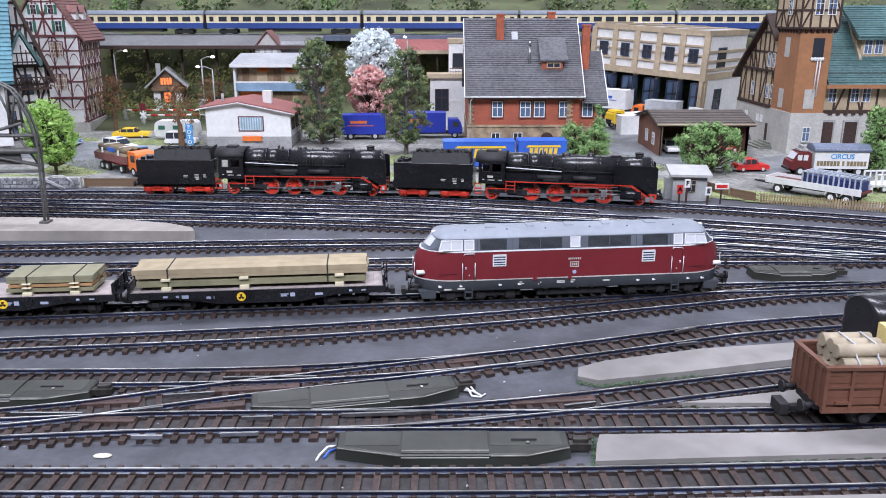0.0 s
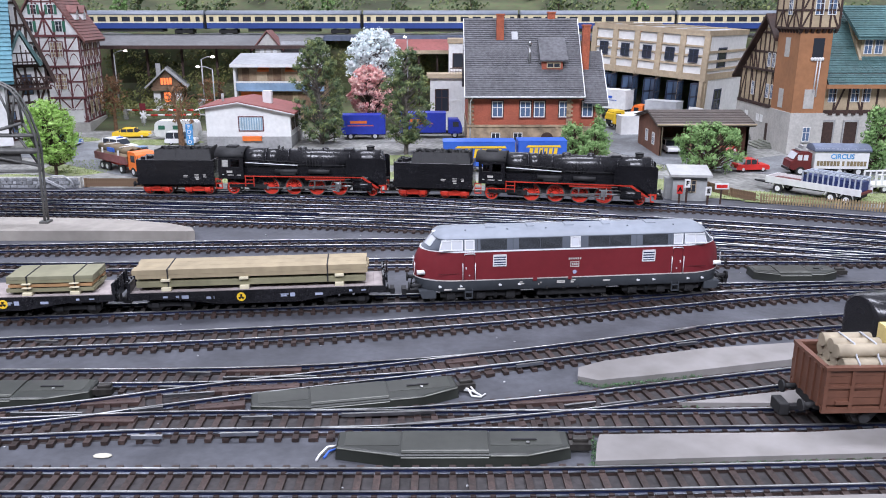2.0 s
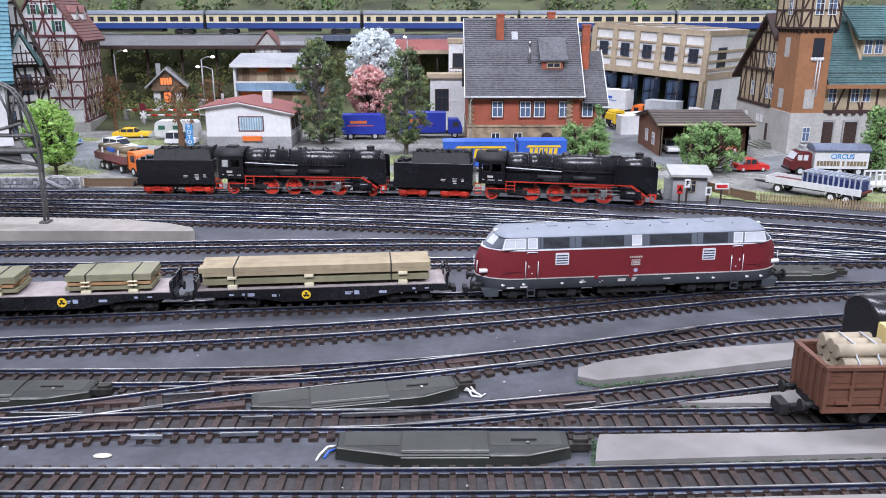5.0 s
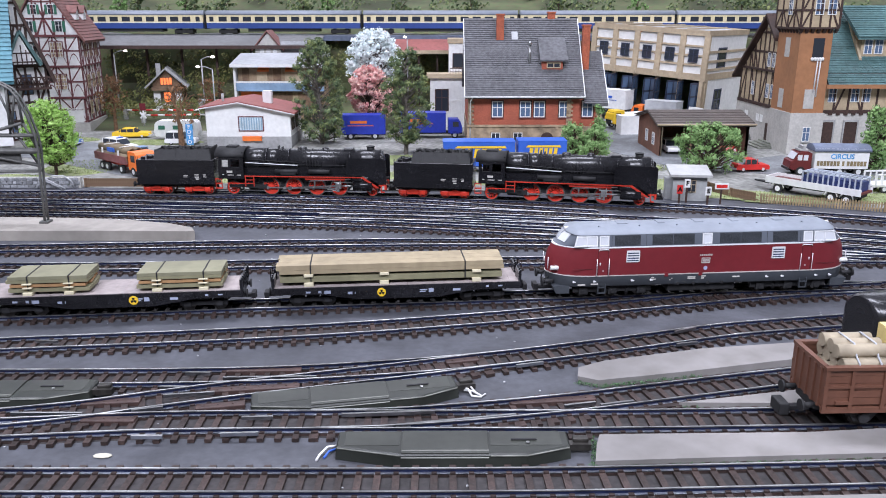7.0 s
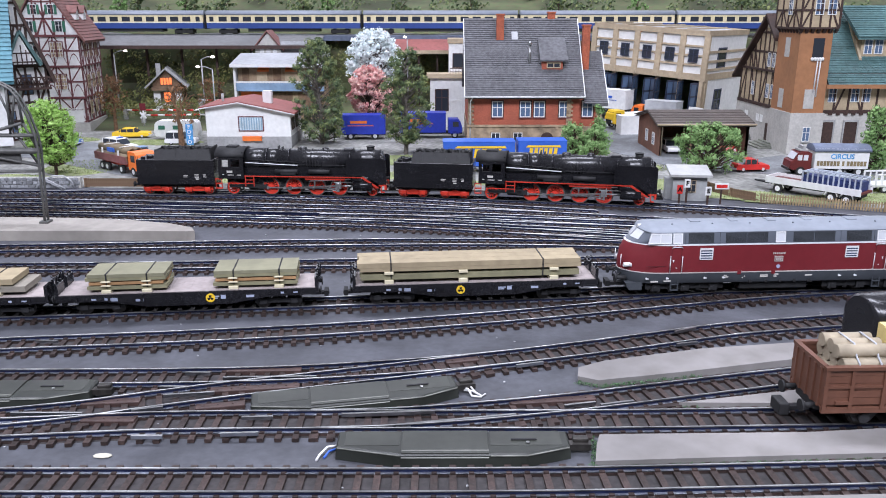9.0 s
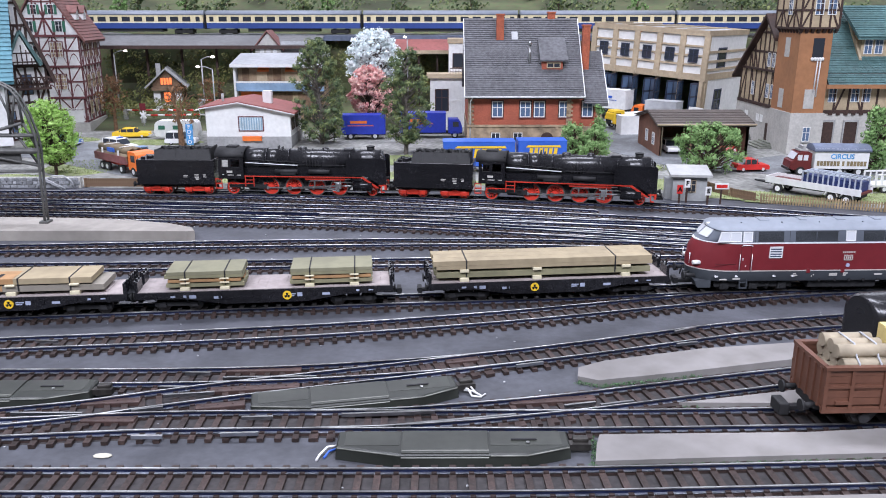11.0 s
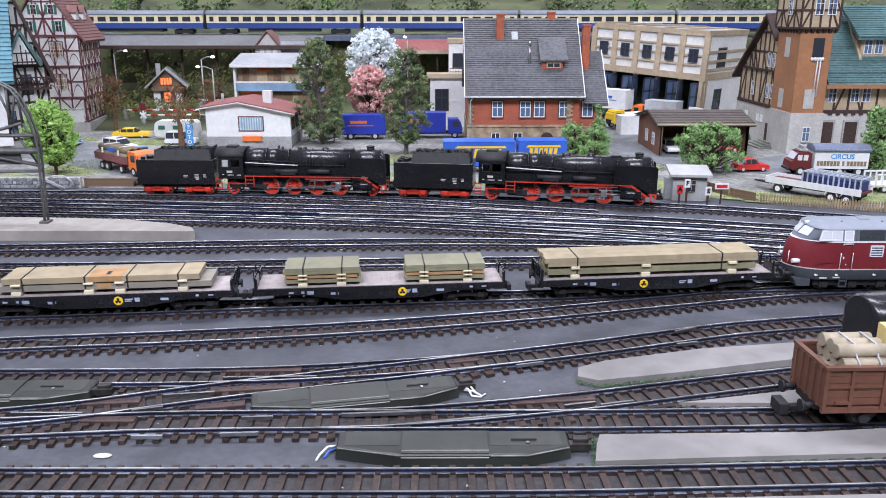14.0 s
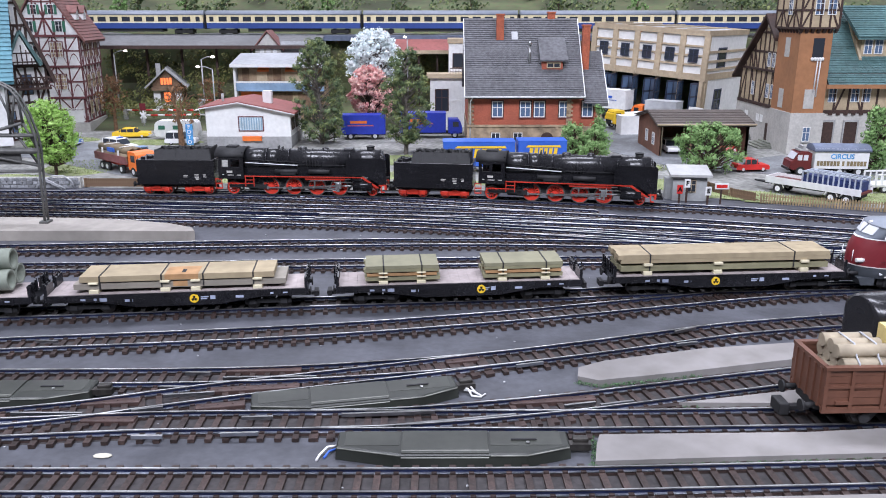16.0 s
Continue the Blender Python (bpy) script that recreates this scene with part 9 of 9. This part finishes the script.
TRAVEL = [(0, 0), (1.0, 0), (2.0, 0), (2.25, 0.6), (2.5, 2.5), (3, 8.0), (3.5, 14.2), (4, 21.9), (4.5, 31.0), (5.0, 41.4), (5.5, 52.9), (6, 65.0), (6.5, 77.3), (7, 90.2), (7.5, 103.2), (8, 116.4), (8.5, 129.5), (9, 142.4), (9.5, 154.9), (10, 167.3), (10.5, 179.7), (11, 192.0), (11.5, 204.3), (12, 216.6), (12.5, 228.7), (13, 241.0), (13.5, 253.7), (14, 266.6), (14.5, 279.8), (15, 292.9), (15.5, 305.6), (16, 317.8)]

SLACK = [([0, 4, 7, 9, 11.5, 12.5, 13.5, 14.5, 16], [0.5, 0.8, 0.6, -0.2, -1.0, -2.0, -3.8, -6.8, -11.5]), ([0, 16], [0, 0]),
         ([0, 2, 3, 4, 6.5, 7.5, 8.5, 9, 11.5, 12.5, 14, 16], [6.1, 6.1, 5.0, 2.9, -3.9, -6.0, -8.7, -9.4, -10.6, -11.2, -10.3, -9.2]),
         ([0, 9, 11.3, 12.5, 13.5, 14.5, 16], [6.0, 0.0, -2.2, -6.5, -9.0, -11.5, -14.4]),
         ([0, 9, 11.3, 14.5, 16], [8.0, 4.0, 3.0, -4.0, -8.5])]


# ---- what moves: the timber train rolls off to the right ----
def motions():
    P, A = smooth_path(TRAIN_PATH, 1.0)
    S = np.r_[0, np.cumsum(np.hypot(*np.diff(P, axis=0).T))]
    s0 = float(np.interp(88.0, P[:, 0], S))
    runs = TRAVEL

    def place(s):
        return np.array([np.interp(s, S, P[:, 0]), np.interp(s, S, P[:, 1])])

    for ob, off, piv in TRAIN:
        z = 4.5 + (14.9 if ob.name.startswith(("timber", "pipe")) else 0.0)
        rows = []
        k = 1 + round((-off - 209.5) / 177.0) if off < -10 else 0
        for t, d in runs:
            # the couplings give: each vehicle gains or loses a little on the first wagon
            d += float(np.interp(t, *SLACK[k]))
            a, b = place(s0 + off + d - piv), place(s0 + off + d + piv)
            m = (a + b) / 2
            rows.append((t, at(m[0], m[1], z, math.degrees(math.atan2(b[1] - a[1], b[0] - a[0])))))
        walk(ob, rows)
    for w, r in WHEELS:
        base = w.matrix_basis.translation.copy()
        rows = [(0.0, Matrix.Translation(base)), (2.1, Matrix.Translation(base))]
        last = 0.0
        for k in range(1, 141):
            t = 2.1 + 13.9 * k / 140
            ang = -math.degrees(float(np.interp(t, [q[0] for q in runs], [q[1] for q in runs])) / r)
            rows.append((t, Matrix.Translation(base) @ pose(0, 0, 0, 0, -ang, 0)))
        walk(w, rows)


motions()
